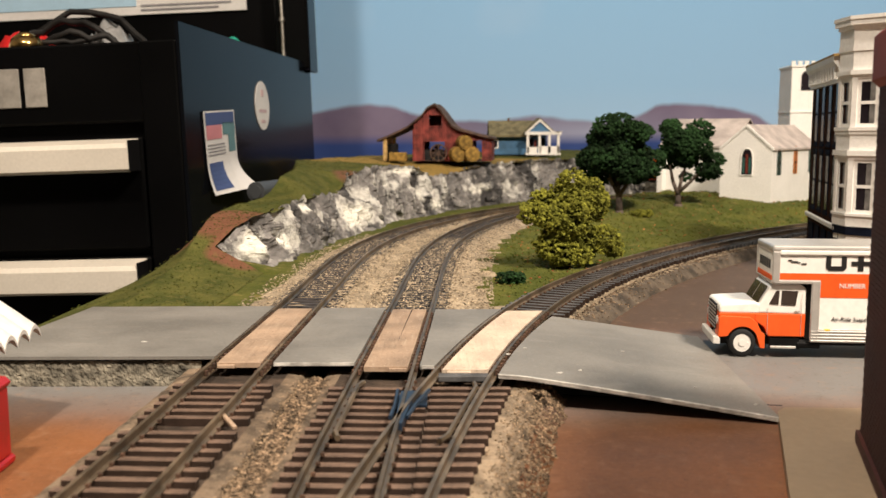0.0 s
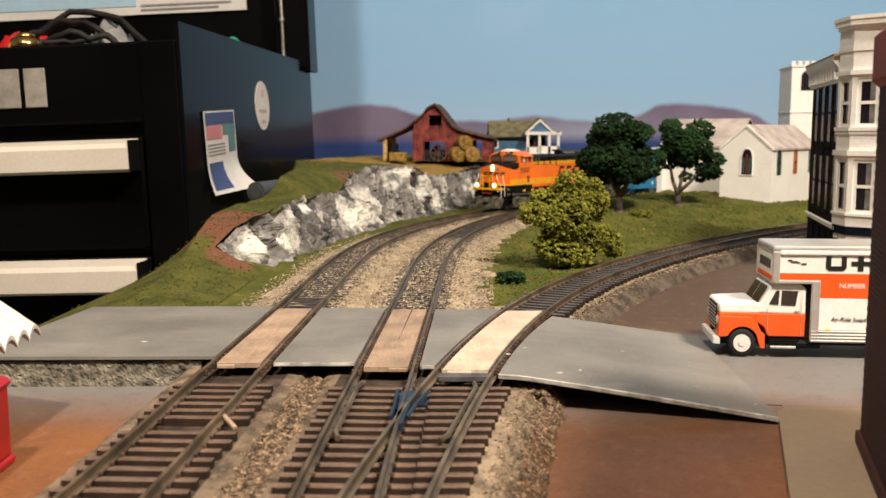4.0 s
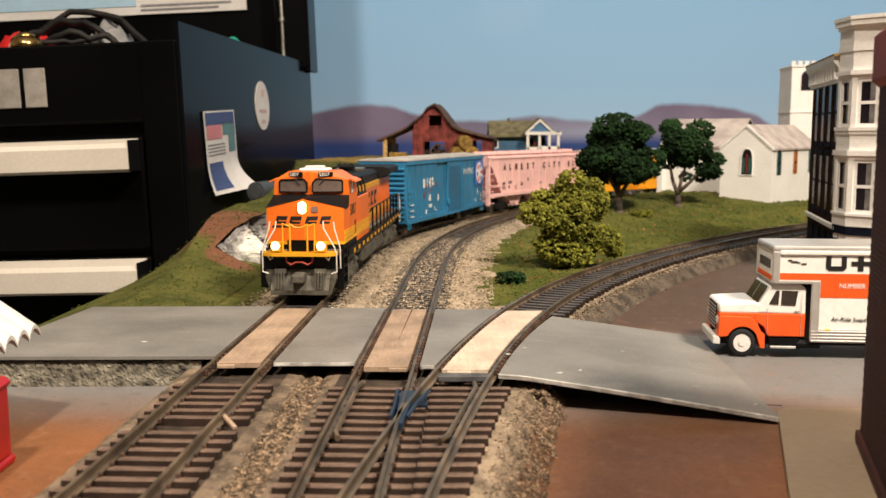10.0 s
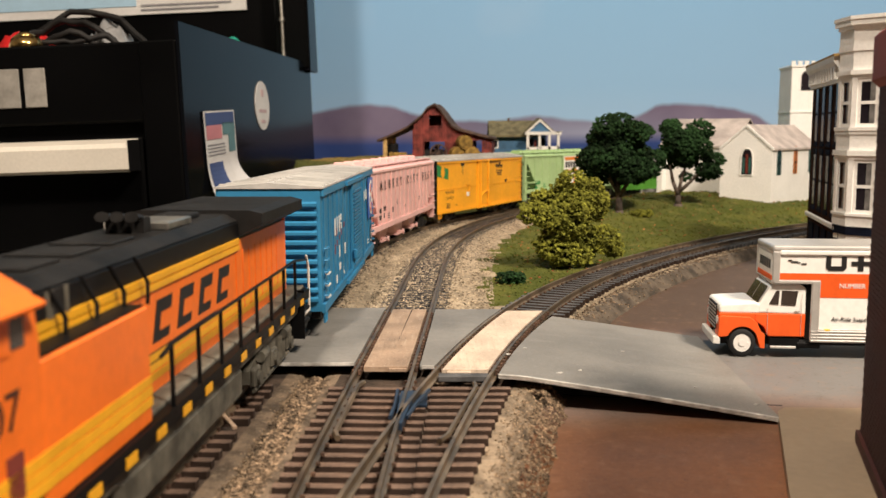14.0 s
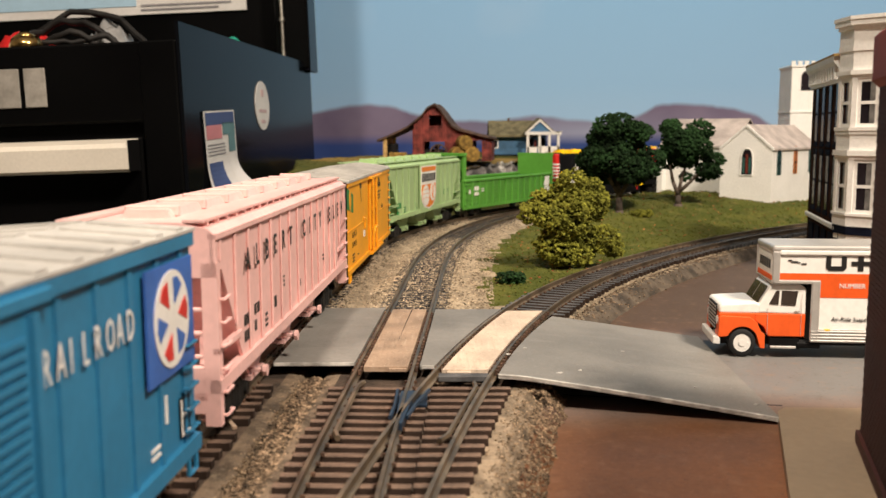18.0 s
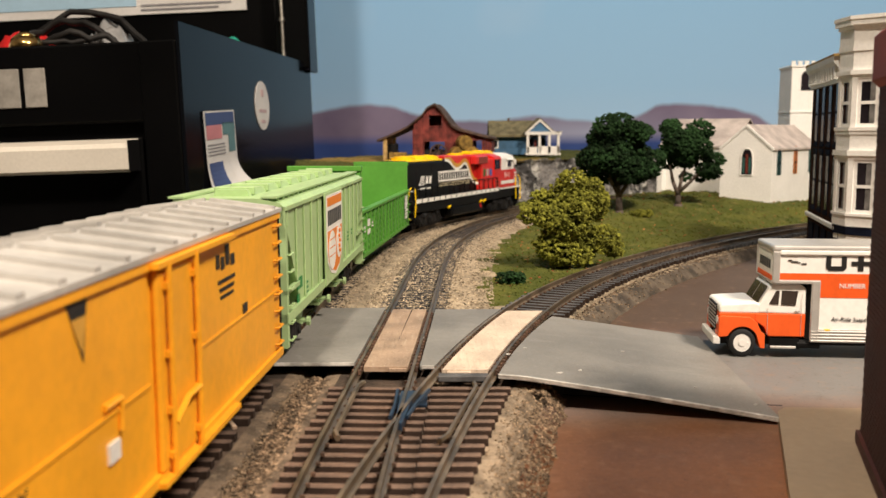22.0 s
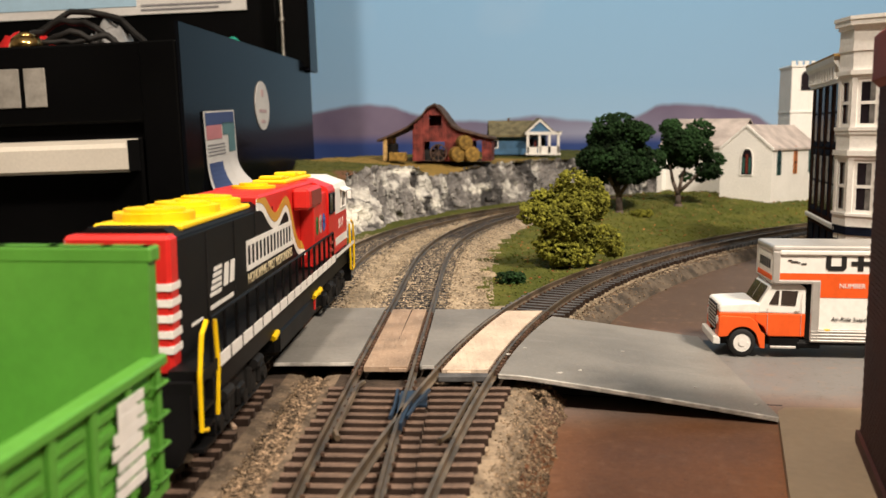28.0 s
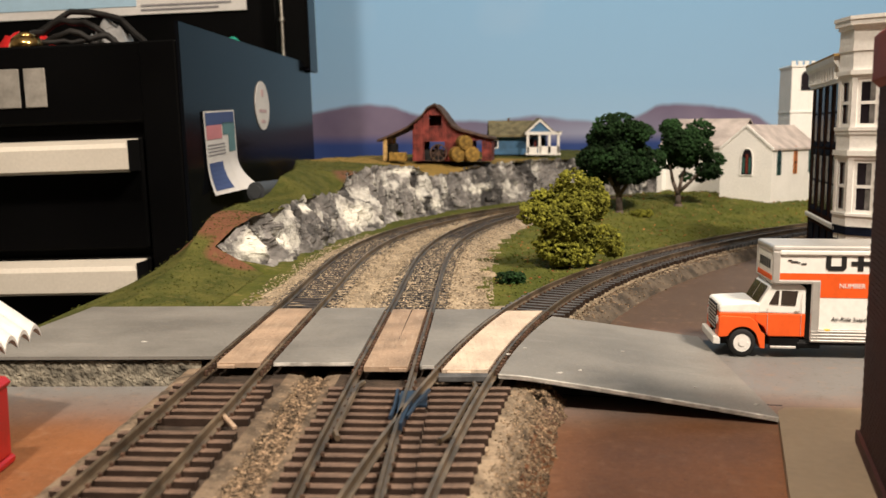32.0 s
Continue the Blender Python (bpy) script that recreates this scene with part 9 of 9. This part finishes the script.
def build_lorry():
    """Faces -x; origin under the front axle on the near side's tyre line."""
    t = thing("removal_lorry", "orange and white model removal lorry with silver-edged box body", "lorry", pose(0.1062, 0.3149, -0.0098, 0, 0, -6) @ Matrix.Diagonal((0.93, 1, 1, 1)))
    W = 22.0
    # box body with its part over the cab
    prof = [(9, 27.2), (9, 38.4), (84, 38.4), (84, 6.0), (23.4, 6.0), (23.4, 27.2)]
    one("box_body", "lorry_white", t, lambda bm: prism(bm, prof, "y", -.5, W + .5), "white box body")
    one("roof_sheet", "lorry_silver", t, lambda bm: soft_prism(bm, [(8.3, 37.0), (8.3, 39.6), (85, 39.6), (85, 37.0)], "y", -1.0, W + 1.0, 1.1, 3), "silver roof with rounded edges")
    for n, y, yo in ((-1, -1.0, -.58), (1, W + .4, W + .48)):
        lo, hi = sorted((y, y + .6))
        one("top_rail", "lorry_white", t, lambda bm: soft_prism(bm, [(11, 36.4), (11, 38.0), (85, 38.0), (85, 36.4)], "y", lo - .25, hi + .25, .35), "white top rail")
        one("side_rail", "lorry_silver", t, lambda bm: prism(bm, [(23, 5.9), (85, 5.9), (85, 10.4), (23, 10.4)], "y", lo, hi))
        for k in range(4):
            one("rail_rib", "lorry_silver", t, lambda bm: soft_prism(bm, [(23, 6.1 + 1.1 * k), (85, 6.1 + 1.1 * k), (85, 6.75 + 1.1 * k), (23, 6.75 + 1.1 * k)], "y", lo - .25, hi + .25, .2, 1))
        one("corner_rail", "lorry_silver", t, lambda bm: soft_prism(bm, [(22.8, 6.0), (26.0, 6.0), (26.0, 27.6), (22.8, 27.6)], "y", lo - .15, hi + .15, .45), "silver corner rail")
        one("corner_rail", "lorry_silver", t, lambda bm: soft_prism(bm, [(8.4, 26.6), (11.2, 26.6), (11.2, 37.6), (8.4, 37.6)], "y", lo - .15, hi + .15, .7, 3), "silver corner rail")
        one("nose_rail", "lorry_silver", t, lambda bm: soft_prism(bm, [(9.2, 26.3), (26.0, 26.3), (26.0, 27.6), (9.2, 27.6)], "y", lo - .1, hi + .1, .35), "silver lower rail")
        for zr in range(9):
            one("rivet", "lorry_silver", t, lambda bm: rod(bm, (25.4, min(lo, hi) - .35, 8.0 + 2.2 * zr), (25.4, max(lo, hi) + .35, 8.0 + 2.2 * zr), .16, 5))
        boxp("orange_band", "lorry_orange", t, 11.2, 84, yo - .04, yo + .06, 27.7, 30.0)
        boxp("orange_band", "lorry_orange", t, 26.0, 84, yo - .04, yo + .06, 21.6, 27.8)
    # over-cab front
    fr = boxp("front_panel", "lorry_white", t, 8.7, 9.0, 1.2, W - 1.2, 29.0, 36.4)
    boxp("front_band", "lorry_orange", fr, 8.5, 8.95, 1.2, W - 1.2, 26.8, 29.0)
    one("front_rail", "lorry_silver", t, lambda bm: soft_prism(bm, [(8.3, 26.2), (9.3, 26.2), (9.3, 27.3), (8.3, 27.3)], "y", -.8, W + .8, .3))
    for i in range(5):
        boxp("front_mark", "ink", fr, 8.55, 8.72, 3.4 + 3.2 * i, 5.6 + 3.2 * i, 31, 34.2)
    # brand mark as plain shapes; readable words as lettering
    yl = -.66
    one("brand_mark", "ink", t, lambda bm: soft_prism(bm, [(27.6, 36.0), (27.6, 32.0), (28.6, 31.0), (33.9, 31.0), (34.9, 32.0), (34.9, 36.0), (33.1, 36.0), (33.1, 32.6), (29.4, 32.6), (29.4, 36.0)], "y", yl - .06, yl + .06, .02, 1))
    for d in ((37.6, 44.2, 32.8, 34.3), (39.9, 41.9, 31.0, 36.0), (47, 48.8, 31, 36), (51.4, 53.2, 31, 36), (47, 53, 32.8, 34.3)):
        boxp("brand_mark", "ink", t, d[0] - 1.0, d[1] - 1.0, yl - .06, yl + .06, d[2], d[3])
    tm = lambda x, z: Matrix(((1, 0, 0, x * MM), (0, 0, -1, (yl - .06) * MM), (0, 1, 0, z * MM), (0, 0, 0, 1)))
    text("lettering", "NUMBER", "lorry_white", t, 2.4, tm(32.6, 25.0), thick=.05)
    text("lettering", "Air-Ride Suspension", "ink", t, 2.1, tm(30.2, 13.4), thick=.05, shear=.2)
    bars(t, [(14, 15.4, 34.3, 34.7), (15.2, 17.4, 33.8, 34.2), (17.4, 18.4, 33.6, 33.9), (18.8, 20.6, 33.1, 33.5)], yl, "ink")
    boxp("marker_lamp", "yellow", t, 28, 30, yl - .45, yl + .2, 9.5, 10.6, bev=.15, label="amber marker lamp")
    # cab: rounded roof, raked windscreen with pillars
    one("cab", "lorry_white", t, lambda bm: soft_prism(bm, [(4.0, 15.6), (4.0, 18.0), (8.4, 25.2), (9.8, 26.0), (19.4, 25.9), (21.4, 24.6), (21.6, 15.2)], "y", .5, W - .5, .7, 3), "white cab with rounded roof")
    one("cab_lower", "lorry_orange", t, lambda bm: soft_prism(bm, [(3.0, 15.5), (21.5, 15.5), (21.3, 7.4), (8.2, 7.4), (6.6, 10.6), (3.0, 13)], "y", .3, W - .3, .35), "orange cab lower half")
    one("bonnet", "lorry_white", t, lambda bm: soft_prism(bm, [(-9.9, 15.4), (-10.1, 17.6), (-9.2, 18.6), (-5, 18.9), (3.2, 19.4), (5.0, 18.8), (5.0, 15.4)], "y", .6, W - .6, .9, 3), "white bonnet with rounded edges")
    one("bonnet_side", "lorry_orange", t, lambda bm: soft_prism(bm, [(-10.0, 11), (-10.0, 15.5), (4.4, 15.5), (4.4, 11)], "y", .5, W - .5, .3), "orange lower bonnet side")
    for ya, yb in ((-.3, 6.4), (W - 6.4, W + .3)):
        arch = [(-1.4 + 5.9 * math.cos(a), 4.9 + 5.9 * math.sin(a)) for a in np.linspace(.5, math.pi - .42, 11)]
        lip = [(-10.2, 7.0), (-10.2, 14.0), (-9.0, 14.6), (1.2, 14.2), (3.6, 12.6), (5.4, 9.2), (6.8, 8.2), (6.9, 3.2), (5.2, 3.2)]
        one("wing", "lorry_orange", t, lambda bm: soft_prism(bm, lip + arch, "y", ya, yb, .22, 2), "orange front wing with flared arch")
        one("wheel_arch", "black_matt", t, lambda bm: prism(bm, [(-9.2, 6.0), (-7.6, 10.4), (2.8, 10.4), (4.6, 6.0)], "y", ya + 1.5, yb - .5))
    boxp("grille", "black_matt", t, -10.6, -9.8, 4.5, W - 4.5, 9, 17.8, label="dark slatted grille")
    for k in range(7):
        boxp("grille_slat", "lorry_silver", t, -10.8, -10.5, 4.3, W - 4.3, 9.3 + 1.25 * k, 9.8 + 1.25 * k)
    one("bumper", "trim_white", t, lambda bm: soft_prism(bm, [(-12.2, 4.6), (-12.2, 7.2), (-10.8, 7.4), (-9.6, 6.6), (-9.6, 4.4)], "y", -.4, W + .4, .3), "white front bumper")
    for y in (2.9, W - 2.9):
        one("headlamp", "trim_white", t, lambda bm: rod(bm, (-10.5, y, 12.6), (-10.0, y, 12.6), 1.5, 16))
    one("windscreen", "window_dark", t, lambda bm: prism(bm, [(4.2, 18.9), (7.8, 24.8), (7.55, 25.0), (3.9, 19.0)], "y", 2.6, W - 2.6), "dark windscreen")
    one("screen_pillar", "lorry_silver", t, lambda bm: wire(bm, [(3.9, 11.0, 18.7), (7.6, 11.0, 24.9)], .22, 5))
    one("wiper", "ink", t, lambda bm: wire(bm, [(4.3, 8, 18.9), (5.2, 5.4, 20.6)], .15, 4))
    for y in (.3, W - .6):
        out = y - .12 if y < 5 else y + .42
        one("door_window", "window_dark", t, lambda bm: prism(bm, [(12.4, 18.6), (17.6, 18.4), (18.4, 23.6), (12.6, 23.7)], "y", y, y + .3), "dark door window")
        one("quarter_window", "window_dark", t, lambda bm: prism(bm, [(8.0, 18.8), (11.4, 18.7), (11.7, 23.7), (10.4, 23.6)], "y", y, y + .3))
        for pts in ([(7.6, out, 8), (7.6, out, 17.6)], [(19.8, out, 8), (19.8, out, 22.5)]):
            one("door_seam", "lorry_silver", t, lambda bm: wire(bm, pts, .1, 4))
        one("door_handle", "lorry_silver", t, lambda bm: wire(bm, [(17.4, out, 16.6), (19.4, out - .2 if y < 5 else out + .2, 16.6)], .2, 5))
        boxp("running_step", "black", t, 8.6, 19.4, y - .2, y + .7, 3.2, 6.8, label="black running board")
        boxp("step_tread", "lorry_silver", t, 8.8, 18.2, y - .9, y + 1.0, 3.3, 4.2, bev=.2)
        one("fuel_tank", "black", t, lambda bm: rod(bm, (18.6, y + 1.2 if y < 5 else y - 1.0, 4.8), (27, y + 1.2 if y < 5 else y - 1.0, 4.8), 1.7, 14))
    boxp("cab_back", "black_matt", t, 21.6, 23.6, 1.6, W - 1.6, 5, 26)
    boxp("chassis", "black_matt", t, -8, 84, 6, W - 6, 3.4, 7.2)
    for x in (-1.4, 62):
        for y in ((0, 3.4), (W - 3.4, W)):
            def tyre(bm):
                pr = [(y[0], 3.2), (y[0], 4.5), (y[0] + .35, 5.0), (y[1] - .35, 5.0), (y[1], 4.5), (y[1], 3.2)]
                rows = [[(x + r * math.cos(a), yy, 5.0 + r * math.sin(a)) for yy, r in pr] for a in np.linspace(0, 2 * math.pi, 33)]
                sheet(bm, rows)
                rod(bm, (x, y[0] + .5, 5.0), (x, y[1] - .5, 5.0), 3.4, 24)
            wv = one("wheel", "tyre", t, tyre, "black rubber tyre", smooth=True)
            ys = y[0] + .1 if y[0] < 5 else y[1] - .3
            one("rim", "trim_white", wv, lambda bm: (rod(bm, (x, ys, 5.0), (x, ys + .35, 5.0), 3.25, 28), rod(bm, (x, ys - .25, 5.0), (x, ys + .55, 5.0), 1.2, 14),
                                                     [rod(bm, (x + 2.2 * math.cos(a), ys - .1, 5.0 + 2.2 * math.sin(a)), (x + 2.2 * math.cos(a), ys + .4, 5.0 + 2.2 * math.sin(a)), .3, 6) for a in np.linspace(0, 5.24, 6)]), "white painted rim with nuts")
    return t


# ---------------------------------------------------------------- put it together
M_SKY = material("print_sky", (0.35, 0.52, 0.66), rough=0.5, var=0.03)
build_room()
build_backdrop()
build_table()
build_road()
build_roadbed()
terrain = build_terrain()
hill = build_hill()
chest = build_tool_chest()
build_chest_clutter(chest)
build_left_front()
build_town_block()
build_near_block()
build_church()
build_barn()
build_house()
build_trees()


SPEED = 77.0     # millimetres a second along the main line, towards the viewer
TRAIN = []       # (vehicle, its length over couplers, turned round)


PARTS_ABOVE = {"side_sheet", "side_rib", "side_sill", "top_chord", "corner_post", "end_sheet", "slope_sheet", "roof", "hatch_trough", "hatch_batten", "running_board", "board_bracket"}


def make_train():
    for fn, L, back in ((build_orange_loco, 234.4, False), (build_boxcar, 193.6, False), (build_pink_hopper, 202.3, False), (build_reefer, 178.2, False),
                        (build_mint_hopper, 185, False), (build_gondola, 183.4, False), (build_red_loco, 246, True)):
        veh = fn()
        if fn is build_orange_loco:
            squeeze(veh, 0.985)
        elif fn is not build_red_loco:
            broaden(veh, 1.075)
        if fn in (build_pink_hopper, build_mint_hopper):
            lower_hood(veh, PARTS_ABOVE, 14.0, 0.955)
        TRAIN.append((veh, L, back))


# how the leading vehicles sit on the rails: to their left in millimetres, turned in degrees
SEAT = {0: (0.2, -0.06), 1: (1.4, 0.9)}


def motions():
    """The train runs along the main line at an even pace; bogies swing and wheels turn with it."""
    s = 342.9      # where the train begins at 9 s
    for place, (veh, L, back) in enumerate(TRAIN):
        aside, turned = SEAT.get(place, (0.0, 0.0))
        mid = s + L / 2 + (7.5 if back else 0)
        s += L
        mine = [(b, x) for b, v, x in BOGIES if v is veh]
        base = max(abs(x) for _, x in mine)
        rows, swing = [], {b.name: [] for b, _ in mine}
        for k in range(0, 65):
            tt = k * .5
            c = mid - SPEED * (tt - 9)
            xa, ya, _ = LINE_A.at(c - base)
            xb, yb, _ = LINE_A.at(c + base)
            ang = math.degrees(math.atan2(ya - yb, xa - xb)) + (180 if back else 0)
            rows.append((tt, pose((xa + xb) / 2 * MM, (ya + yb) / 2 * MM, 0, 0, 0, ang) @ pose(0, aside * MM, 0, 0, 0, turned)))
            for b, x in mine:
                th = LINE_A.at(c - (x if not back else -x))[2]
                along = math.degrees(math.atan2(-math.cos(th), -math.sin(th))) + (180 if back else 0)
                d = (along - ang + 180) % 360 - 180
                swing[b.name].append((tt, pose(x * MM, 0, 0, 0, 0, d)))
        walk(veh, rows)
        for b, x in mine:
            walk(b, swing[b.name][::2])
        for w, v, r in WHEELS:
            if v is veh:
                x0, z0 = w.matrix_basis.translation.x, w.matrix_basis.translation.z
                step = math.degrees(SPEED * .1 / r) * (-1 if back else 1)
                walk(w, [(k * .1, pose(x0, 0, z0, 0, (step * k) % 360, 0)) for k in range(321)])


make_train()
build_lorry()
build_tracks()
build_stones(terrain)
build_turf(terrain, hill)
motions()
